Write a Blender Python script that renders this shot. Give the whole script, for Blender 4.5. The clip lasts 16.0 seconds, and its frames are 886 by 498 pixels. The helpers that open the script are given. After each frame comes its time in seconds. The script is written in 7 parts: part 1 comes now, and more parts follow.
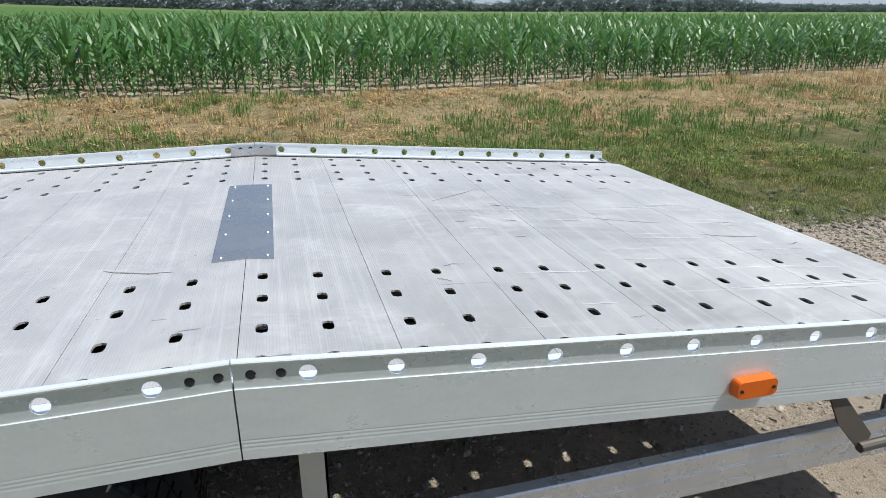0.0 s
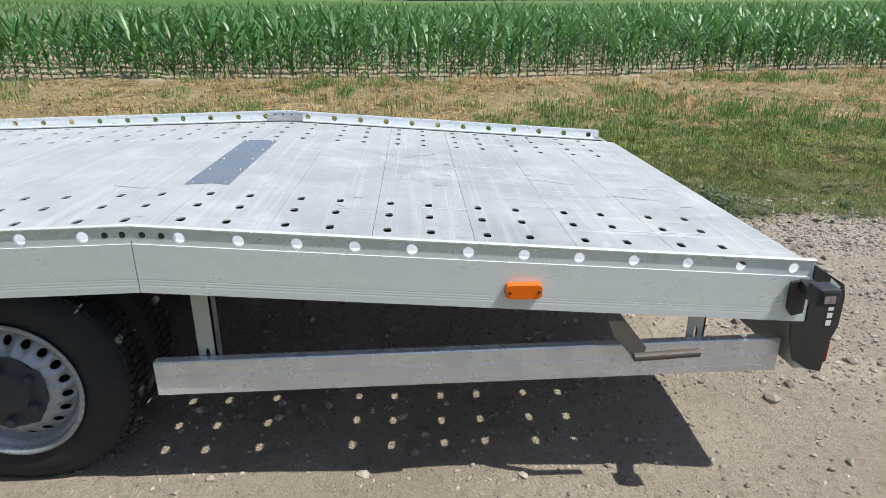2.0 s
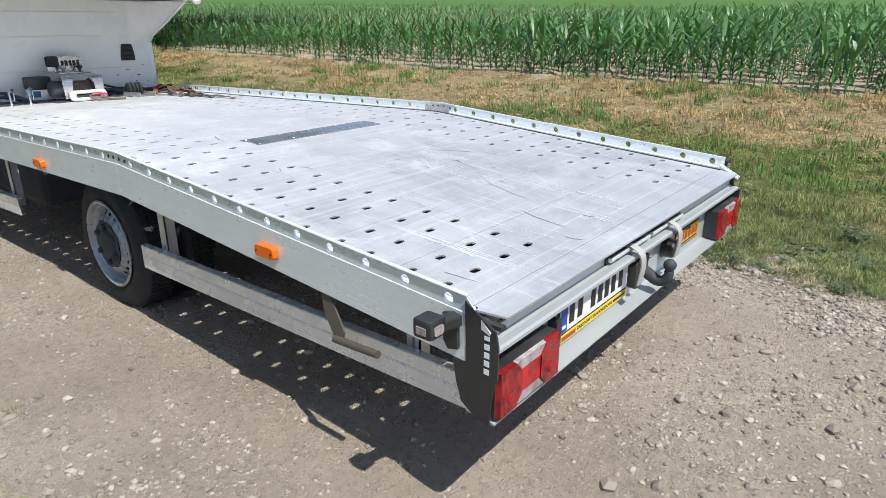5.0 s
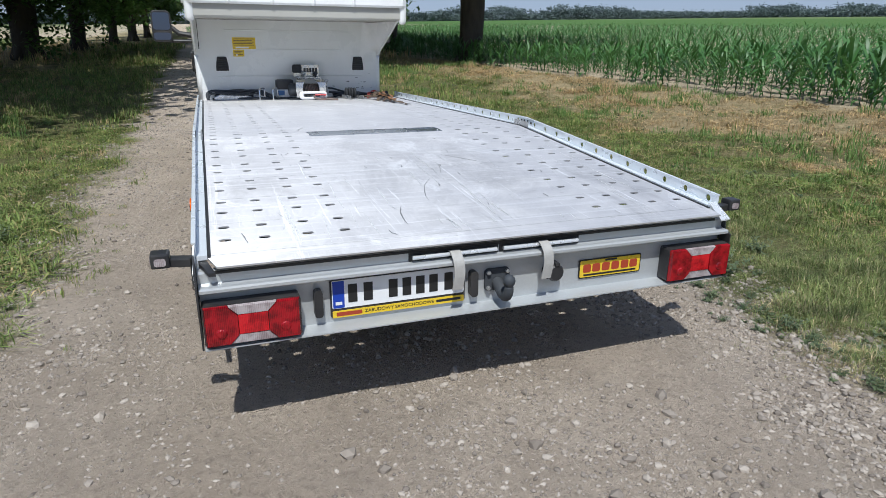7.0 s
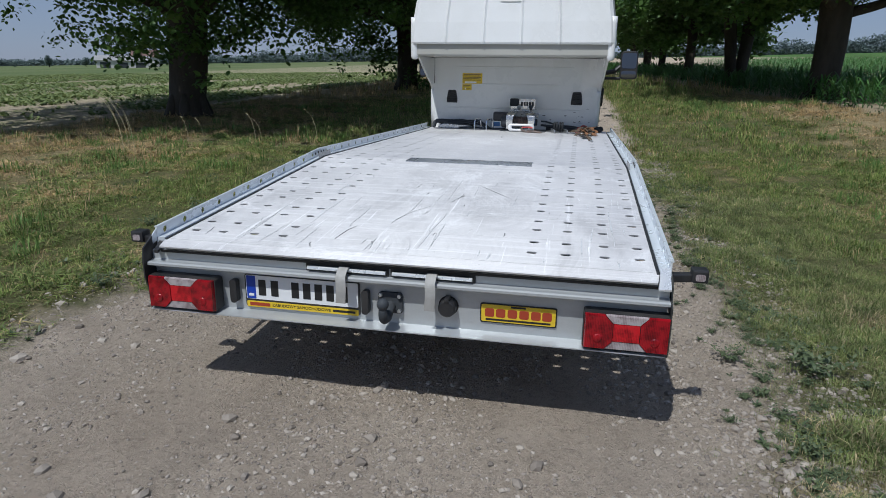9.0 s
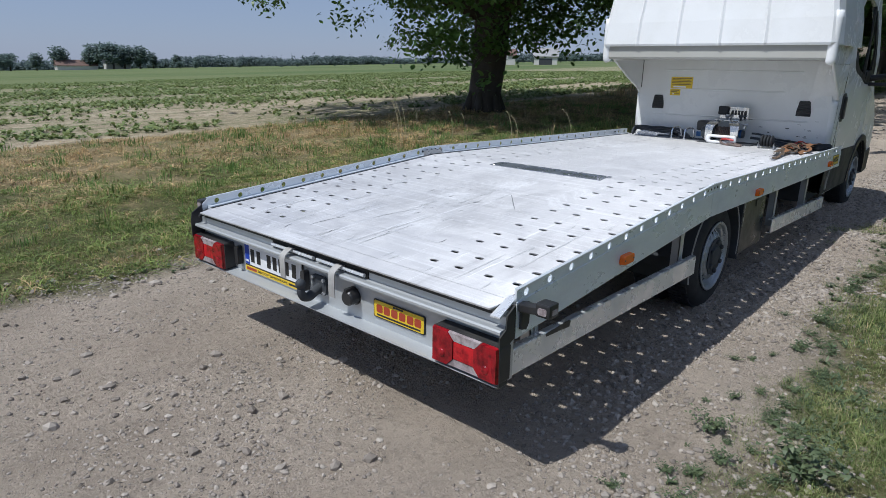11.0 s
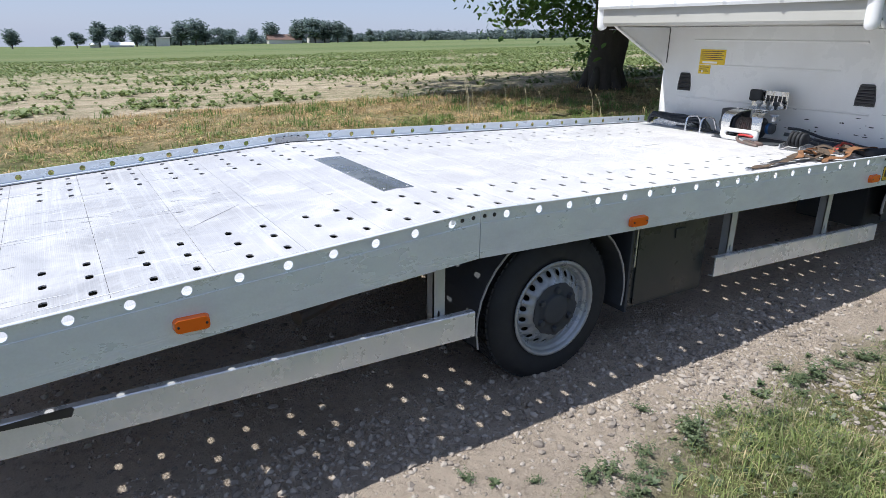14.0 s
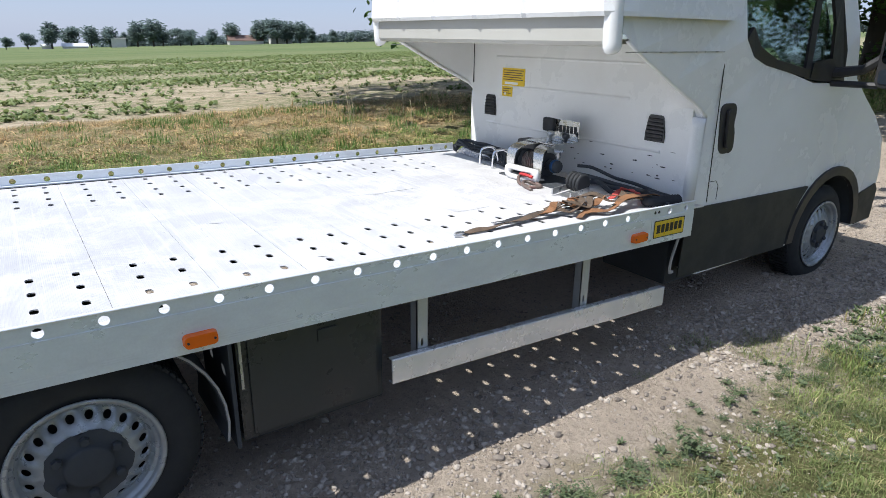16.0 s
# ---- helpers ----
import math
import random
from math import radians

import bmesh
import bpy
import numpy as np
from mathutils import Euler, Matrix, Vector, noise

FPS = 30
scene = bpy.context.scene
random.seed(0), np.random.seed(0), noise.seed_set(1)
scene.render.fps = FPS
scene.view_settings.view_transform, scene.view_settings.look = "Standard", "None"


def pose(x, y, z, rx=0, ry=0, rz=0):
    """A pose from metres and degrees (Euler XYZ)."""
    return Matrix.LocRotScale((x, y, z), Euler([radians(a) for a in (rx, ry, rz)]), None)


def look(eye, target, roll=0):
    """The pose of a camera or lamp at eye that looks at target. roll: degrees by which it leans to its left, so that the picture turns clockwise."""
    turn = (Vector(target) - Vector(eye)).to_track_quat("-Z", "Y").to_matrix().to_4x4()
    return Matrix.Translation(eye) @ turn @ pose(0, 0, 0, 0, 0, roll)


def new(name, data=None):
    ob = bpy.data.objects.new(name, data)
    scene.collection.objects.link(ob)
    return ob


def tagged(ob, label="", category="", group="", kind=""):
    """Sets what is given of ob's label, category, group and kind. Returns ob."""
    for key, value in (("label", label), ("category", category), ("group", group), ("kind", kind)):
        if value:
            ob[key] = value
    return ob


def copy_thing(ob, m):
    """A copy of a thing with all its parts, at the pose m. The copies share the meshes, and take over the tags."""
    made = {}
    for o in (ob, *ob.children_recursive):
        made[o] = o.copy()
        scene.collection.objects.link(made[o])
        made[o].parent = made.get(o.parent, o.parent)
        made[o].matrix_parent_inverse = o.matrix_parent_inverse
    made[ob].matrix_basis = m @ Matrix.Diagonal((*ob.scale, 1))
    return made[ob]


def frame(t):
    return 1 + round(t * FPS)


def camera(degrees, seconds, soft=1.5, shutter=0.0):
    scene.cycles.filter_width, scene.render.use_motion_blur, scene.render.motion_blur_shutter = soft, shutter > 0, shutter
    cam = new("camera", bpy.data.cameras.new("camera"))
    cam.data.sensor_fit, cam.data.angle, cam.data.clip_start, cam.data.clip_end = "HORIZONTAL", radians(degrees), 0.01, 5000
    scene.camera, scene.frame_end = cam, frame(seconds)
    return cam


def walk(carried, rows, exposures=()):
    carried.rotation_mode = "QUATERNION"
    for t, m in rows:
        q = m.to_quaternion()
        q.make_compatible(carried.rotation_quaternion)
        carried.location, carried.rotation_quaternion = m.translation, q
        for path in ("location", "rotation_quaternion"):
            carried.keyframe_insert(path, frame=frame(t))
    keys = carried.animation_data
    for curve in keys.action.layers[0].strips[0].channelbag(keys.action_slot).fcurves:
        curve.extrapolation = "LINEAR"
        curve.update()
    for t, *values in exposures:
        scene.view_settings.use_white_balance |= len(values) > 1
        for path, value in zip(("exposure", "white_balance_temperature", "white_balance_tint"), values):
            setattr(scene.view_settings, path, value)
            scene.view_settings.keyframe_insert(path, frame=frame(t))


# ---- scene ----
cam = camera(70.6, 16.0, 0.5)
EXPOSURES = [(0.0, 0.39, 6600, 5), (2.0, 0.53, 6550, 4), (4.2, 0.58, 6450, 5), (6.5, 0.28, 6200, 7), (7.2, 0.08, 6100, 7), (8.0, -0.23, 6050, 7), (9.0, -0.32, 6000, 7), (10.0, -0.24, 6000, 7), (12.5, 0.33, 6100, 10), (14.0, 0.56, 6250, 10), (16.0, 0.64, 6300, 9)]
PATH = [
    (0, (-2.067, 1.764, 1.412), (-0.243, 1.283, 0.749), -0.3),
    (0.5, (-2.141, 1.663, 1.406), (-0.321, 1.181, 0.73), -0.3),
    (1, (-2.32, 1.539, 1.395), (-0.484, 1.136, 0.714), -0.1),
    (1.5, (-2.513, 1.383, 1.379), (-0.652, 1.12, 0.695), -0.2),
    (2, (-2.688, 1.122, 1.397), (-0.813, 1.038, 0.708), -0.3),
    (2.5, (-2.73, 0.88, 1.411), (-0.858, 1.027, 0.722), -0.2),
    (3, (-2.666, 0.635, 1.38), (-0.814, 0.931, 0.685), -0.5),
    (3.5, (-2.683, 0.266, 1.391), (-0.864, 0.714, 0.69), -0.5),
    (4, (-2.616, -0.086, 1.414), (-0.875, 0.606, 0.715), -0.4),
    (6.5, (-1.378, -1.925, 1.397), (-0.512, -0.241, 0.754), 0.4),
    (7, (-1.003, -2.134, 1.395), (-0.345, -0.353, 0.767), 0.5),
    (7.5, (-0.6, -2.3, 1.414), (-0.197, -0.436, 0.814), 0.6),
    (8, (-0.175, -2.379, 1.429), (-0.059, -0.467, 0.854), 0.7),
    (8.5, (0.249, -2.367, 1.436), (0.083, -0.454, 0.877), 0.8),
    (9, (0.708, -2.389, 1.433), (0.317, -0.504, 0.889), 0.7),
    (9.5, (1.173, -2.292, 1.436), (0.545, -0.472, 0.896), 0.8),
    (10, (1.635, -2.18, 1.52), (0.738, -0.474, 0.985), 0.8),
    (12.5, (2.753, -0.671, 1.496), (1.222, 0.447, 0.86), 0.9),
    (13, (2.833, -0.287, 1.499), (1.265, 0.776, 0.857), 0.9),
    (13.5, (2.881, 0.185, 1.482), (1.284, 1.203, 0.839), 0.8),
    (14, (2.934, 0.57, 1.507), (1.326, 1.569, 0.862), 0.7),
    (14.5, (2.958, 1.064, 1.549), (1.353, 2.065, 0.901), 0.7),
    (15, (2.961, 1.517, 1.536), (1.359, 2.523, 0.886), 0.7),
    (15.5, (2.952, 1.935, 1.568), (1.367, 2.97, 0.921), 0.9),
    (16, (2.971, 2.347, 1.631), (1.415, 3.426, 0.989), 0.7),
]
walk(cam, [(t, look(eye, target, roll)) for t, eye, target, roll in PATH], EXPOSURES)

# ---- light ----
SUN_DIR = Vector((-0.185, -0.60, 1.0)).normalized()
world = bpy.data.worlds.new("sky")
scene.world = world
world.use_nodes = True
wn = world.node_tree
sky = wn.nodes.new("ShaderNodeTexSky")
sky.sky_type = "NISHITA"
sky.sun_disc = False
sky.sun_elevation = math.asin(SUN_DIR.z)
sky.sun_rotation = math.atan2(SUN_DIR.x, SUN_DIR.y)
sky.air_density, sky.dust_density, sky.ozone_density = 1.0, 0.3, 3.0
tint = wn.nodes.new("ShaderNodeMix")
tint.data_type, tint.blend_type = "RGBA", "MULTIPLY"
tint.inputs[0].default_value = 1.0
tint.inputs[7].default_value = (0.17, 0.17, 0.185, 1)
haze = wn.nodes.new("ShaderNodeMix")
haze.data_type, haze.blend_type = "RGBA", "ADD"
haze.inputs[0].default_value = 1.0
haze.inputs[7].default_value = (1.56, 1.86, 2.66, 1)
wn.links.new(tint.outputs[2], haze.inputs[6])
wn.links.new(sky.outputs[0], tint.inputs[6])
wn.links.new(haze.outputs[2], wn.nodes["Background"].inputs[0])
wn.nodes["Background"].inputs[1].default_value = 0.135
sun_data = bpy.data.lights.new("sun", "SUN")
sun_data.energy, sun_data.angle, sun_data.color = 4.0, radians(0.53), (1.0, 0.97, 0.925)
sun = new("sun", sun_data)
sun.matrix_world = look(SUN_DIR * 60, (0, 0, 0))


# ---- materials ----
def mix_nodes(nt, fac, a, b, mode="MIX"):
    m = nt.nodes.new("ShaderNodeMix")
    m.data_type, m.blend_type = "RGBA", mode
    for sock, val in ((m.inputs[0], fac), (m.inputs[6], a), (m.inputs[7], b)):
        if hasattr(val, "links"):
            nt.links.new(val, sock)
        elif isinstance(val, (int, float)):
            sock.default_value = val
        else:
            sock.default_value = (*val, 1)
    return m.outputs[2]


def noise_node(nt, scale, detail=4.0, rough=0.6, stretch=None, dist=0.0, vec=None):
    n = nt.nodes.new("ShaderNodeTexNoise")
    n.inputs["Scale"].default_value, n.inputs["Detail"].default_value = scale, detail
    n.inputs["Roughness"].default_value, n.inputs["Distortion"].default_value = rough, dist
    if vec is None:
        vec = nt.nodes.new("ShaderNodeNewGeometry").outputs["Position"]
    if stretch:
        mp = nt.nodes.new("ShaderNodeMapping")
        mp.inputs["Scale"].default_value = stretch
        nt.links.new(vec, mp.inputs[0])
        vec = mp.outputs[0]
    nt.links.new(vec, n.inputs["Vector"])
    return n.outputs[0]


def ramp(nt, fac, lo, hi):
    r = nt.nodes.new("ShaderNodeMapRange")
    r.inputs[1].default_value, r.inputs[2].default_value = lo, hi
    nt.links.new(fac, r.inputs[0])
    return r.outputs[0]


def calc(nt, op, a, b=0.5):
    m = nt.nodes.new("ShaderNodeMath")
    m.operation = op
    m.use_clamp = op in ("ADD", "SUBTRACT", "MULTIPLY")
    for sock, val in ((m.inputs[0], a), (m.inputs[1], b)):
        if hasattr(val, "links"):
            nt.links.new(val, sock)
        else:
            sock.default_value = val
    return m.outputs[0]


def bump_node(nt, height, dist, strength=0.6, normal=None):
    b = nt.nodes.new("ShaderNodeBump")
    b.inputs["Strength"].default_value, b.inputs["Distance"].default_value = strength, dist
    nt.links.new(height, b.inputs["Height"])
    if normal is not None:
        nt.links.new(normal, b.inputs["Normal"])
    return b.outputs[0]


def start_mat(name, rough=0.6, metal=0.0):
    m = bpy.data.materials.new(name)
    m.use_nodes = True
    p = m.node_tree.nodes["Principled BSDF"]
    p.inputs["Roughness"].default_value, p.inputs["Metallic"].default_value = rough, metal
    return m, m.node_tree, p


def stained(name, base, dirt, rough=0.6, metal=0.0, scale=6.0, amount=0.5, grain=80.0, bump=0.0006, rough_var=0.15, stretch=None):
    """A surface with stains at one scale, grain at a finer one, and slight relief."""
    m, nt, p = start_mat(name, rough, metal)
    big = ramp(nt, noise_node(nt, scale, 6, 0.65, stretch), 0.42, 0.72)
    fine = noise_node(nt, grain, 3, 0.6)
    c = mix_nodes(nt, calc(nt, "MULTIPLY", big, amount), base, dirt)
    c = mix_nodes(nt, calc(nt, "MULTIPLY", ramp(nt, fine, 0.35, 0.75), 0.25), c, [0.75 * v for v in base])
    nt.links.new(c, p.inputs["Base Color"])
    r = nt.nodes.new("ShaderNodeMapRange")
    r.inputs[3].default_value, r.inputs[4].default_value = max(rough - rough_var, 0.02), min(rough + rough_var, 1)
    nt.links.new(big, r.inputs[0])
    nt.links.new(r.outputs[0], p.inputs["Roughness"])
    if bump:
        nt.links.new(bump_node(nt, fine, bump), p.inputs["Normal"])
    return m


def deck_material():
    """Ribbed aluminium planking, scraped lengthwise, with chalky and grey patches."""
    m, nt, p = start_mat("ribbed_aluminium", 0.42, 0.70)
    geo = nt.nodes.new("ShaderNodeNewGeometry")
    pos = geo.outputs["Position"]
    sep = nt.nodes.new("ShaderNodeSeparateXYZ")
    nt.links.new(pos, sep.inputs[0])
    y = sep.outputs[1]
    worn = ramp(nt, y, 2.2, 0.9)
    tail = ramp(nt, y, 1.35, 0.35)
    patch = ramp(nt, noise_node(nt, 4.5, 8, 0.75, dist=0.8), 0.42, 0.66)
    c = mix_nodes(nt, patch, (0.625, 0.613, 0.612), (0.695, 0.683, 0.68))
    c = mix_nodes(nt, calc(nt, "MULTIPLY", worn, 0.24), c, (0.52, 0.525, 0.54))
    grime = ramp(nt, noise_node(nt, 1.5, 7, 0.7, (1.5, 0.8, 1), 0.9), 0.48, 0.62)
    c = mix_nodes(nt, calc(nt, "MULTIPLY", calc(nt, "MULTIPLY", grime, worn), 0.46), c, (0.36, 0.355, 0.36))
    chalk = ramp(nt, noise_node(nt, 2.1, 9, 0.8, (1.6, 1, 1), 0.5), 0.55, 0.64)
    c = mix_nodes(nt, calc(nt, "MULTIPLY", chalk, 0.55), c, (0.84, 0.84, 0.845))
    dirt = ramp(nt, noise_node(nt, 3.6, 9, 0.78, dist=0.6), 0.56, 0.74)
    c = mix_nodes(nt, calc(nt, "MULTIPLY", dirt, 0.14), c, (0.40, 0.385, 0.36))
    streak = ramp(nt, noise_node(nt, 1.0, 6, 0.7, (1.3, 75, 1), 0.1), 0.50, 0.66)
    c = mix_nodes(nt, calc(nt, "MULTIPLY", streak, 0.17), c, (0.50, 0.49, 0.49))
    pale = ramp(nt, noise_node(nt, 1.0, 6, 0.7, (1.0, 46, 3), 0.1), 0.53, 0.64)
    c = mix_nodes(nt, calc(nt, "MULTIPLY", pale, 0.35), c, (0.85, 0.85, 0.86))
    drag = ramp(nt, noise_node(nt, 1.0, 6, 0.72, (30, 1.0, 1), 0.35), 0.60, 0.68)
    drag = calc(nt, "MULTIPLY", drag, calc(nt, "ADD", calc(nt, "MULTIPLY", tail, 0.75), 0.18))
    c = mix_nodes(nt, drag, c, (0.87, 0.87, 0.88))
    fine = ramp(nt, noise_node(nt, 1.0, 6, 0.75, (160, 2.6, 1), 0.2), 0.58, 0.70)
    c = mix_nodes(nt, calc(nt, "MULTIPLY", fine, 0.13), c, (0.48, 0.48, 0.50))
    gouge = ramp(nt, noise_node(nt, 1.0, 5, 0.6, (20, 2.2, 1), 1.5), 0.705, 0.73)
    c = mix_nodes(nt, calc(nt, "MULTIPLY", gouge, 0.75), c, (0.17, 0.17, 0.18))
    cross = ramp(nt, noise_node(nt, 1.0, 5, 0.7, (3, 24, 1), 0.8), 0.675, 0.71)
    c = mix_nodes(nt, calc(nt, "MULTIPLY", cross, 0.45), c, (0.36, 0.35, 0.34))
    speck = ramp(nt, noise_node(nt, 70, 2, 0.5), 0.72, 0.78)
    c = mix_nodes(nt, calc(nt, "MULTIPLY", speck, 0.5), c, (0.25, 0.23, 0.20))
    # shade between the ribs is painted into the colour as dark lines
    groove_shade = calc(nt, "COSINE", calc(nt, "MULTIPLY", y, 2 * math.pi / 0.0062))
    groove_shade.node.use_clamp = groove_shade.node.inputs[0].links[0].from_node.use_clamp = False
    c = mix_nodes(nt, calc(nt, "MULTIPLY", ramp(nt, groove_shade, 0.3, 0.95), 0.17), c, (0.30, 0.30, 0.31))
    nt.links.new(c, p.inputs["Base Color"])
    # ribs across the truck, 6 mm apart
    wave = calc(nt, "COSINE", calc(nt, "MULTIPLY", y, 2 * math.pi / 0.0062))
    wave.node.use_clamp = wave.node.inputs[0].links[0].from_node.use_clamp = False
    lean = calc(nt, "SUBTRACT", calc(nt, "MULTIPLY", wave, 0.27), 0.60)
    lean.node.use_clamp = lean.node.inputs[0].links[0].from_node.use_clamp = False
    push = nt.nodes.new("ShaderNodeCombineXYZ")
    nt.links.new(lean, push.inputs[1])
    add = nt.nodes.new("ShaderNodeVectorMath")
    nt.links.new(geo.outputs["Normal"], add.inputs[0])
    nt.links.new(push.outputs[0], add.inputs[1])
    unit = nt.nodes.new("ShaderNodeVectorMath")
    unit.operation = "NORMALIZE"
    nt.links.new(add.outputs[0], unit.inputs[0])
    nt.links.new(bump_node(nt, noise_node(nt, 4.0, 3), 0.002, 0.10, unit.outputs[0]), p.inputs["Normal"])
    r = nt.nodes.new("ShaderNodeMapRange")
    r.inputs[3].default_value, r.inputs[4].default_value = 0.46, 0.54
    nt.links.new(patch, r.inputs[0])
    nt.links.new(r.outputs[0], p.inputs["Roughness"])
    return m


def flat(name, colour, rough=0.5, metal=0.0, transmission=0.0, emit=0.0):
    m, nt, p = start_mat(name, rough, metal)
    p.inputs["Base Color"].default_value = (*colour, 1)
    p.inputs["Transmission Weight"].default_value = transmission
    if emit:
        p.inputs["Emission Color"].default_value = (*colour, 1)
        p.inputs["Emission Strength"].default_value = emit
    return m


def combine(nt, value):
    """A number from 0 to 1 spread out as a place in space."""
    n = nt.nodes.new("ShaderNodeCombineXYZ")
    m = calc(nt, "MULTIPLY", value, 937.0)
    m.node.use_clamp = False
    nt.links.new(m, n.inputs[0])
    return n.outputs[0]


def dry_mask(nt):
    """Where the verge grass has turned to straw: in patches, more of it towards the fields."""
    sep = nt.nodes.new("ShaderNodeSeparateXYZ")
    nt.links.new(nt.nodes.new("ShaderNodeNewGeometry").outputs["Position"], sep.inputs[0])
    away = calc(nt, "ADD", calc(nt, "MULTIPLY", ramp(nt, sep.outputs[0], 4.4, 7.0), 0.46), calc(nt, "MULTIPLY", ramp(nt, sep.outputs[0], -3.6, -8.0), 0.31))
    patchy = calc(nt, "ADD", ramp(nt, noise_node(nt, 0.9, 7, 0.75), 0.42, 0.98), away)
    return ramp(nt, patchy, 0.20, 0.56)


def leaf_material(name, a, b, dry=None, rough=0.55, thin=0.35, tone=0.0, gloss=0.5):
    """Foliage: colour varied per leaf or blade, some light passing through."""
    m, nt, p = start_mat(name, rough)
    rnd = nt.nodes.new("ShaderNodeNewGeometry").outputs["Random Per Island"]
    c = mix_nodes(nt, rnd, a, b)
    if dry:
        shade = nt.nodes.new("ShaderNodeNewGeometry").outputs["Random Per Island"]
        straw = mix_nodes(nt, shade, dry, [0.55 * v for v in dry])
        stray = ramp(nt, noise_node(nt, 1.0, 0, 0.5, None, 0.0, combine(nt, rnd)), 0.40, 0.60)
        mask = calc(nt, "ADD", calc(nt, "MULTIPLY", dry_mask(nt), 0.60), calc(nt, "MULTIPLY", stray, 0.54))
        c = mix_nodes(nt, ramp(nt, mask, 0.38, 0.62), c, straw)
    if tone:
        v = ramp(nt, noise_node(nt, tone, 4, 0.7), 0.36, 0.64)
        c = mix_nodes(nt, 1.0, c, mix_nodes(nt, v, (0.52, 0.54, 0.52), (1.28, 1.25, 1.15)), "MULTIPLY")
    p.inputs["Specular IOR Level"].default_value = gloss
    nt.links.new(c, p.inputs["Base Color"])
    tr = nt.nodes.new("ShaderNodeBsdfTranslucent")
    nt.links.new(c, tr.inputs[0])
    mx = nt.nodes.new("ShaderNodeMixShader")
    mx.inputs[0].default_value = thin
    nt.links.new(p.outputs[0], mx.inputs[1])
    nt.links.new(tr.outputs[0], mx.inputs[2])
    nt.links.new(mx.outputs[0], nt.nodes["Material Output"].inputs[0])
    return m


DECK = deck_material()
ALU = stained("brushed_aluminium", (0.78, 0.825, 0.865), (0.62, 0.64, 0.645), 0.42, 0.32, 3.2, 0.6, 120, 0.0002, stretch=(1, 1, 2.5))
ALU_DULL = stained("dull_aluminium", (0.53, 0.55, 0.56), (0.38, 0.39, 0.39), 0.45, 0.4, 4.0, 0.7, 120, 0.0002, stretch=(0.3, 1, 1))
ALU_BRIGHT = stained("bright_aluminium", (0.80, 0.815, 0.83), (0.64, 0.645, 0.635), 0.36, 0.5, 8.0, 0.5, 120, 0.0002)
STEEL = stained("galvanised_steel", (0.50, 0.51, 0.52), (0.33, 0.32, 0.30), 0.40, 0.7, 14.0, 0.7, 90, 0.0003)
RUSTY = stained("rusty_steel", (0.10, 0.09, 0.08), (0.15, 0.085, 0.05), 0.65, 0.3, 12.0, 0.8, 90, 0.0006)
CHECKER = stained("dark_steel_sheet", (0.30, 0.33, 0.38), (0.42, 0.44, 0.47), 0.36, 0.7, 5.0, 0.7, 60, 0.0004)
BLACK = stained("black_plastic", (0.022, 0.022, 0.024), (0.07, 0.065, 0.06), 0.55, 0.0, 6.0, 0.6, 150, 0.0004)
CHASSIS = stained("chassis_black", (0.040, 0.046, 0.054), (0.062, 0.062, 0.062), 0.85, 0.0, 5.0, 0.6, 60, 0.0008)
RUBBER = stained("tyre_rubber", (0.016, 0.018, 0.021), (0.030, 0.030, 0.030), 0.85, 0.0, 7.0, 0.6, 120, 0.0008)
RIM = stained("silver_wheel_paint", (0.36, 0.39, 0.42), (0.21, 0.20, 0.18), 0.42, 0.35, 9.0, 0.6, 80, 0.0003)
WHITE = stained("white_body_paint", (0.84, 0.84, 0.83), (0.64, 0.63, 0.59), 0.28, 0.0, 2.5, 0.4, 200, 0.0, 0.08)
# body white with a lower base, for the rear wall and left cheek
CAB_WALL = stained("rear_wall_white", (0.76, 0.765, 0.75), (0.62, 0.61, 0.57), 0.35, 0.0, 1.8, 0.5, 200, 0.0, 0.08)
# grey-beige, about half as bright as the body white
GREY_BEIGE = stained("grey_beige_panel", (0.44, 0.43, 0.39), (0.36, 0.345, 0.30), 0.45, 0.0, 2.0, 0.5, 200, 0.0002)
CLAD = stained("grey_black_cladding", (0.026, 0.028, 0.027), (0.045, 0.044, 0.038), 0.7, 0.0, 5.0, 0.6, 120, 0.0005)
TOOLBOX = stained("dark_olive_box", (0.028, 0.033, 0.036), (0.042, 0.048, 0.044), 0.42, 0.0, 4.0, 0.6, 60, 0.0006)
YELLOW = stained("yellow_sticker", (0.75, 0.52, 0.03), (0.6, 0.42, 0.05), 0.4, 0.0, 30.0, 0.3, 200, 0.0)
SIGN_RED = flat("sign_red", (0.35, 0.05, 0.02), 0.45)
INK = flat("black_ink", (0.015, 0.015, 0.015), 0.5)
PLATE_WHITE = flat("plate_white", (0.78, 0.79, 0.80), 0.4)
PLATE_BLUE = flat("plate_blue", (0.01, 0.05, 0.38), 0.4)


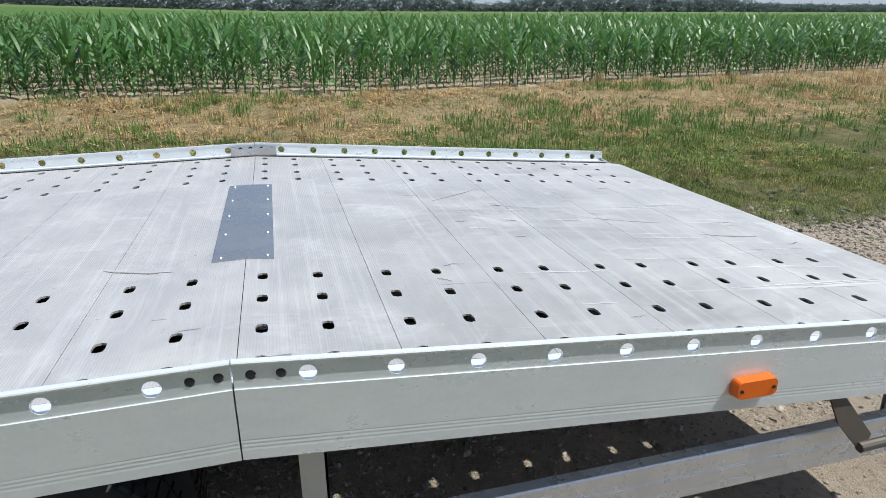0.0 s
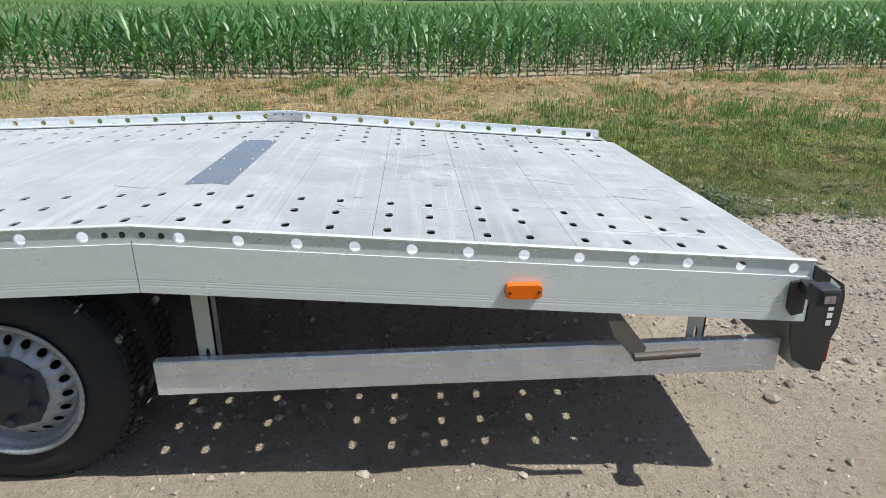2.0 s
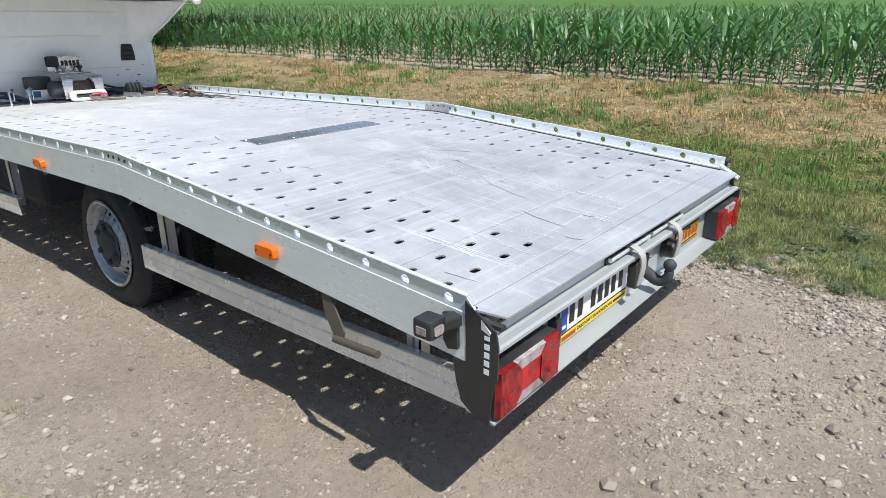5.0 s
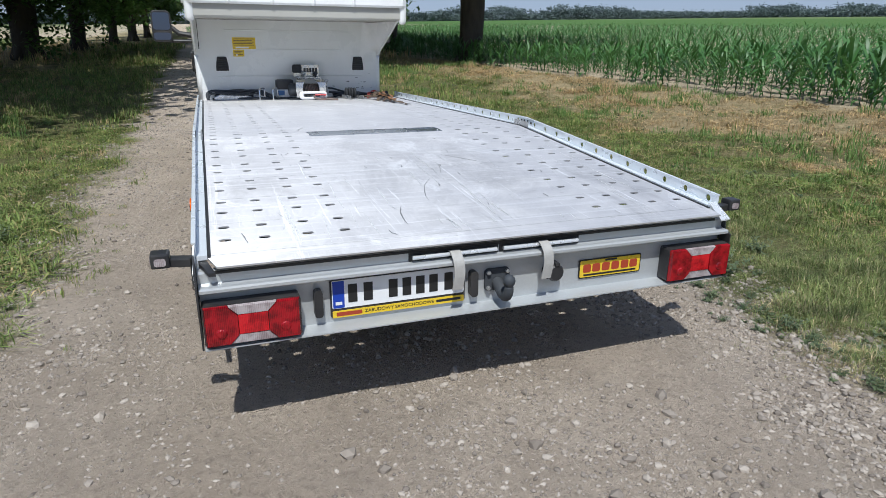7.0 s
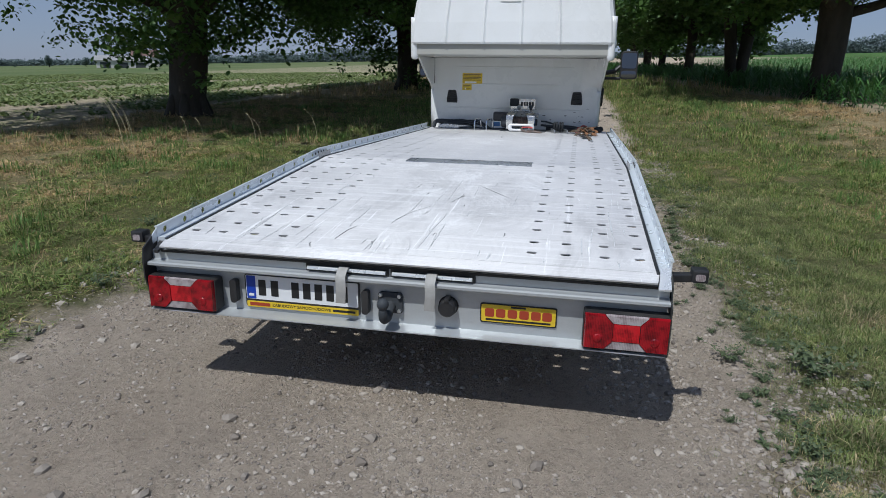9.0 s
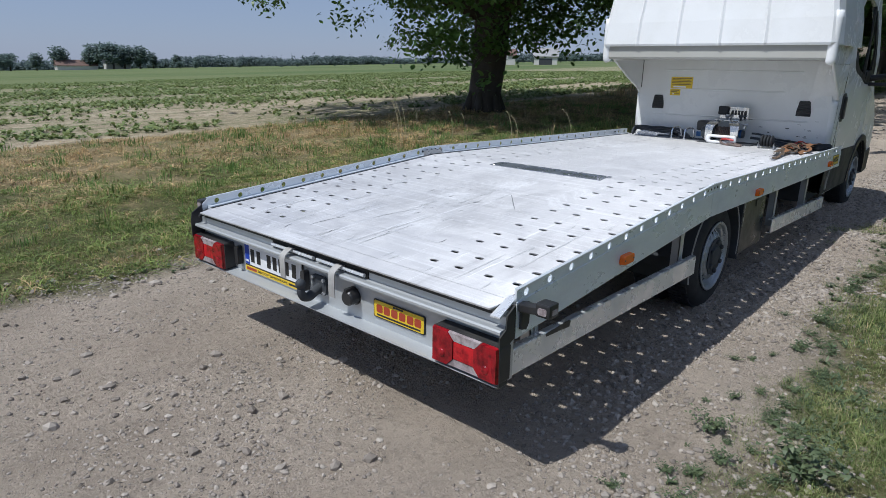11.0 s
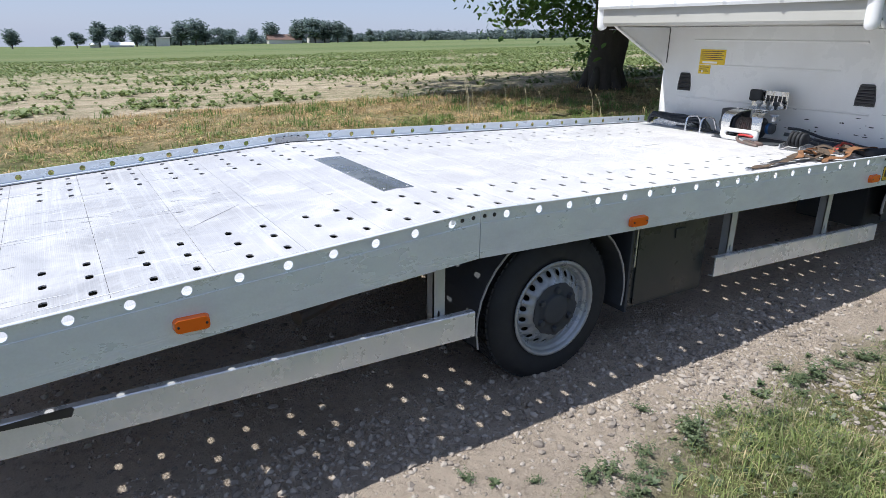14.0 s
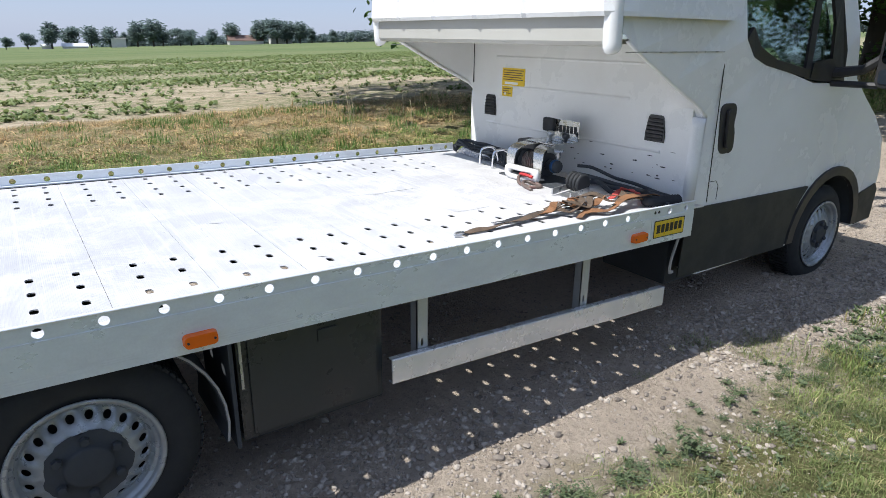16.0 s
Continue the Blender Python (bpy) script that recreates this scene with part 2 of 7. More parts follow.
def lens_material(name, a, b, rough):
    """Moulded plastic lens with fine ribs and brighter and darker facets behind it."""
    m, nt, p = start_mat(name, rough)
    pos = nt.nodes.new("ShaderNodeNewGeometry").outputs["Position"]
    w = nt.nodes.new("ShaderNodeTexWave")
    w.bands_direction = "X"
    w.inputs["Scale"].default_value, w.inputs["Distortion"].default_value = 0.314 / 0.006, 0.0
    nt.links.new(pos, w.inputs["Vector"])
    facet = ramp(nt, noise_node(nt, 26, 3, 0.6), 0.38, 0.62)
    c = mix_nodes(nt, calc(nt, "MULTIPLY", calc(nt, "ADD", calc(nt, "MULTIPLY", w.outputs[1], 0.4), facet), 0.75), a, b)
    nt.links.new(c, p.inputs["Base Color"])
    nt.links.new(bump_node(nt, w.outputs[1], 0.0008, 0.5), p.inputs["Normal"])
    return m


RED = lens_material("red_lens", (0.09, 0.002, 0.005), (0.40, 0.008, 0.016), 0.16)
RED_DEEP = lens_material("deep_red_lens", (0.20, 0.004, 0.008), (0.66, 0.014, 0.022), 0.16)
CLEAR = lens_material("clear_lens", (0.20, 0.155, 0.16), (0.48, 0.43, 0.43), 0.15)
ORANGE = flat("orange_lens", (0.82, 0.145, 0.008), 0.2)
WEB = stained("grey_webbing", (0.40, 0.39, 0.37), (0.28, 0.27, 0.25), 0.9, 0.0, 40.0, 0.5, 300, 0.0008)
CHROME = flat("chrome", (0.8, 0.8, 0.8), 0.12, 1.0)
GLASS = flat("tinted_glass", (0.60, 0.70, 0.68), 0.02, 0.0, 1.0)
MIRROR = flat("mirror_glass", (0.14, 0.16, 0.20), 0.02, 1.0)
BARK = stained("oak_bark", (0.075, 0.062, 0.048), (0.03, 0.026, 0.02), 0.9, 0.0, 3.0, 0.8, 16, 0.03, 0.05, (1, 1, 0.25))
OAK = leaf_material("oak_leaf", (0.065, 0.135, 0.03), (0.13, 0.235, 0.06), None, 0.42, 0.40)
# pale bluish haze of distance is mixed into these two leaf colours
FAR_TREE = leaf_material("hazed_far_foliage", (0.135, 0.185, 0.18), (0.20, 0.255, 0.23), None, 0.9, 0.35, 0.0, 0.05)
FAR_WOOD = leaf_material("hazed_wood_foliage", (0.13, 0.17, 0.17), (0.17, 0.215, 0.205), None, 0.9, 0.3, 0.0, 0.05)
MAIZE = leaf_material("maize_leaf", (0.042, 0.130, 0.026), (0.115, 0.255, 0.075), None, 0.42, 0.30)
GRASS = leaf_material("grass_blade", (0.105, 0.165, 0.042), (0.33, 0.41, 0.135), (0.70, 0.52, 0.30), 0.65, 0.3, 4.5, 0.3)
FINE_GRASS = leaf_material("fine_grass_blade", (0.125, 0.175, 0.058), (0.33, 0.385, 0.155), (0.68, 0.56, 0.36), 0.65, 0.3, 5.0, 0.3)
WEED = leaf_material("weed_leaf", (0.075, 0.11, 0.052), (0.165, 0.205, 0.10), None, 0.55, 0.3)
STONE = stained("road_stone", (0.33, 0.28, 0.23), (0.24, 0.20, 0.16), 0.9, 0.0, 20.0, 0.7, 60, 0.002)
stone_nt = STONE.node_tree
stone_rnd = stone_nt.nodes.new("ShaderNodeNewGeometry").outputs["Random Per Island"]
stone_mix = mix_nodes(stone_nt, stone_rnd, (0.125, 0.104, 0.085), (0.46, 0.405, 0.345))
stone_bsdf = stone_nt.nodes["Principled BSDF"]
stone_old = stone_bsdf.inputs["Base Color"].links[0].from_socket
stone_nt.links.new(mix_nodes(stone_nt, 0.8, stone_old, stone_mix), stone_bsdf.inputs["Base Color"])


# ---- helpers for meshes ----
def part(name, bm, material, parent=None, label="", smooth=False):
    me = bpy.data.meshes.new(name)
    if smooth:
        for f in bm.faces:
            f.smooth = True
    bm.normal_update()
    bm.to_mesh(me)
    bm.free()
    me.materials.append(material)
    ob = new(name, me)
    if parent is not None:
        ob.parent = parent
    if label:
        tagged(ob, label)
    return ob


def share(name, ob, parent, m=None):
    """Another object on the same mesh."""
    o = new(name, ob.data)
    o.parent = parent
    if m is not None:
        o.matrix_basis = m
    return o


def thing(name, label, category, at=(0, 0, 0), group=""):
    e = new(name)
    e.empty_display_size = 0.1
    e.location = at
    return tagged(e, label, category, group)


def box(x0, x1, y0, y1, z0, z1, bevel=0.0, bm=None, m=None):
    b = bmesh.new()
    bmesh.ops.create_cube(b, size=1)
    bmesh.ops.scale(b, vec=(x1 - x0, y1 - y0, z1 - z0), verts=b.verts)
    bmesh.ops.translate(b, vec=((x0 + x1) / 2, (y0 + y1) / 2, (z0 + z1) / 2), verts=b.verts)
    if bevel:
        bmesh.ops.bevel(b, geom=b.edges[:], offset=bevel, segments=2, affect="EDGES", profile=0.6)
    if m is not None:
        b.transform(m)
    return join(bm, b)


def join(bm, b):
    if bm is None:
        return b
    me = bpy.data.meshes.new("tmp")
    b.to_mesh(me)
    b.free()
    bm.from_mesh(me)
    bpy.data.meshes.remove(me)
    return bm


def lathe(rings, axis_m, n=32, bm=None, close=False):
    """Rings of (radius, along), turned about the local z axis of axis_m."""
    b = bmesh.new()
    loops = []
    for r, h in rings:
        loops.append([b.verts.new((r * math.cos(2 * math.pi * k / n), r * math.sin(2 * math.pi * k / n), h)) for k in range(n)])
    for a, c in zip(loops, loops[1:]):
        for k in range(n):
            b.faces.new((a[k], a[(k + 1) % n], c[(k + 1) % n], c[k]))
    if close:
        b.faces.new(loops[0][::-1])
        b.faces.new(loops[-1])
    b.transform(axis_m)
    bmesh.ops.recalc_face_normals(b, faces=b.faces)
    return join(bm, b)


def tube(points, radius, n=8, bm=None, flatten=1.0):
    """A round bar or cable along points; radius may be a list."""
    b = bmesh.new()
    pts = [Vector(p) for p in points]
    rad = [float(q) for q in radius] if isinstance(radius, (list, tuple)) else [radius] * len(pts)
    loops, side = [], None
    for i, p in enumerate(pts):
        t = (pts[min(i + 1, len(pts) - 1)] - pts[max(i - 1, 0)]).normalized()
        if side is None:
            side = t.cross(Vector((0, 0, 1)) if abs(t.z) < 0.9 else Vector((1, 0, 0))).normalized()
        side = (side - t * side.dot(t)).normalized()
        up = side.cross(t)
        loops.append([b.verts.new(p + rad[i] * (math.cos(a) * side + flatten * math.sin(a) * up)) for a in [2 * math.pi * k / n for k in range(n)]])
    for a, c in zip(loops, loops[1:]):
        for k in range(n):
            b.faces.new((a[k], a[(k + 1) % n], c[(k + 1) % n], c[k]))
    b.faces.new(loops[0][::-1])
    b.faces.new(loops[-1])
    bmesh.ops.recalc_face_normals(b, faces=b.faces)
    return join(bm, b)


def smooth_line(points, steps=6):
    """Catmull-Rom through the points."""
    p = [Vector(q) for q in points]
    p = [2 * p[0] - p[1]] + p + [2 * p[-1] - p[-2]]
    out = []
    for a, b, c, d in zip(p, p[1:], p[2:], p[3:]):
        for k in range(steps):
            t = k / steps
            out.append(0.5 * (2 * b + (c - a) * t + (2 * a - 5 * b + 4 * c - d) * t * t + (3 * b - a - 3 * c + d) * t ** 3))
    return out + [p[-2]]


def prism(outline, a, b, place, bm=None, bevel=0.0):
    """A flat outline (u, v) given depth from a to b; place(u, v, d) gives the point."""
    q = bmesh.new()
    lo = [q.verts.new(place(u, v, a)) for u, v in outline]
    hi = [q.verts.new(place(u, v, b)) for u, v in outline]
    q.faces.new(lo[::-1])
    q.faces.new(hi)
    k = len(lo)
    for i in range(k):
        q.faces.new((lo[i], lo[(i + 1) % k], hi[(i + 1) % k], hi[i]))
    bmesh.ops.recalc_face_normals(q, faces=q.faces)
    if bevel:
        bmesh.ops.bevel(q, geom=q.edges[:], offset=bevel, segments=2, affect="EDGES", profile=0.6)
    return join(bm, q)


def rounded(w, h, r, n=4):
    """Outline of a rounded rectangle centred on 0, 0."""
    pts = []
    for cx, cy, a0 in ((w / 2 - r, h / 2 - r, 0), (-w / 2 + r, h / 2 - r, 90), (-w / 2 + r, -h / 2 + r, 180), (w / 2 - r, -h / 2 + r, 270)):
        for k in range(n + 1):
            a = radians(a0 + 90 * k / n)
            pts.append((cx + r * math.cos(a), cy + r * math.sin(a)))
    return pts


def holed(bands, place, power=4, n=12, bm=None):
    """A plate of bands (v0, v1, u0, u1, [(cu, cv, half_u, half_v), ...]) with holes punched through; place(u, v, d), d 0 above, 1 below."""
    b = bm or bmesh.new()

    def quad(u0, v0, u1, v1):
        for d in (0, 1):
            b.faces.new([b.verts.new(place(u, v, d)) for u, v in ((u0, v0), (u1, v0), (u1, v1), (u0, v1))][:: 1 if d == 0 else -1])

    for v0, v1, u0, u1, holes in bands:
        at = u0
        for cu, cv, hu, hv in holes:
            a, c = cu - hu - 0.006, cu + hu + 0.006
            quad(at, v0, a, v1)
            at = c
            angles = sorted([2 * math.pi * k / n for k in range(n)] + [math.atan2(y - cv, x - cu) % (2 * math.pi) for x in (a, c) for y in (v0, v1)])
            inner, outer = [], []
            for t in angles:
                dx, dy = math.cos(t), math.sin(t)
                r = (abs(dx / hu) ** power + abs(dy / hv) ** power) ** (-1 / power)
                inner.append((cu + r * dx, cv + r * dy))
                s = min(((c if dx > 0 else a) - cu) / dx if abs(dx) > 1e-9 else 1e9, ((v1 if dy > 0 else v0) - cv) / dy if abs(dy) > 1e-9 else 1e9)
                outer.append((cu + s * dx, cv + s * dy))
            rings = [[[b.verts.new(place(u, v, d)) for u, v in ring] for ring in (outer, inner)] for d in (0, 1)]
            k = len(angles)
            for i in range(k):
                j = (i + 1) % k
                b.faces.new((rings[0][0][i], rings[0][0][j], rings[0][1][j], rings[0][1][i]))
                b.faces.new((rings[1][0][j], rings[1][0][i], rings[1][1][i], rings[1][1][j]))
                b.faces.new((rings[0][1][i], rings[0][1][j], rings[1][1][j], rings[1][1][i]))
        quad(at, v0, u1, v1)
        for u in (u0, u1):
            b.faces.new([b.verts.new(place(u, v, d)) for v, d in ((v0, 0), (v1, 0), (v1, 1), (v0, 1))])
    v0, v1, u0, u1 = bands[0][0], bands[-1][1], bands[0][2], bands[0][3]
    for v in (v0, v1):
        b.faces.new([b.verts.new(place(u, v, d)) for u, d in ((u0, 0), (u1, 0), (u1, 1), (u0, 1))])
    bmesh.ops.remove_doubles(b, verts=b.verts, dist=1e-5)
    bmesh.ops.recalc_face_normals(b, faces=b.faces)
    return b


def soup(name, verts, faces, material, parent=None, smooth=False):
    """A mesh from numpy arrays of points and equal-sized faces."""
    me = bpy.data.meshes.new(name)
    k = faces.shape[1]
    me.vertices.add(len(verts))
    me.vertices.foreach_set("co", np.ascontiguousarray(verts, dtype=np.float32).ravel())
    me.loops.add(faces.size)
    me.loops.foreach_set("vertex_index", np.ascontiguousarray(faces, dtype=np.int32).ravel())
    me.polygons.add(len(faces))
    me.polygons.foreach_set("loop_start", np.arange(0, faces.size, k, dtype=np.int32))
    me.polygons.foreach_set("use_smooth", np.full(len(faces), smooth))
    me.update(calc_edges=True)
    me.validate()
    me.materials.append(material)
    ob = new(name, me)
    if parent is not None:
        ob.parent = parent
    return ob


def scatter(templates, places, turn, size, tilt=None, pick=None):
    """Copies of (verts, faces) templates at many places, as one pair of arrays."""
    rng = np.random.default_rng(len(places))
    pick = rng.integers(0, len(templates), len(places)) if pick is None else pick
    vs, fs, base = [], [], 0
    for k, (v, f) in enumerate(templates):
        sel = np.nonzero(pick == k)[0]
        if not len(sel):
            continue
        c, s, z = np.cos(turn[sel])[:, None], np.sin(turn[sel])[:, None], size[sel][:, None]
        x, y = v[None, :, 0] * c - v[None, :, 1] * s, v[None, :, 0] * s + v[None, :, 1] * c
        out = np.stack([x * z, y * z, v[None, :, 2] * z + 0 * x], -1)
        if tilt is not None:
            out[..., 0] += out[..., 2] * tilt[sel][:, :1]
            out[..., 1] += out[..., 2] * tilt[sel][:, 1:]
        out += places[sel][:, None, :]
        vs.append(out.reshape(-1, 3))
        fs.append((f[None] + base + (np.arange(len(sel)) * len(v))[:, None, None]).reshape(-1, f.shape[1]))
        base += len(sel) * len(v)
    return np.concatenate(vs), np.concatenate(fs)


# ---- ground ----
def lift(x, y):
    """Height of the open country round the truck: level where it stands, a slight fall beyond."""
    x, y = np.asarray(x, float), np.asarray(y, float)
    d = np.hypot(np.maximum(np.maximum(-2.5 - x, x - 2.0), 0), np.maximum(np.maximum(-4 - y, y - 8), 0))
    w = np.clip(d / 9, 0, 1)
    w = w * w * (3 - 2 * w)
    return w * (np.where(x > 0, 0.029, 0.018) * x + 0.024 * np.maximum(y, 0))


def ground_z(x, y):
    x, y = np.asarray(x, float), np.asarray(y, float)
    near = np.exp(-((np.hypot(x, y - 5) / 30) ** 2))
    verge = 1 / (1 + np.exp(-(np.maximum(x - 1.9, -2.2 - x)) * 5))
    bumps = 0.5 * np.sin(x * 2.3 + 1.1 * np.sin(y * 1.7)) + 0.5 * np.sin(y * 2.9 + 1.3 * np.sin(x * 1.9 + 2))
    small = 0.5 * np.sin(x * 9.1 + 1.7 * np.sin(y * 5.3)) + 0.5 * np.sin(y * 8.7 + 1.5 * np.sin(x * 6.9))
    return lift(x, y) + near * (verge * (0.035 * bumps + 0.012) + 0.009 * small)


def ground_material():
    """One sheet: gravel road, grassy verges, bare soil and crop to the west, maize soil and green fields beyond."""
    m, nt, p = start_mat("ground_surface", 0.95)
    pos = nt.nodes.new("ShaderNodeNewGeometry").outputs["Position"]
    sep = nt.nodes.new("ShaderNodeSeparateXYZ")
    nt.links.new(pos, sep.inputs[0])
    x, y = sep.outputs[0], sep.outputs[1]

    def free(op, a, b):
        r = calc(nt, op, a, b)
        r.node.use_clamp = False
        return r

    wob = free("MULTIPLY", free("SUBTRACT", noise_node(nt, 0.9, 5, 0.65), 0.5), 1.6)
    xw = free("ADD", x, wob)
    wide = free("ADD", x, free("MULTIPLY", free("SUBTRACT", noise_node(nt, 0.12, 4, 0.6), 0.5), 7.0))
    # gravel
    gravel = mix_nodes(nt, ramp(nt, noise_node(nt, 1.3, 6, 0.7), 0.35, 0.65), (0.445, 0.366, 0.289), (0.588, 0.492, 0.396))
    gravel = mix_nodes(nt, calc(nt, "MULTIPLY", ramp(nt, noise_node(nt, 28, 4, 0.7), 0.50, 0.66), 0.55), gravel, (0.26, 0.215, 0.172))
    gravel = mix_nodes(nt, calc(nt, "MULTIPLY", ramp(nt, noise_node(nt, 60, 3, 0.6), 0.58, 0.70), 0.6), gravel, (0.56, 0.48, 0.39))
    rut = ramp(nt, noise_node(nt, 0.7, 7, 0.7, (2.2, 0.35, 1), 0.6), 0.45, 0.62)
    gravel = mix_nodes(nt, calc(nt, "MULTIPLY", rut, 0.35), gravel, (0.37, 0.31, 0.25))
    # verge soil, grass, dry grass
    grass = mix_nodes(nt, ramp(nt, noise_node(nt, 3.0, 6, 0.7), 0.35, 0.65), (0.11, 0.125, 0.046), (0.20, 0.18, 0.082))
    grass = mix_nodes(nt, calc(nt, "MULTIPLY", ramp(nt, noise_node(nt, 25, 4, 0.7), 0.45, 0.65), 0.6), grass, (0.035, 0.036, 0.016))
    straw = mix_nodes(nt, ramp(nt, noise_node(nt, 9, 5, 0.7), 0.35, 0.65), (0.48, 0.38, 0.225), (0.30, 0.235, 0.135))
    dry = dry_mask(nt)
    grass = mix_nodes(nt, calc(nt, "MULTIPLY", dry, 0.85), grass, straw)
    # fields
    soil = mix_nodes(nt, ramp(nt, noise_node(nt, 2.0, 6, 0.7), 0.35, 0.65), (0.54, 0.45, 0.33), (0.36, 0.29, 0.205))
    soil = mix_nodes(nt, calc(nt, "MULTIPLY", ramp(nt, noise_node(nt, 7.0, 6, 0.8, (1, 0.6, 1)), 0.50, 0.62), 0.6), soil, (0.17, 0.14, 0.085))
    soil = mix_nodes(nt, calc(nt, "MULTIPLY", ramp(nt, noise_node(nt, 11.0, 5, 0.8, (1, 0.5, 1)), 0.54, 0.62), 0.6), soil, (0.62, 0.53, 0.38))
    green = mix_nodes(nt, ramp(nt, noise_node(nt, 1.6, 6, 0.75), 0.35, 0.65), (0.075, 0.115, 0.036), (0.17, 0.195, 0.072))
    cover = calc(nt, "ADD", calc(nt, "MULTIPLY", ramp(nt, free("MULTIPLY", wide, -1.0), 17.0, 44.0), 0.85), ramp(nt, calc(nt, "ADD", calc(nt, "MULTIPLY", noise_node(nt, 0.8, 9, 0.8, (1, 0.22, 1)), 0.5), calc(nt, "MULTIPLY", noise_node(nt, 0.55, 5, 0.7, (1, 0.035, 1)), 0.5)), 0.47, 0.57))
    fleck = ramp(nt, noise_node(nt, 5.0, 9, 0.8), 0.46, 0.56)
    crop = mix_nodes(nt, calc(nt, "MULTIPLY", calc(nt, "MULTIPLY", cover, calc(nt, "ADD", fleck, 0.25)), 0.95), soil, green)
    far = mix_nodes(nt, ramp(nt, noise_node(nt, 0.03, 5, 0.6, (1, 0.3, 1)), 0.4, 0.6), (0.10, 0.14, 0.05), (0.15, 0.175, 0.075))
    west = mix_nodes(nt, ramp(nt, free("MULTIPLY", wide, -1.0), 55.0, 62.0), crop, far)
    east = mix_nodes(nt, ramp(nt, wide, 50.0, 75.0), soil, (0.075, 0.145, 0.035))
    east = mix_nodes(nt, ramp(nt, wide, 230.0, 250.0), east, (0.12, 0.17, 0.06))
    c = mix_nodes(nt, ramp(nt, xw, 1.58, 1.98), gravel, grass)
    c = mix_nodes(nt, ramp(nt, free("MULTIPLY", xw, -1.0), 2.0, 2.35), c, grass)
    edge_w = free("ADD", free("MULTIPLY", xw, -1.0), 0.0)
    c = mix_nodes(nt, ramp(nt, edge_w, 11.6, 12.2), c, west)
    edge_e = free("ADD", xw, free("MULTIPLY", y, 0.12))
    c = mix_nodes(nt, ramp(nt, edge_e, 9.6, 10.2), c, east)
    nt.links.new(c, p.inputs["Base Color"])
    p.inputs["Specular IOR Level"].default_value = 0.2
    n1 = bump_node(nt, noise_node(nt, 13, 8, 0.8), 0.06, 0.8)
    nt.links.new(bump_node(nt, noise_node(nt, 80, 4, 0.75), 0.014, 0.9, n1), p.inputs["Normal"])
    return m


def axis_steps(lo, hi, fine_lo, fine_hi, step, grow=1.12):
    a = list(np.arange(fine_lo, fine_hi + 1e-6, step))
    s = step
    while a[-1] < hi:
        s *= grow
        a.append(a[-1] + s)
    s = step
    while a[0] > lo:
        s *= grow
        a.insert(0, a[0] - s)
    return np.array(a)


gx, gy = axis_steps(-900, 900, -6, 6, 0.09), axis_steps(-700, 1100, -5, 11, 0.11)
GX, GY = np.meshgrid(gx, gy)
gverts = np.stack([GX.ravel(), GY.ravel(), ground_z(GX, GY).ravel()], -1)
ia = (np.arange(len(gy) - 1)[:, None] * len(gx) + np.arange(len(gx) - 1)).ravel()
gfaces = np.stack([ia, ia + 1, ia + 1 + len(gx), ia + len(gx)], -1)
ground = tagged(soup("ground", gverts, gfaces, ground_material(), None, True), "gravel farm track with grassy verges between open fields", "ground", kind="structure")


# ---- tow truck ----
truck = thing("flatbed_truck", "white flatbed car transporter with bent aluminium deck and low side rails", "truck", (0, 2.6, 0))
truck_inv = Matrix.Translation((0, -2.6, 0))


def tpart(name, bm, material, parent=None, label="", smooth=False):
    """A part of the truck, given in world coordinates."""
    bm.transform(truck_inv)
    return part(name, bm, material, parent or truck, label, smooth)


REAR_Y, BEND_Y, FRONT_Y = 0.0, 1.872, 5.25


def rail_top(y):
    return 0.757 + 0.0749 * y if y < BEND_Y else 0.897 - 0.0189 * (y - BEND_Y)


def deck_z(y):
    return rail_top(y) - 0.057


# deck planks with slots
ROWS_X = (-0.995, -0.857, -0.70, -0.56, 0.56, 0.70, 0.857, 0.995)


def plank_mesh(width, slots_y, slope):
    """A transverse plank with rows of rounded slots; local y along the truck."""
    gap = 0.0007
    bands, cut = [], [gap] + [(a + b) / 2 for a, b in zip(slots_y, slots_y[1:])] + [width - gap]
    for v0, v1, cy in zip(cut, cut[1:], slots_y):
        bands.append((v0, v1, -1.056, 1.056, [(x, cy, 0.0215, 0.0125) for x in ROWS_X]))
    if not slots_y:
        bands = [(gap, width - gap, -1.056, 1.056, [])]
    return holed(bands, lambda u, v, d: (u, v, slope * v - 0.005 * d), 3.5, 12)


deck = tpart("deck", box(-1.05, 1.05, 1.76, 1.80, deck_z(1.78) - 0.11, deck_z(1.78) - 0.033), CHASSIS, None, "aluminium plank deck on a dark steel subframe")
for s in (-0.42, 0.42):
    for y0, y1 in ((0.05, BEND_Y), (BEND_Y, 5.2)):
        deck_frame = bmesh.new()
        prism([(y0, deck_z(y0 + 1e-4) - 0.03), (y1, deck_z(y1 - 1e-4) - 0.03), (y1, deck_z(y1 - 1e-4) - 0.15), (y0, deck_z(y0 + 1e-4) - 0.15)], s - 0.03, s + 0.03, lambda u, v, d: (d, u, v), deck_frame)
        tpart("long_beam", deck_frame, CHASSIS, deck)
for y in (0.55, 1.1, 2.6, 3.4, 4.2, 5.0):
    tpart("cross_member", box(-1.05, 1.05, y - 0.02, y + 0.02, deck_z(y) - 0.11, deck_z(y) - 0.031), CHASSIS, deck)

# rear planks: 0.03 to the bend, 0.31 apart
rear_w = 0.309
rear_mesh = plank_mesh(rear_w, [0.132, 0.266], 0.0749)
y0 = 0.018
first = None
k = 0
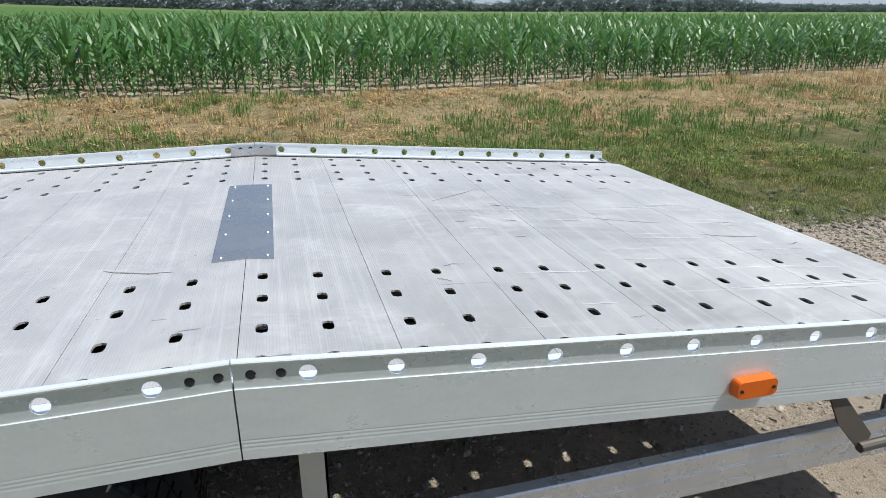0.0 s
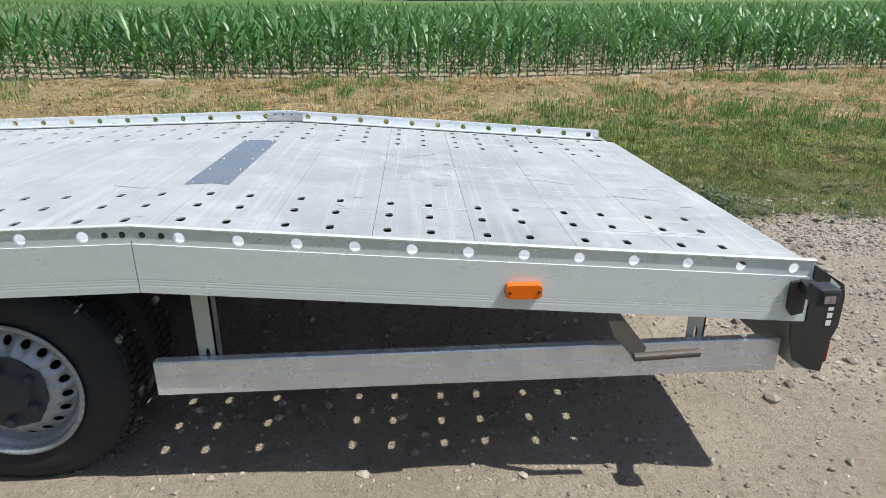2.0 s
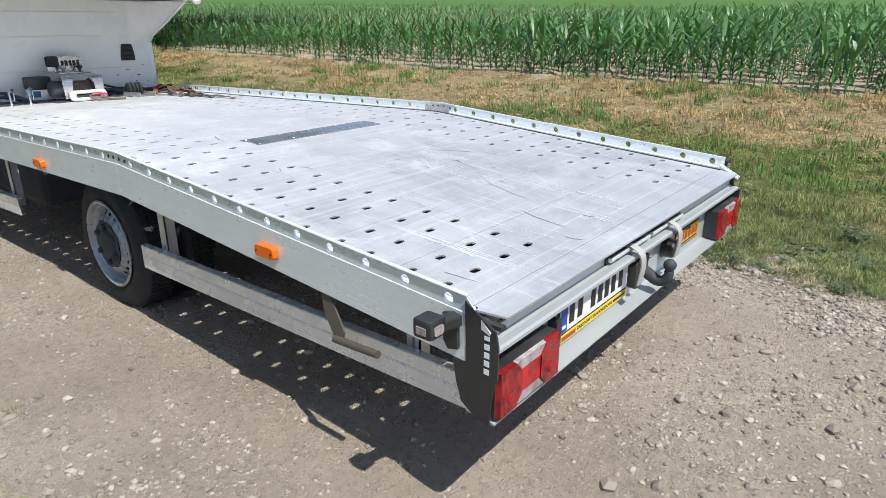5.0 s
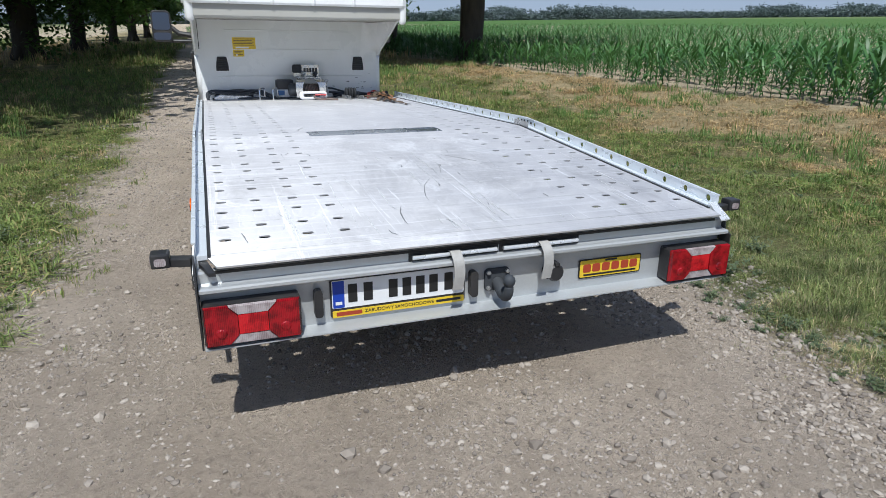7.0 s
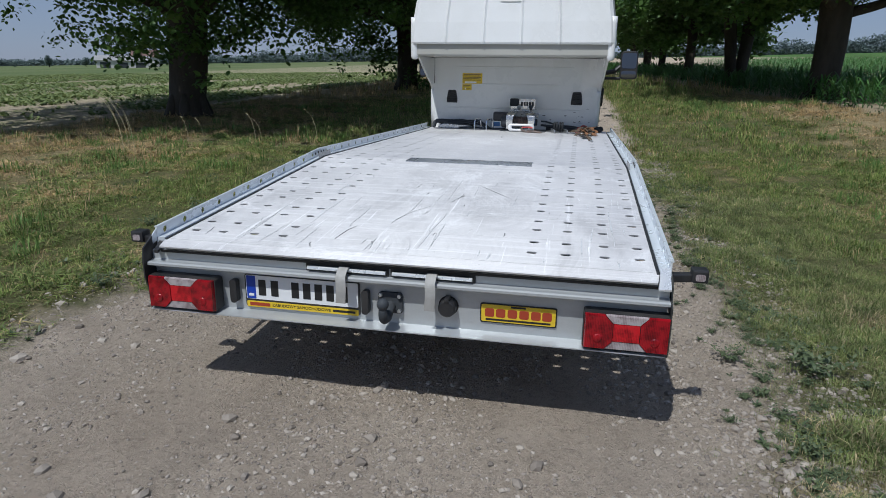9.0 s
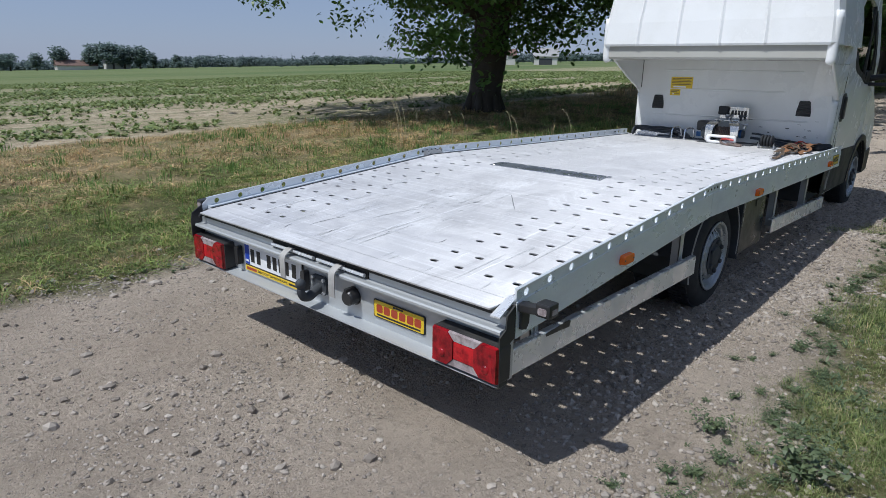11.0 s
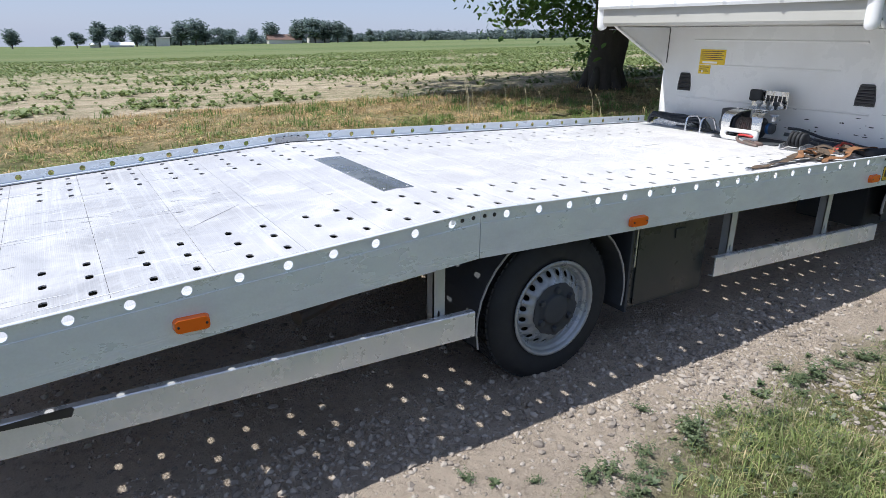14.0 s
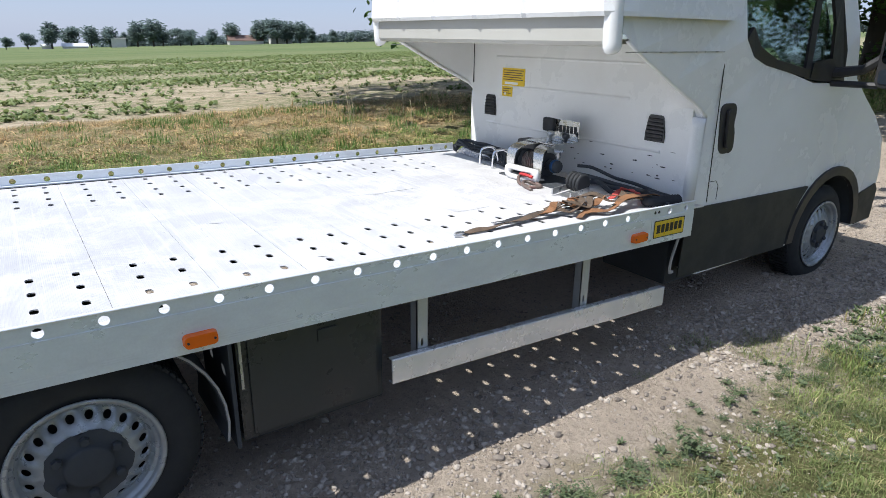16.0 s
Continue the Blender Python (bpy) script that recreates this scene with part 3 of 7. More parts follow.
while y0 + rear_w < BEND_Y + 0.01:
    m = Matrix.Translation(Vector((0, y0, deck_z(y0))) - Vector((0, 2.6, 0)))
    if first is None:
        first = part("plank", rear_mesh, DECK, deck)
        first.matrix_basis = m
    else:
        share("plank", first, deck, m)
    y0 += rear_w
front_w = 0.3225
front_mesh = plank_mesh(front_w, [0.121, 0.260], -0.0189)
first = None
y0 = BEND_Y + 0.0005
while y0 + front_w < 4.90:
    m = Matrix.Translation((0, y0 - 2.6, deck_z(y0 + 1e-4)))
    if first is None:
        first = part("plank", front_mesh, DECK, deck)
        first.matrix_basis = m
    else:
        share("plank", first, deck, m)
    y0 += front_w
part("front_plate", plank_mesh(5.405 - y0, [], -0.0189), DECK, deck, "plain aluminium plate under the winch").matrix_basis = Matrix.Translation((0, y0 - 2.6, deck_z(y0)))

# tail flap
flap = prism([(-1.056, 0.017), (1.056, 0.017), (1.056, 0.0), (1.042, -0.082), (-1.03, -0.082), (-1.056, 0.0)], 0, 1, lambda u, v, d: (u, v, 0.7008 + 0.095 * (v - 0.017) - 0.006 * d))
tpart("tail_flap", flap, DECK, None, "bevelled aluminium loading edge with scraped corners")
tri = prism([(1.088, 0.0), (1.060, -0.002), (1.036, -0.082), (1.058, -0.080)], 0, 1, lambda u, v, d: (-u, v, 0.690 + 0.22 * min(v, 0) - 0.012 * d))
tpart("corner_plate", tri, BLACK)
tab = prism([(1.094, 0.012), (1.060, 0.012), (1.047, -0.084), (1.093, -0.086)], 0, 1, lambda u, v, d: (u, v, 0.722 + 0.55 * (v - 0.012) - 0.006 * d + 0.10 * (u - 1.06)))
tpart("corner_plate", tab, ALU_BRIGHT, None, "folded aluminium corner tab")
end = prism([(0.0, 0.748), (0.0, 0.694), (-0.078, 0.668), (-0.082, 0.676)], 0, 1, lambda u, v, d: (-1.099 + 0.004 * d + 0.10 * u, u, v))
bmesh.ops.recalc_face_normals(end, faces=end.faces)
tpart("corner_plate", end, ALU, None, "pointed aluminium end plate behind the rail")


# scratches and drag marks on the deck
MARK_DARK = stained("dark_gouge", (0.22, 0.22, 0.23), (0.36, 0.36, 0.36), 0.5, 0.3, 60.0, 0.8, 300, 0.0)
MARK_WHITE = stained("bright_scrape", (0.84, 0.84, 0.85), (0.72, 0.72, 0.73), 0.4, 0.3, 40.0, 0.8, 300, 0.0)


def deck_mark(r, x, y, length, width, heading, bend, material, name):
    """A thin stroke on the deck, tapering at both ends and wandering a little; none across a slot."""
    n = 7
    pts = []
    for k in range(n):
        t = k / (n - 1) - 0.5
        a = heading + bend * t
        pts.append((x + length * t * math.sin(a) + r.gauss(0, 0.0018), y + length * t * math.cos(a)))
    if any(abs(px) > 1.03 or min(abs(px - q) for q in ROWS_X) < 0.032 or (py - BEND_Y) * (y - BEND_Y) <= 0 or py < 0.03 or py > 4.9 or (abs(px) < 0.45 and 1.78 < py < 1.98) for px, py in pts):
        return
    b = bmesh.new()
    rows = []
    for k, (px, py) in enumerate(pts):
        w = width * (0.15 + math.sin(math.pi * (k + 0.3) / n)) * r.uniform(0.5, 1.2) / 2
        dx, dy = w * math.cos(heading), -w * math.sin(heading)
        rows.append([b.verts.new((px + e * dx, py + e * dy, deck_z(py + e * dy) + 0.0009)) for e in (-1, 1)])
    for p, q in zip(rows, rows[1:]):
        b.faces.new((p[0], p[1], q[1], q[0]))
    tpart(name, b, material, deck)


mark_rng = random.Random(21)
for k in range(52):
    far_back = mark_rng.random() < 0.8
    y = mark_rng.uniform(0.05, 1.8) if far_back else mark_rng.uniform(1.9, 4.5)
    deck_mark(mark_rng, mark_rng.uniform(-1.0, 1.0), y, 0.04 + 0.42 * mark_rng.random() ** 2.5, mark_rng.uniform(0.0015, 0.0065), mark_rng.gauss(0, 0.30), mark_rng.gauss(0, 0.2), MARK_DARK, "scratch")
for k in range(60):
    y = 0.05 + 1.1 * mark_rng.random() ** 1.6
    ln = min(0.06 + 0.55 * mark_rng.random() ** 1.8, 2 * (y - 0.031))
    deck_mark(mark_rng, mark_rng.uniform(-1.0, 1.0), y, ln, mark_rng.uniform(0.0015, 0.006), mark_rng.gauss(0, 0.05), mark_rng.gauss(0, 0.04), MARK_WHITE, "drag_mark")


# side rails
def rail(side, y0, y1, holes, bolts):
    """A rail of extruded aluminium: ribbed skirt, recessed band with rope holes, top lip."""
    prof = [(1.093, -0.0505), (1.1015, -0.0515), (1.102, -0.150), (1.1016, -0.152), (1.102, -0.156), (1.1016, -0.160), (1.102, -0.164), (1.1016, -0.168), (1.102, -0.172), (1.102, -0.191), (1.07, -0.191), (1.07, -0.185), (1.088, -0.185), (1.088, -0.064), (1.058, -0.064), (1.058, -0.048), (1.088, -0.048)]
    b = bmesh.new()
    loops = [[b.verts.new((side * o, y, rail_top(y + e) + h)) for o, h in prof] for y, e in ((y0, 1e-4), (y1, -1e-4))]
    k = len(prof)
    for i in range(k):
        b.faces.new((loops[0][i], loops[0][(i + 1) % k], loops[1][(i + 1) % k], loops[1][i]))
    b.faces.new(loops[0])
    b.faces.new(loops[1][::-1])
    bmesh.ops.recalc_face_normals(b, faces=b.faces)
    lip = [(1.090, -0.005), (1.103, -0.005), (1.1045, -0.001), (1.103, 0.001), (1.090, 0.001)]
    q = bmesh.new()
    loops = [[q.verts.new((side * o, y, rail_top(y + e) + h)) for o, h in lip] for y, e in ((y0, 1e-4), (y1, -1e-4))]
    for i in range(5):
        q.faces.new((loops[0][i], loops[0][(i + 1) % 5], loops[1][(i + 1) % 5], loops[1][i]))
    q.faces.new(loops[0])
    q.faces.new(loops[1][::-1])
    bmesh.ops.recalc_face_normals(q, faces=q.faces)
    body = tpart("side_rail", join(b, q), ALU)
    mid = (y0 + y1) / 2
    slope = 0.0749 if mid < BEND_Y else -0.0189
    hs = sorted([(y, -0.029, 0.0155, 0.0155) for y in holes] + [(y, -0.026, 0.009, 0.009) for y in bolts])
    band = holed([(-0.056, -0.004, y0, y1, hs)], lambda u, v, d: (side * (1.0985 - 0.006 * d), u, rail_top(mid) + slope * (u - mid) + v), 2, 14)
    tpart("hole_band", band, ALU, body)
    for y in bolts:
        tpart("bolt", lathe([(0.0, 0.010), (0.006, 0.010), (0.0085, 0.007), (0.0085, 0)], Matrix.Translation((side * 1.090, y, rail_top(y) - 0.026)) @ Matrix.Rotation(side * math.pi / 2, 4, "Y"), 8), BLACK, body)
    return body


rear_holes = [0.060 + 0.1535 * k for k in range(12)]
front_holes = [1.996 + 0.1605 * k for k in range(18)]
for s in (-1, 1):
    rail(s, REAR_Y, BEND_Y - 0.0015, rear_holes, [1.793, 1.842])
    rail(s, BEND_Y + 0.0015, 4.905, front_holes, [1.893, 1.938])
    rail(s, 4.908, FRONT_Y, [5.045, 5.180], [4.93, 4.96])
    clip = box(1.055, 1.062, BEND_Y - 0.10, BEND_Y + 0.11, deck_z(BEND_Y) + 0.002, deck_z(BEND_Y) + 0.042, 0.002)
    for v in clip.verts:
        v.co.x *= s
        v.co.z -= 0.05 * abs(v.co.y - BEND_Y)
    bmesh.ops.recalc_face_normals(clip, faces=clip.faces)
    tpart("joint_plate", clip, STEEL)
    # added dark strip stands in for the shaded gap between planks and rail
    for y0, y1 in ((REAR_Y + 0.002, BEND_Y - 0.002), (BEND_Y + 0.002, FRONT_Y - 0.06)):
        z0, z1 = deck_z(y0 + 1e-4), deck_z(y1 - 1e-4)
        gap_strip = prism([(y0, z0 - 0.004), (y1, z1 - 0.004), (y1, z1 + 0.003), (y0, z0 + 0.003)], 1.0465, 1.0575, lambda u, v, d, s=s: (s * d, u, v))
        bmesh.ops.recalc_face_normals(gap_strip, faces=gap_strip.faces)
        tpart("edge_gap_strip", gap_strip, RUBBER, None, "thin dark strip in place of the gap along the deck edge")


# side marker lamps
def marker(side, y, z):
    b = prism(rounded(0.105, 0.046, 0.014), 0, 1, lambda u, v, d: (side * (1.103 + 0.022 * d), y + u * (1 - 0.06 * d), z + v * (1 - 0.12 * d)))
    lamp = tpart("marker_lamp", b, ORANGE, None, "orange plastic side marker lamp")
    for du in (-0.04, 0.04):
        tpart("screw", lathe([(0.0, 0.003), (0.004, 0.003), (0.004, 0)], Matrix.Translation((side * 1.125, y + du, z)) @ Matrix.Rotation(side * math.pi / 2, 4, "Y"), 8), INK, lamp)
    return lamp


for s in (-1, 1):
    marker(s, 0.828, 0.690)
    marker(s, 2.727, 0.735)
    marker(s, 4.81, 0.708)

# cover plate over the bend
cover = bmesh.new()
prism([(-0.435, 1.80), (0.435, 1.80), (0.43, BEND_Y), (-0.43, BEND_Y)], 0, 1, lambda u, v, d: (u, v, deck_z(v - 1e-4) + 0.004 - 0.004 * d), cover)
prism([(-0.43, BEND_Y), (0.43, BEND_Y), (0.435, 1.957), (-0.435, 1.957)], 0, 1, lambda u, v, d: (u, v, deck_z(v + 1e-4) + 0.004 - 0.004 * d), cover)
cover_ob = tpart("cover_plate", cover, CHECKER, None, "dark steel cover plate screwed across the deck bend")
for x in (-0.41, -0.2, 0.0, 0.2, 0.41):
    for y in (1.818, 1.938):
        tpart("screw", lathe([(0.0, 0.003), (0.005, 0.0025), (0.007, 0)], Matrix.Translation((x, y, deck_z(y) + 0.004)), 8), STEEL, cover_ob)


# side guards
def guard(side, y0, z0, y1, z1, height=0.105):
    plain = [(1.040, 0.0), (1.043, -0.004), (1.043, -height), (1.012, -height), (1.012, -height + 0.004), (1.036, -height + 0.004), (1.036, -0.005), (1.012, -0.005), (1.012, 0.0)]
    prof = plain if side > 0 else [(1.040, 0.0), (1.043, -0.004), (1.043, -0.044), (1.0422, -0.0455), (1.043, -0.047), (1.043, -0.050), (1.0422, -0.0515), (1.043, -0.053), (1.043, -0.086), (1.0422, -0.088), (1.043, -0.090), (1.043, -height), (1.012, -height), (1.012, -height + 0.004), (1.036, -height + 0.004), (1.036, -0.005), (1.012, -0.005), (1.012, 0.0)]
    b = bmesh.new()
    loops = [[b.verts.new((side * o, y, z + h)) for o, h in prof] for y, z in ((y0, z0), (y1, z1))]
    k = len(prof)
    for i in range(k):
        b.faces.new((loops[0][i], loops[0][(i + 1) % k], loops[1][(i + 1) % k], loops[1][i]))
    b.faces.new(loops[0])
    b.faces.new(loops[1][::-1])
    bmesh.ops.recalc_face_normals(b, faces=b.faces)
    return tpart("side_guard", b, ALU_BRIGHT)


def bracket(side, y, z0, z1):
    b = holed([(z0, z0 + 0.075, -0.027, 0.027, [(0, z0 + 0.035, 0.006, 0.02)]), (z0 + 0.075, z1, -0.027, 0.027, [(0, z0 + 0.10, 0.006, 0.02)])], lambda u, v, d: (side * (1.006 - 0.005 * d), y + u, v), 3)
    prism([(1.006, -0.027), (0.96, -0.027), (0.96, -0.022), (1.006, -0.022)], z0, z1, lambda u, v, d: (side * u, y + v, d), b)
    return tpart("guard_bracket", b, ALU_DULL)


for s in (-1, 1):
    guard(s, 0.02, 0.481, 1.902, 0.455, 0.110)
    guard(s, 3.446, 0.412, 5.168, 0.346, 0.108)
    for y, z0 in ((1.752, 0.36), (0.27, 0.39), (3.61, 0.33), (4.565, 0.30)):
        bracket(s, y, z0, rail_top(y) - 0.186)

# folding step on the near side
step_arm = prism([(0.592, 0.622), (0.560, 0.625), (0.462, 0.50), (0.470, 0.478), (0.505, 0.475), (0.56, 0.54)], 0, 1, lambda u, v, d: (-1.09 - 0.18 * (0.62 - v) + 0.006 * d, u, v), None, 0.0)
step = tpart("step_arm", step_arm, RUSTY, None, "worn bare steel fold-out step")
tpart("step_tube", tube([(-1.12, 0.500, 0.474), (-1.12, 0.308, 0.484)], 0.0125, 12), RUSTY, step)

# rear bumper beam
rear = bmesh.new()
prof = [(-0.028, 0.408), (-0.045, 0.400), (-0.092, 0.400), (-0.092, 0.405), (-0.028, 0.416), (-0.028, 0.590), (-0.075, 0.598), (-0.086, 0.604), (-0.086, 0.614), (-0.078, 0.619), (-0.055, 0.619), (-0.040, 0.624), (-0.040, 0.658), (-0.03, 0.664), (0.0, 0.664), (0.0, 0.408)]
prism(prof, -1.095, 1.095, lambda u, v, d: (d, u, v), rear)
bumper = tpart("rear_bumper", rear, ALU_DULL, None, "grey aluminium rear bumper beam with dull scuffs")
for s in (-1, 1):
    cap = prism([(0.002, 0.742), (-0.094, 0.682), (-0.104, 0.64), (-0.104, 0.55), (-0.088, 0.50), (-0.080, 0.398), (-0.035, 0.410), (0.012, 0.440), (0.03, 0.50), (0.04, 0.563), (-0.004, 0.568)] if s < 0 else [(-0.008, 0.70), (-0.055, 0.672), (-0.060, 0.62), (-0.095, 0.600), (-0.090, 0.402), (-0.040, 0.405), (-0.035, 0.56), (-0.006, 0.575)], 1.098, 1.104, lambda u, v, d, s=s: (s * d, u, v))
    tpart("bumper_end_plate", cap, BLACK if s < 0 else CLAD, None, "black painted steel end plate with white marks" if s < 0 else "dark grey steel end plate")
for k, (dv, w) in enumerate(((0.655, 0.016), (0.63, 0.020), (0.606, 0.020), (0.582, 0.020), (0.558, 0.020))):
    tpart("white_mark", box(-1.1055, -1.1045, -0.078, -0.062, dv - w / 2 + 0.005, dv + w / 2 - 0.004 + 0.005), PLATE_WHITE)


# tail lamps
def tail_lamp(cx):
    w, h, yb = 0.322, 0.148, -0.030
    z = 0.488
    lamp = tpart("tail_lamp", prism(rounded(w, h, 0.012), 0, 1, lambda u, v, d: (cx + u, yb - 0.060 * d, z + v)), BLACK, None, "red tail lamp with clear trapezoid reversing strips")
    face = yb - 0.060

    def lens(name, pts, mat, depth=0.016):
        return tpart(name, prism(pts, 0, 1, lambda u, v, d: (cx + u * (1 - 0.03 * d), face - depth * d, z + v * (1 - 0.05 * d))), mat, lamp)

    e, t = w / 2 - 0.004, h / 2 - 0.004
    lens("red_lens", [(-e, -t), (-e + 0.075, -t), (-e + 0.105, -0.037), (-e + 0.105, 0.037), (-e + 0.075, t), (-e, t)], RED)
    lens("red_lens", [(e, -t), (e - 0.075, -t), (e - 0.105, -0.037), (e - 0.105, 0.037), (e - 0.075, t), (e, t)][::-1], RED)
    lens("clear_lens", [(-e + 0.078, t), (-e + 0.107, 0.039), (e - 0.107, 0.039), (e - 0.078, t)][::-1], CLEAR, 0.012)
    lens("clear_lens", [(-e + 0.078, -t), (-e + 0.107, -0.039), (e - 0.107, -0.039), (e - 0.078, -t)], CLEAR, 0.012)
    lens("red_lens", [(-e + 0.107, -0.036), (e - 0.107, -0.036), (e - 0.107, 0.036), (-e + 0.107, 0.036)], RED_DEEP, 0.013)
    for side in (-1, 1):
        tpart("bulb_reflector", lathe([(0.0, 0.006), (0.014, 0.004), (0.018, 0)], Matrix.Translation((cx + side * 0.105, face - 0.0165, z - 0.025)) @ Matrix.Rotation(math.pi / 2, 4, "X"), 12), RED, lamp)


tail_lamp(-0.932)
tail_lamp(0.945)


def writing(text, size, m, material, parent, name="lettering", width=None):
    """Raised letters in the built-in font, lying in the local xy plane of m."""
    cu = bpy.data.curves.new(name, "FONT")
    cu.body, cu.size, cu.align_x, cu.align_y, cu.extrude = text, size, "CENTER", "CENTER", 0.0004
    tmp = bpy.data.objects.new(name, cu)
    me = bpy.data.meshes.new_from_object(tmp)
    bpy.data.objects.remove(tmp)
    b = bmesh.new()
    b.from_mesh(me)
    if width:
        xs = [v.co.x for v in b.verts]
        bmesh.ops.scale(b, vec=(width / (max(xs) - min(xs)), 1, 1), verts=b.verts)
    b.transform(m)
    return tpart(name, b, material, parent)


def on_rear(x, y, z):
    """A pose whose local plane faces rearwards."""
    return Matrix.Translation((x, y, z)) @ Matrix.Rotation(math.pi / 2, 4, "X")


# number plate and its holder
FY = -0.030
holder = tpart("plate_holder", prism(rounded(0.525, 0.145, 0.008), 0, 1, lambda u, v, d: (-0.398 + u, FY - 0.005 * d, 0.508 + v)), BLACK, None, "number plate in a black holder with a yellow strip")
tpart("number_plate", prism(rounded(0.512, 0.108, 0.006), 0, 1, lambda u, v, d: (-0.398 + u, FY - 0.005 - 0.003 * d, 0.524 + v)), PLATE_WHITE, holder)
tpart("blue_band", prism(rounded(0.042, 0.104, 0.003), 0, 1, lambda u, v, d: (-0.630 + u, FY - 0.0082 - 0.0008 * d, 0.524 + v)), PLATE_BLUE, holder)
tpart("white_bar", box(-0.642, -0.618, FY - 0.0098, FY - 0.0091, 0.484, 0.496), PLATE_WHITE, holder)
for k, x in enumerate((-0.578, -0.520, -0.425, -0.372, -0.319, -0.266, -0.205)):
    tpart("dark_bar", box(x - 0.017, x + 0.017, FY - 0.0092, FY - 0.0082, 0.489, 0.560, 0), INK, holder)
tpart("yellow_strip", prism(rounded(0.512, 0.026, 0.004), 0, 1, lambda u, v, d: (-0.398 + u, FY - 0.005 - 0.004 * d, 0.447 + v)), YELLOW, holder)
tpart("red_bar", box(-0.64, -0.545, FY - 0.0097, FY - 0.0091, 0.440, 0.455), SIGN_RED, holder)
tpart("dark_bar", box(-0.255, -0.155, FY - 0.0097, FY - 0.0091, 0.443, 0.453), INK, holder)
writing("ZABUDOWY SAMOCHODOWE", 0.018, on_rear(-0.400, FY - 0.0095, 0.448), INK, holder, width=0.27)

# yellow maker's sign, brand drawn as a plain bar
sign = tpart("maker_sign", prism(rounded(0.307, 0.083, 0.008), 0, 1, lambda u, v, d: (0.530 + u, FY - 0.004 * d, 0.499 + v)), INK, None, "yellow sticker with a dark red bar and thin lines")
tpart("yellow_field", prism(rounded(0.297, 0.073, 0.006), 0, 1, lambda u, v, d: (0.530 + u, FY - 0.004 - 0.001 * d, 0.499 + v)), YELLOW, sign)
for x in (-0.115, -0.07, -0.023, 0.024, 0.071, 0.115):
    tpart("red_bar", prism(rounded(0.038, 0.036, 0.008), 0, 1, lambda u, v, d, x=x: (0.530 + x + u, FY - 0.005 - 0.0008 * d, 0.501 + v)), SIGN_RED, sign)
for z, w in ((0.472, 0.13), (0.530, 0.03)):
    tpart("dark_bar", box(0.530 - w, 0.530 + w, FY - 0.0058, FY - 0.005, z - 0.004, z + 0.004), INK, sign)

# shadow gap below the deck edge, drawn as a thin black strip
tpart("edge_shadow_strip", box(-1.05, 1.05, -0.0445, -0.0405, 0.655, 0.666, 0.001), INK)
# recessed grips with loops of webbing
for x0, x1 in ((-0.365, -0.004), (0.004, 0.355)):
    # shade inside the grip slot, painted as a black block on the fascia
    slot = tpart("grip_slot_dark", box(x0, x1, -0.046, -0.038, 0.622, 0.656), INK)
    tpart("grip_bar", tube([(x0 + 0.01, -0.056, 0.640), (x1 - 0.01, -0.056, 0.640)], 0.0085, 10), ALU_BRIGHT, slot)
for x in (-0.191, 0.183):
    pts = smooth_line([(x, -0.042, 0.646), (x, -0.066, 0.654), (x, -0.106, 0.628), (x + 0.003, -0.114, 0.578), (x - 0.003, -0.108, 0.512)], 5)
    b = bmesh.new()
    rows = [[b.verts.new(p + Vector((dx, dy, 0))) for dx, dy in ((-0.021, 0), (0.021, 0), (0.021, 0.004), (-0.021, 0.004))] for p in pts]
    for a, c in zip(rows, rows[1:]):
        for i in range(4):
            b.faces.new((a[i], a[(i + 1) % 4], c[(i + 1) % 4], c[i]))
    b.faces.new(rows[0])
    b.faces.new(rows[-1][::-1])
    bmesh.ops.recalc_face_normals(b, faces=b.faces)
    tpart("webbing_loop", b, WEB, None, "grey webbing pull loop")
for x in (-0.705, -0.105):
    tpart("rubber_buffer", prism(rounded(0.030, 0.105, 0.013), 0, 1, lambda u, v, d, x=x: (x + u, FY - 0.032 * d, 0.505 + v)), BLACK)

# tow hitch
hitch = tpart("hitch_plate", prism(rounded(0.105, 0.09, 0.015), 0, 1, lambda u, v, d: (0.0 + u, FY - 0.012 * d, 0.508 + v)), CHASSIS, None, "black forged tow ball on a bolted plate")
neck = smooth_line([(0, -0.03, 0.496), (0, -0.065, 0.484), (0, -0.098, 0.466), (0, -0.128, 0.470), (0, -0.143, 0.492), (0, -0.145, 0.515)], 6)
tpart("hitch_neck", tube(neck, [float(k) for k in np.linspace(0.025, 0.018, len(neck))], 12), CHASSIS, hitch, "", True)
tpart("tow_ball", lathe([(0.017, -0.03), (0.017, -0.018), (0.022, -0.012), (0.025, 0.0), (0.022, 0.012), (0.012, 0.022), (0.0, 0.025)], Matrix.Translation((0, -0.145, 0.538)), 16), CHASSIS, hitch, "", True)
for dx in (-0.04, 0.04):
    for dz in (-0.032, 0.032):
        tpart("bolt", lathe([(0.0, 0.014), (0.007, 0.013), (0.009, 0.01), (0.009, 0)], Matrix.Translation((dx, FY - 0.012, 0.508 + dz)) @ Matrix.Rotation(math.pi / 2, 4, "X"), 6), STEEL, hitch)
sock = tpart("trailer_socket", lathe([(0.0, 0.05), (0.03, 0.05), (0.036, 0.042), (0.036, 0.0), (0.042, 0.0)], on_rear(0.245, FY, 0.514), 20), BLACK, None, "round black trailer socket")
tpart("socket_hinge", box(0.235, 0.255, FY - 0.055, FY, 0.545, 0.56, 0.003), BLACK, sock)

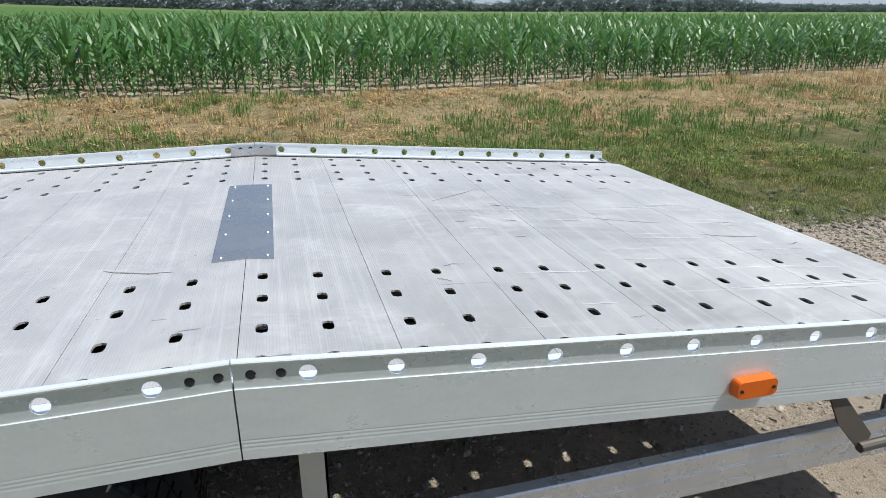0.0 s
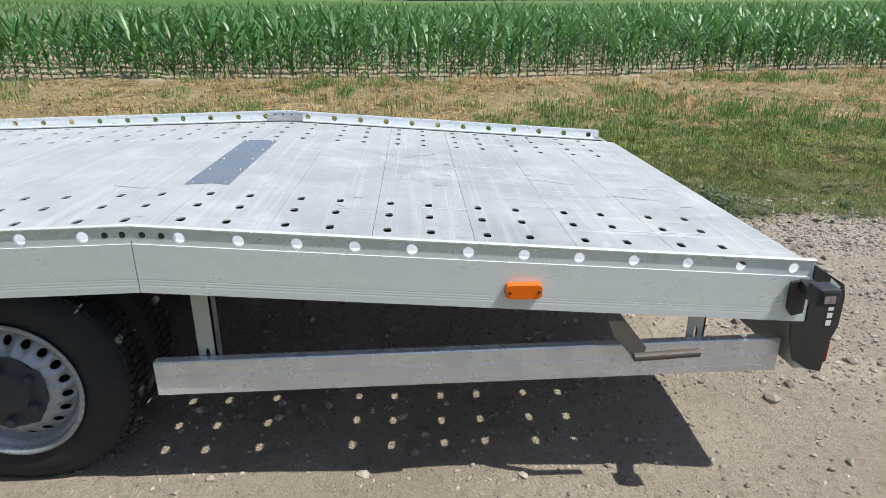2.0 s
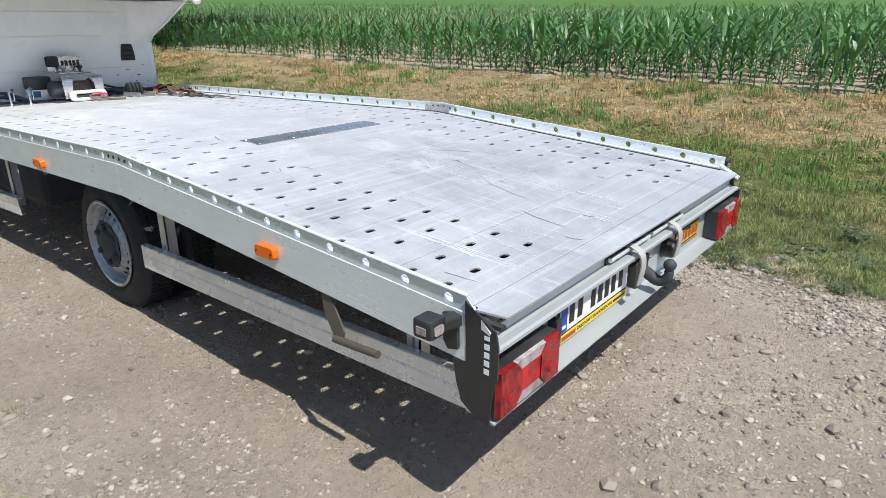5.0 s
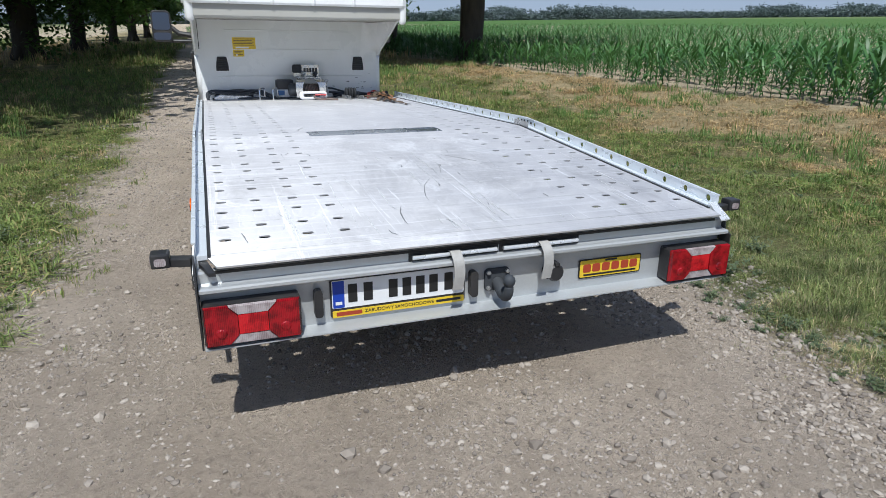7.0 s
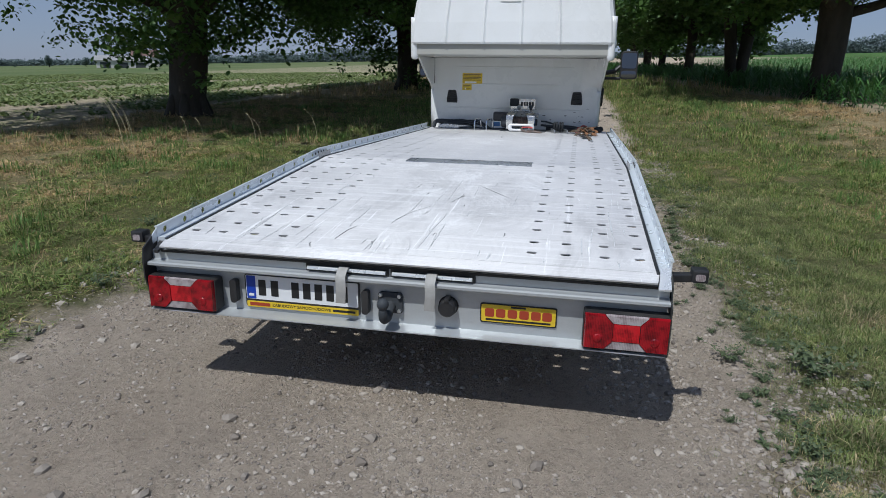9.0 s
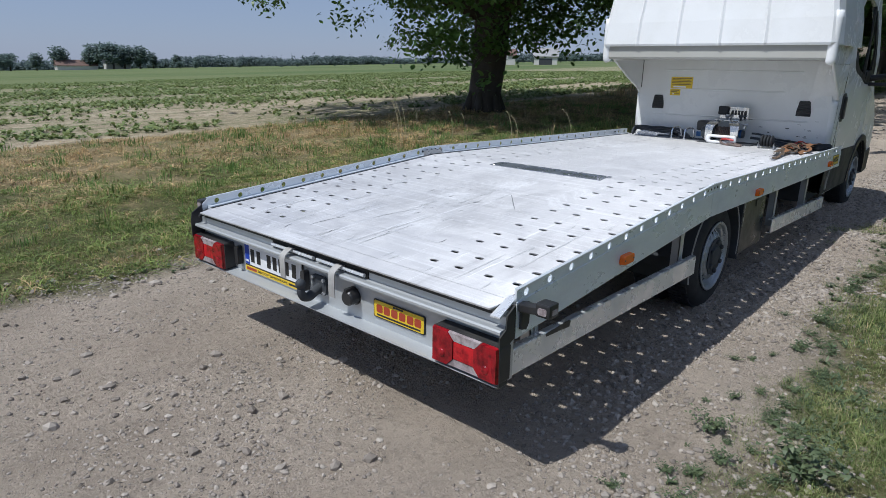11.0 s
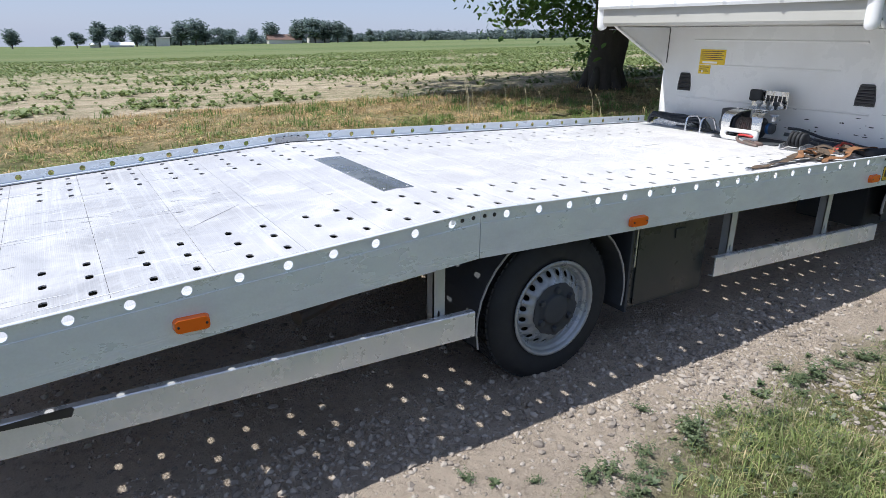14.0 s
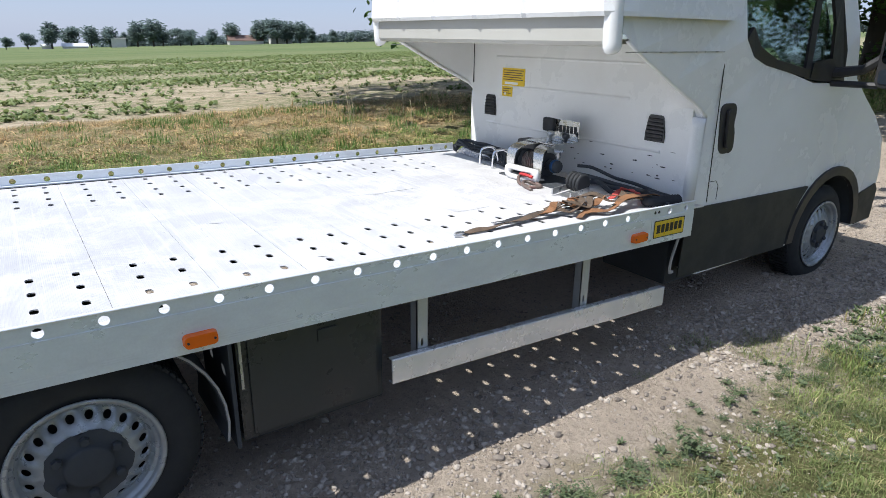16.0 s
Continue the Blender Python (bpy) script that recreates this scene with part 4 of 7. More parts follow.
# rear width lamps on rubber arms
for s in (-1, 1):
    base = tpart("width_lamp_arm", prism([(0.068, 0.695), (0.035, 0.703), (0.018, 0.685), (0.018, 0.60), (0.05, 0.592), (0.066, 0.615)], 1.103, 1.115, lambda u, v, d, s=s: (s * d, u, v), None, 0.002), BLACK, None, "black rubber arm with a small clear width lamp")
    q = box(-0.055, 0.05, -0.02, 0.02, -0.016, 0.016, 0.006)
    q.transform(Matrix.Translation((s * 1.155, 0.034, 0.688)) @ Matrix.Rotation(s * 0.25, 4, "Z"))
    tpart("rubber_arm", q, BLACK, base)
    q = box(-0.03, 0.03, -0.03, 0.03, -0.026, 0.026, 0.008)
    q.transform(Matrix.Translation((s * 1.205, 0.036, 0.700)))
    tpart("lamp_head", q, BLACK, base)
    tpart("lens", prism(rounded(0.036, 0.026, 0.008), 0, 1, lambda u, v, d, s=s: (s * 1.205 + u, 0.006 - 0.003 * d, 0.697 + v)), CLEAR, base)
    tpart("lens", box(s * 1.236 - 0.002, s * 1.236 + 0.002, 0.022, 0.052, 0.687, 0.707), CLEAR, base)


# wheels
def wheel(x, y, z, side, radius, width, deep, hub_share=0.54, rim_share=0.635, name="wheel"):
    """Steel wheel with a ring of round holes; side is the way that it faces. Local z points outwards."""
    face = Matrix.Translation((x, y, z)) @ Matrix.Rotation(side * math.pi / 2, 4, "Y")
    r = radius
    rim_r = r * rim_share
    tyre = lathe([(rim_r - 0.01, -width), (rim_r + 0.015, -width - 0.004), (r - 0.045, -width - 0.004), (r - 0.01, -width + 0.02), (r, -width + 0.035), (r, -0.035), (r - 0.01, -0.018), (r - 0.05, 0.006), (rim_r + 0.03, 0.006), (rim_r, 0.0), (rim_r - 0.012, -0.012)], face, 64)
    w = tpart(name, tyre, RUBBER, None, "black tyre on a silver steel wheel", True)
    tr = bmesh.new()
    n = 72
    for k in range(n):
        a = 2 * math.pi * k / n
        for lane, (h0, h1) in enumerate(((-width + 0.03, -width * 0.68), (-width * 0.64, -width * 0.36), (-width * 0.32, -0.03))):
            aa = a + 0.02 * (lane % 2)
            q = [(r + 0.006) * Vector((math.cos(aa + da), math.sin(aa + da), 0)) for da in (0.0, 0.062)]
            i = [(r - 0.004) * Vector((math.cos(aa + da), math.sin(aa + da), 0)) for da in (0.0, 0.062)]
            vs = [tr.verts.new(p + Vector((0, 0, h))) for h in (h0, h1) for p in (q[0], q[1], i[1], i[0])]
            for f in ((0, 1, 5, 4), (1, 2, 6, 5), (3, 0, 4, 7), (0, 3, 2, 1), (4, 5, 6, 7)):
                tr.faces.new([vs[j] for j in f])
    bmesh.ops.recalc_face_normals(tr, faces=tr.faces)
    tr.transform(face)
    tpart("tread", tr, RUBBER, w)
    d = deep
    rim = lathe([(rim_r + 0.003, 0.004), (rim_r + 0.007, 0.011), (rim_r + 0.002, 0.015), (rim_r - 0.010, 0.013), (rim_r - 0.013, -0.004), (rim_r - 0.017, -0.012), (rim_r - 0.024, -0.012), (rim_r - 0.027, -0.026), (rim_r - 0.033, -0.034), (rim_r - 0.036, -0.038)], face, 48)
    tpart("rim", rim, RIM, w, "silver steel rim", True)
    # disc with holes, built as a ring of sectors
    disc = bmesh.new()
    n, r0, r1 = 20, rim_r - 0.036, rim_r * hub_share
    z0, z1 = -0.038, -0.006 + d * 0.25

    hr = 0.46 * math.pi / n * r0 * 0.93

    def at(rad, ang):
        t = (r0 - rad) / (r0 - r1)
        return Vector((rad * math.cos(ang), rad * math.sin(ang), z0 + (z1 - z0) * math.sin(t * math.pi / 2)))

    for k in range(n):
        a = 2 * math.pi * (k + 0.5) / n
        half = math.pi / n
        mid = r0 - hr * 1.8
        inner, outer = [], []
        m = 16
        for j in range(m):
            t = 2 * math.pi * (j + 0.5) / m
            inner.append((mid + hr * math.cos(t), a + hr / mid * math.sin(t)))
            s = min((r0 - mid if math.cos(t) > 0 else mid - r1) / max(abs(math.cos(t)), 1e-6), half * mid / max(abs(math.sin(t)), 1e-6))
            outer.append((mid + s * math.cos(t), a + s * math.sin(t) / mid))
        corners = {}
        vi, vo = [disc.verts.new(at(*q)) for q in inner], [disc.verts.new(at(*q)) for q in outer]
        vd = [disc.verts.new(at(*q) - Vector((0, 0, 0.006))) for q in inner]
        for j in range(m):
            l = (j + 1) % m
            disc.faces.new((vo[j], vo[l], vi[l], vi[j]))
            disc.faces.new((vi[j], vi[l], vd[l], vd[j]))
            p, q = outer[j], outer[l]
            if abs(p[0] - q[0]) > 1e-6 and abs(p[1] - q[1]) > 1e-6:
                cr = (r0 if max(p[0], q[0]) > r0 - 1e-6 else r1)
                ca = (a + half if max(p[1], q[1]) > a + half - 1e-6 else a - half)
                disc.faces.new((vo[j], disc.verts.new(at(cr, ca)), vo[l]))
    bmesh.ops.remove_doubles(disc, verts=disc.verts, dist=2e-4)
    bmesh.ops.recalc_face_normals(disc, faces=disc.faces)
    disc.transform(face)
    tpart("wheel_disc", disc, RIM, w, "silver disc with a ring of round holes", True)
    hub = lathe([(r1 + 0.001, z1), (r1 - 0.012, z1 + 0.004), (r1 * 0.62, z1 + 0.002), (r1 * 0.60, z1 + 0.012), (r1 * 0.5, z1 + 0.016), (0.0, z1 + 0.016)], Matrix.Identity(4), 48)
    for v in hub.verts:
        if v.co.xy.length > r1 * 0.9:
            a = math.atan2(v.co.y, v.co.x)
            v.co.xy *= 1.03 + 0.025 * math.sin(a * 9 + x) + 0.02 * math.sin(a * 17) + 0.02 * math.sin(a * 5 + 1)
            v.co.z += 0.005
    hub.transform(face)
    tpart("hub", hub, CHASSIS, w, "grimy black hub", True)
    for k in range(6):
        a = 2 * math.pi * k / 6
        tpart("wheel_nut", lathe([(0.0, 0.022), (0.013, 0.021), (0.016, 0.016), (0.016, 0)], face @ Matrix.Translation((r1 * 0.8 * math.cos(a), r1 * 0.8 * math.sin(a), z1 + 0.003)), 6), CHASSIS, w)
    back = lathe([(rim_r - 0.02, -width + 0.03), (0.05, -width + 0.03)], face, 32)
    tpart("brake_drum", back, CHASSIS, w)
    return w


for s in (-1, 1):
    wheel(s * 0.985, 2.375, 0.341, s, 0.352, 0.185, 0.055)
    wheel(s * 0.765, 2.375, 0.341, s, 0.352, 0.185, 0.02)
    wheel(s * 0.985 - 0.03 - 0.02 * s, 7.09, 0.300, s, 0.350, 0.195, 0.03, 0.42, 0.685)
    # mudguard over the rear wheels
    arc = [(2.375 + 0.435 * math.cos(a), 0.345 + 0.41 * math.sin(a)) for a in [radians(193 - 204 * k / 20 if s > 0 else 130 - 80 * k / 20) for k in range(21)]]
    arc = [(y, min(z, rail_top(y) - 0.19)) for y, z in arc]
    g = bmesh.new()
    inn = [(y * 0.985 + 2.375 * 0.015, z - 0.006) for y, z in arc]
    for xa, xb, p, q in ((0.60, 1.00, arc, inn),):
        lo = [[g.verts.new((s * x, y, z)) for y, z in line] for x in (xa, xb) for line in (p, q)]
        for a, b in ((0, 2), (3, 1), (2, 3), (1, 0)):
            for i in range(len(arc) - 1):
                g.faces.new((lo[a][i], lo[a][i + 1], lo[b][i + 1], lo[b][i]))
    bmesh.ops.recalc_face_normals(g, faces=g.faces)
    guard_ob = tpart("mudguard", g, CHASSIS, None, "black plastic mudguard with a pale worn edge")
    if s > 0:
        tpart("edge_strip", tube([(s * 1.0, y, z) for y, z in arc], 0.0045, 6), WEB, guard_ob)

# chassis, axle and dark parts below
for x in (-0.4, 0.4):
    tpart("chassis_beam", box(x - 0.035, x + 0.035, 0.1, 7.4, 0.46, 0.60, 0.004), CHASSIS)
tpart("rear_axle", tube([(-0.75, 2.375, 0.34), (0.75, 2.375, 0.34)], 0.055, 12), CHASSIS)
tpart("axle_housing", lathe([(0.0, -0.14), (0.1, -0.12), (0.15, 0.0), (0.1, 0.12), (0.0, 0.14)], Matrix.Translation((0, 2.375, 0.34)) @ Matrix.Rotation(math.pi / 2, 4, "Y"), 16), CHASSIS)
tpart("front_axle", tube([(-0.8, 7.07, 0.32), (0.75, 7.07, 0.32)], 0.045, 10), CHASSIS)
tpart("fuel_tank", box(-0.85, -0.40, 3.6, 4.6, 0.28, 0.60, 0.04), CHASSIS)
tpart("exhaust", tube(smooth_line([(0.2, 6.0, 0.4), (0.25, 4.5, 0.38), (0.25, 3.0, 0.40), (0.3, 2.2, 0.5), (0.5, 1.6, 0.42), (0.62, 1.3, 0.40)], 6), 0.035, 10), RUSTY)
tpart("spare_wheel_carrier", lathe([(0.0, 0.0), (0.30, 0.0), (0.34, 0.04), (0.34, 0.16), (0.30, 0.2), (0.0, 0.2)], Matrix.Translation((0.0, 1.15, 0.36)), 32), CHASSIS)
# tool box behind the right rear wheel
for s in (1,):
    tb = tpart("tool_box", box(0.52, 0.975, 2.86, 3.44, 0.22, 0.67, 0.012), TOOLBOX, None, "dark olive plastic tool box under the deck")
    tpart("box_lid", box(0.975, 0.985, 2.90, 3.41, 0.245, 0.655, 0.004), TOOLBOX, tb)
    tpart("lid_latch", box(0.985, 0.992, 3.16, 3.24, 0.55, 0.60, 0.003), TOOLBOX, tb)
    tpart("box_hanger", box(0.99, 1.0, 2.865, 2.875, 0.45, 0.69, 0.001), STEEL)
    tpart("mud_flap", box(0.62, 1.0, 2.83, 2.845, 0.22, 0.70, 0.002), CHASSIS)

# ---- cab ----
CX, HW = -0.065, 1.03


def cab_x(side, z):
    flare = 0.045 * min(max((z - 1.2) / 0.45, 0), 1) if side > 0 else 0.0
    return CX + side * (HW + flare - 0.06 * max(z - 1.65, 0) ** 1.1 - 0.03 * max(0.9 - z, 0))


ARCH = [(7.085 + 0.455 * math.cos(radians(a)), 0.315 + 0.455 * math.sin(radians(a))) for a in range(0, 181, 15)]
OUTLINE = [(5.45, 0.34), (5.45, 0.80), (5.45, 1.245), (5.38, 1.298), (5.09, 1.430), (4.79, 1.582), (4.69, 1.640), (4.61, 1.69), (4.612, 1.95), (4.64, 2.25), (4.72, 2.50), (4.95, 2.70), (5.60, 2.77), (6.15, 2.68), (6.50, 2.45), (6.72, 2.05), (6.92, 1.68), (7.06, 1.40), (7.28, 1.27), (7.52, 1.13), (7.72, 0.95), (7.82, 0.72), (7.83, 0.30), (7.56, 0.29)] + ARCH[0:] + [(6.60, 0.30), (5.60, 0.30)]
WINDOW = [(5.615, 2.05), (5.605, 1.82), (5.65, 1.64), (5.76, 1.545), (5.90, 1.50), (6.20, 1.45), (6.50, 1.385), (6.88, 1.375), (6.80, 1.58), (6.62, 1.90), (6.44, 2.12), (6.20, 2.20), (5.80, 2.18)]


def outline_fill(b, loops, place):
    edges = []
    rings = []
    for pts in loops:
        vs = [b.verts.new(place(*p)) for p in pts]
        rings.append(vs)
        edges += [b.edges.new((vs[i], vs[(i + 1) % len(vs)])) for i in range(len(vs))]
    bmesh.ops.triangle_fill(b, edges=edges, use_beauty=True)
    return rings


shell = bmesh.new()
sides = []
for s in (-1, 1):
    rings = outline_fill(shell, [OUTLINE, WINDOW], lambda y, z, s=s: (cab_x(s, z), y, z))
    sides.append(rings[0])
    inner = [shell.verts.new(v.co + Vector((-s * 0.03, 0, 0))) for v in rings[1]]
    for i in range(len(inner)):
        shell.faces.new((rings[1][i], rings[1][(i + 1) % len(inner)], inner[(i + 1) % len(inner)], inner[i]))
for i in range(8, len(OUTLINE) - 1):
    if 15 <= i <= 16:
        continue
    shell.faces.new((sides[0][i], sides[0][i + 1], sides[1][i + 1], sides[1][i]))
bmesh.ops.recalc_face_normals(shell, faces=shell.faces)
cab = tpart("cab_shell", shell, WHITE, None, "white painted cab with a high sleeper roof")
tpart("windscreen", prism([(6.49, 2.44), (6.72, 2.05), (6.92, 1.68), (7.055, 1.405), (7.05, 1.40), (6.91, 1.675), (6.71, 2.045), (6.48, 2.435)], CX - 0.94, CX + 0.94, lambda u, v, d: (d, u, v)), GLASS, cab)
wall = bmesh.new()
box(CX - 0.98, CX + 0.98, 5.40, 5.44, 0.62, 1.605, 0, wall)
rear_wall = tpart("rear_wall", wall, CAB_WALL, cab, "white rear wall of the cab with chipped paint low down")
tpart("roof_overhang", box(CX - 1.005, CX + 1.005, 4.64, 5.44, 1.608, 1.63), GREY_BEIGE, cab)
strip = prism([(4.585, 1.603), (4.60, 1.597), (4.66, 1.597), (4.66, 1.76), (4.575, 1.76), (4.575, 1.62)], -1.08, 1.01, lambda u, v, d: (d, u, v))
tpart("roof_strip", strip, GREY_BEIGE, cab, "grey-beige panel under the roof shell")
# roof shell over the strip: rear face with shallow ribs
face = bmesh.new()
cols = [-1.15, -1.115, -1.08, -0.75, -0.73, -0.71, -0.34, -0.32, -0.30, 0.06, 0.08, 0.10, 0.46, 0.48, 0.50, 1.00, 1.035, 1.06]
depth = [0.16, 0.03, 0, 0, -0.012, 0, 0, -0.012, 0, 0, -0.012, 0, 0, -0.012, 0, 0, 0.03, 0.16]
levels = [(1.725, 4.545), (1.745, 4.535), (1.95, 4.542), (2.20, 4.565), (2.45, 4.59), (2.78, 4.63), (2.96, 4.75), (3.04, 5.3)]
grid = [[face.verts.new((-0.035 + (x + 0.035) * (1 - 0.16 * max(z - 1.85, 0)), y + dd, z)) for x, dd in zip(cols, depth)] for z, y in levels]
for a, c in zip(grid, grid[1:]):
    for i in range(len(cols) - 1):
        face.faces.new((a[i], a[i + 1], c[i + 1], c[i]))
for e in (0, -1):
    far_edge = [face.verts.new((r[e].co.x, 5.5, r[e].co.z)) for r in grid]
    for i in range(len(grid) - 1):
        face.faces.new((grid[i][e], grid[i + 1][e], far_edge[i + 1], far_edge[i]))
bmesh.ops.recalc_face_normals(face, faces=face.faces)
roof = tpart("roof_shell", face, WHITE, cab, "white moulded roof shell with vertical ribs")
tpart("roof_hatch", prism(rounded(0.25, 0.30, 0.02), 0, 1, lambda u, v, d: (-0.03 + u, 4.60 + 0.2 * v - 0.02 * d, 2.30 + v)), WHITE, cab)
tpart("roof_vent_opening", prism(rounded(0.17, 0.26, 0.015), 0, 1, lambda u, v, d: (-0.03 + u, 4.583 + 0.2 * v - 0.004 * d, 2.32 + v)), BLACK, cab)
tpart("high_stop_lamp", prism(rounded(0.19, 0.06, 0.02), 0, 1, lambda u, v, d: (-0.85 + u, 4.578 - 0.03 * d, 2.275 + v)), RED, cab)
for x in (-0.85, 0.80):
    tpart("lamp_base", prism(rounded(0.21, 0.12, 0.025), 0, 1, lambda u, v, d, x=x: (x + u, 4.585 + 0.15 * v - 0.012 * d, 2.25 + v)), STEEL, cab)
for x in (CX - 0.972,):
    tpart("corner_seal", tube([(x, 5.398, 1.30), (x, 5.398, 1.60)], 0.005, 6), INK, cab)
def rim_y(z):
    """Where the cheek of the overhang ends towards the rear, at a height."""
    return float(np.interp(z, (1.19, 1.245, 1.298, 1.430, 1.582, 1.64), (5.45, 5.45, 5.38, 5.09, 4.79, 4.69)))


for s in (-1, 1):
    tpart("rounded_edge", tube([(cab_x(s, z) - s * 0.0505, 5.45, z) for z in (0.76, 1.0, 1.19, 1.235)], 0.05, 18), WHITE, cab, "", True)
    tpart("cheek_edge", tube([(cab_x(s, z) - s * 0.0135, rim_y(z) + 0.004, z) for z in (1.235, 1.27, 1.298, 1.36, 1.430, 1.50, 1.582, 1.625)], 0.013, 10), WHITE, cab, "", True)
    # the wall sweeps out to the cheek's edge in a hollow curve
    sweep = bmesh.new()
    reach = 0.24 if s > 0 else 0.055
    grid = []
    for z in np.linspace(1.20, 1.60, 14):
        xe = cab_x(s, z) - s * 0.008
        grid.append([sweep.verts.new((xe - s * reach * (1 - t), 5.3985 + (rim_y(z) - 5.3985) * t ** 2.2, z)) for t in np.linspace(0, 1, 10)])
    for p, q in zip(grid, grid[1:]):
        for i in range(9):
            sweep.faces.new((p[i], p[i + 1], q[i + 1], q[i]))
    bmesh.ops.recalc_face_normals(sweep, faces=sweep.faces)
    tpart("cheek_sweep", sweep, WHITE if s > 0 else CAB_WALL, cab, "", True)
for x in (1.005, -1.085):
    tpart("roof_corner", tube(smooth_line([(x, 4.615, 1.575), (x, 4.605, 1.60), (x, 4.60, 1.66), (x, 4.595, 1.80), (x, 4.60, 2.0)], 3), [0.026, 0.036, 0.040] + [0.042] * 10, 16), WHITE, cab, "", True)
# swage ridges pressed into the wall
for z, w in ((1.50, 0.7), (1.30, 0.55), (1.02, 0.8)):
    r = prism([(-0.012, 0), (0, 0.006), (0.012, 0)], CX - w, CX + w, lambda u, v, d, z=z: (d, 5.401 - v, z + u))
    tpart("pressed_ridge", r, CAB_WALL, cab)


def vent(x):
    pts = [(-0.066, -0.075), (0.066, -0.075), (0.066, -0.03), (0.05, 0.065), (0.04, 0.075), (-0.04, 0.075), (-0.05, 0.065), (-0.066, -0.03)]
    v = tpart("air_vent", prism(pts, 0, 1, lambda u, w, d: (x + u, 5.40 - 0.008 * d, 1.150 + w)), BLACK, cab, "black plastic louvred air vent")
    for k in range(6):
        z = -0.062 + 0.022 * k
        h = 0.055 if z < 0 else 0.055 - 0.2 * z
        tpart("louvre", prism([(0, 0), (0.010, -0.004), (0.010, -0.007), (0, -0.012)], x - h, x + h, lambda u, w, d, z=z: (d, 5.392 - u, 1.160 + z + w)), BLACK, v)


vent(-0.815)
vent(0.69)
for x0, x1, z0, z1 in ((-0.69, -0.447, 1.302, 1.425), (-0.69, -0.575, 1.225, 1.296)):
    lab = tpart("warning_label", box(x0, x1, 5.397, 5.400, z0, z1), YELLOW, cab, "yellow warning sticker with rows of small print")
    for k in range(5 if x1 > -0.5 else 3):
        z = z1 - 0.016 - 0.016 * k
        tpart("print_line", box(x0 + 0.012, x1 - 0.015 - 0.02 * (k % 2), 5.3963, 5.397, z - 0.003, z + 0.003), RUSTY, lab)
    tpart("white_line", box(x0 + 0.03, x1 - 0.07, 5.3962, 5.397, z0 + 0.01, z0 + 0.026), PLATE_WHITE, lab)
rng = random.Random(4)
for k in range(22):
    x, z = rng.uniform(-0.05, 0.85), 0.86 + 0.18 * rng.random() ** 1.5
    w, h = rng.uniform(0.004, 0.028), rng.uniform(0.002, 0.006)
    pts = [(w * math.cos(a) * rng.uniform(0.6, 1), h * math.sin(a) * rng.uniform(0.6, 1)) for a in [2 * math.pi * j / 7 for j in range(7)]]
    tpart("paint_chip", prism(pts, 0, 1, lambda u, v, d, x=x, z=z: (x + u, 5.3995 - 0.0008 * d, z + v)), CLAD, rear_wall)

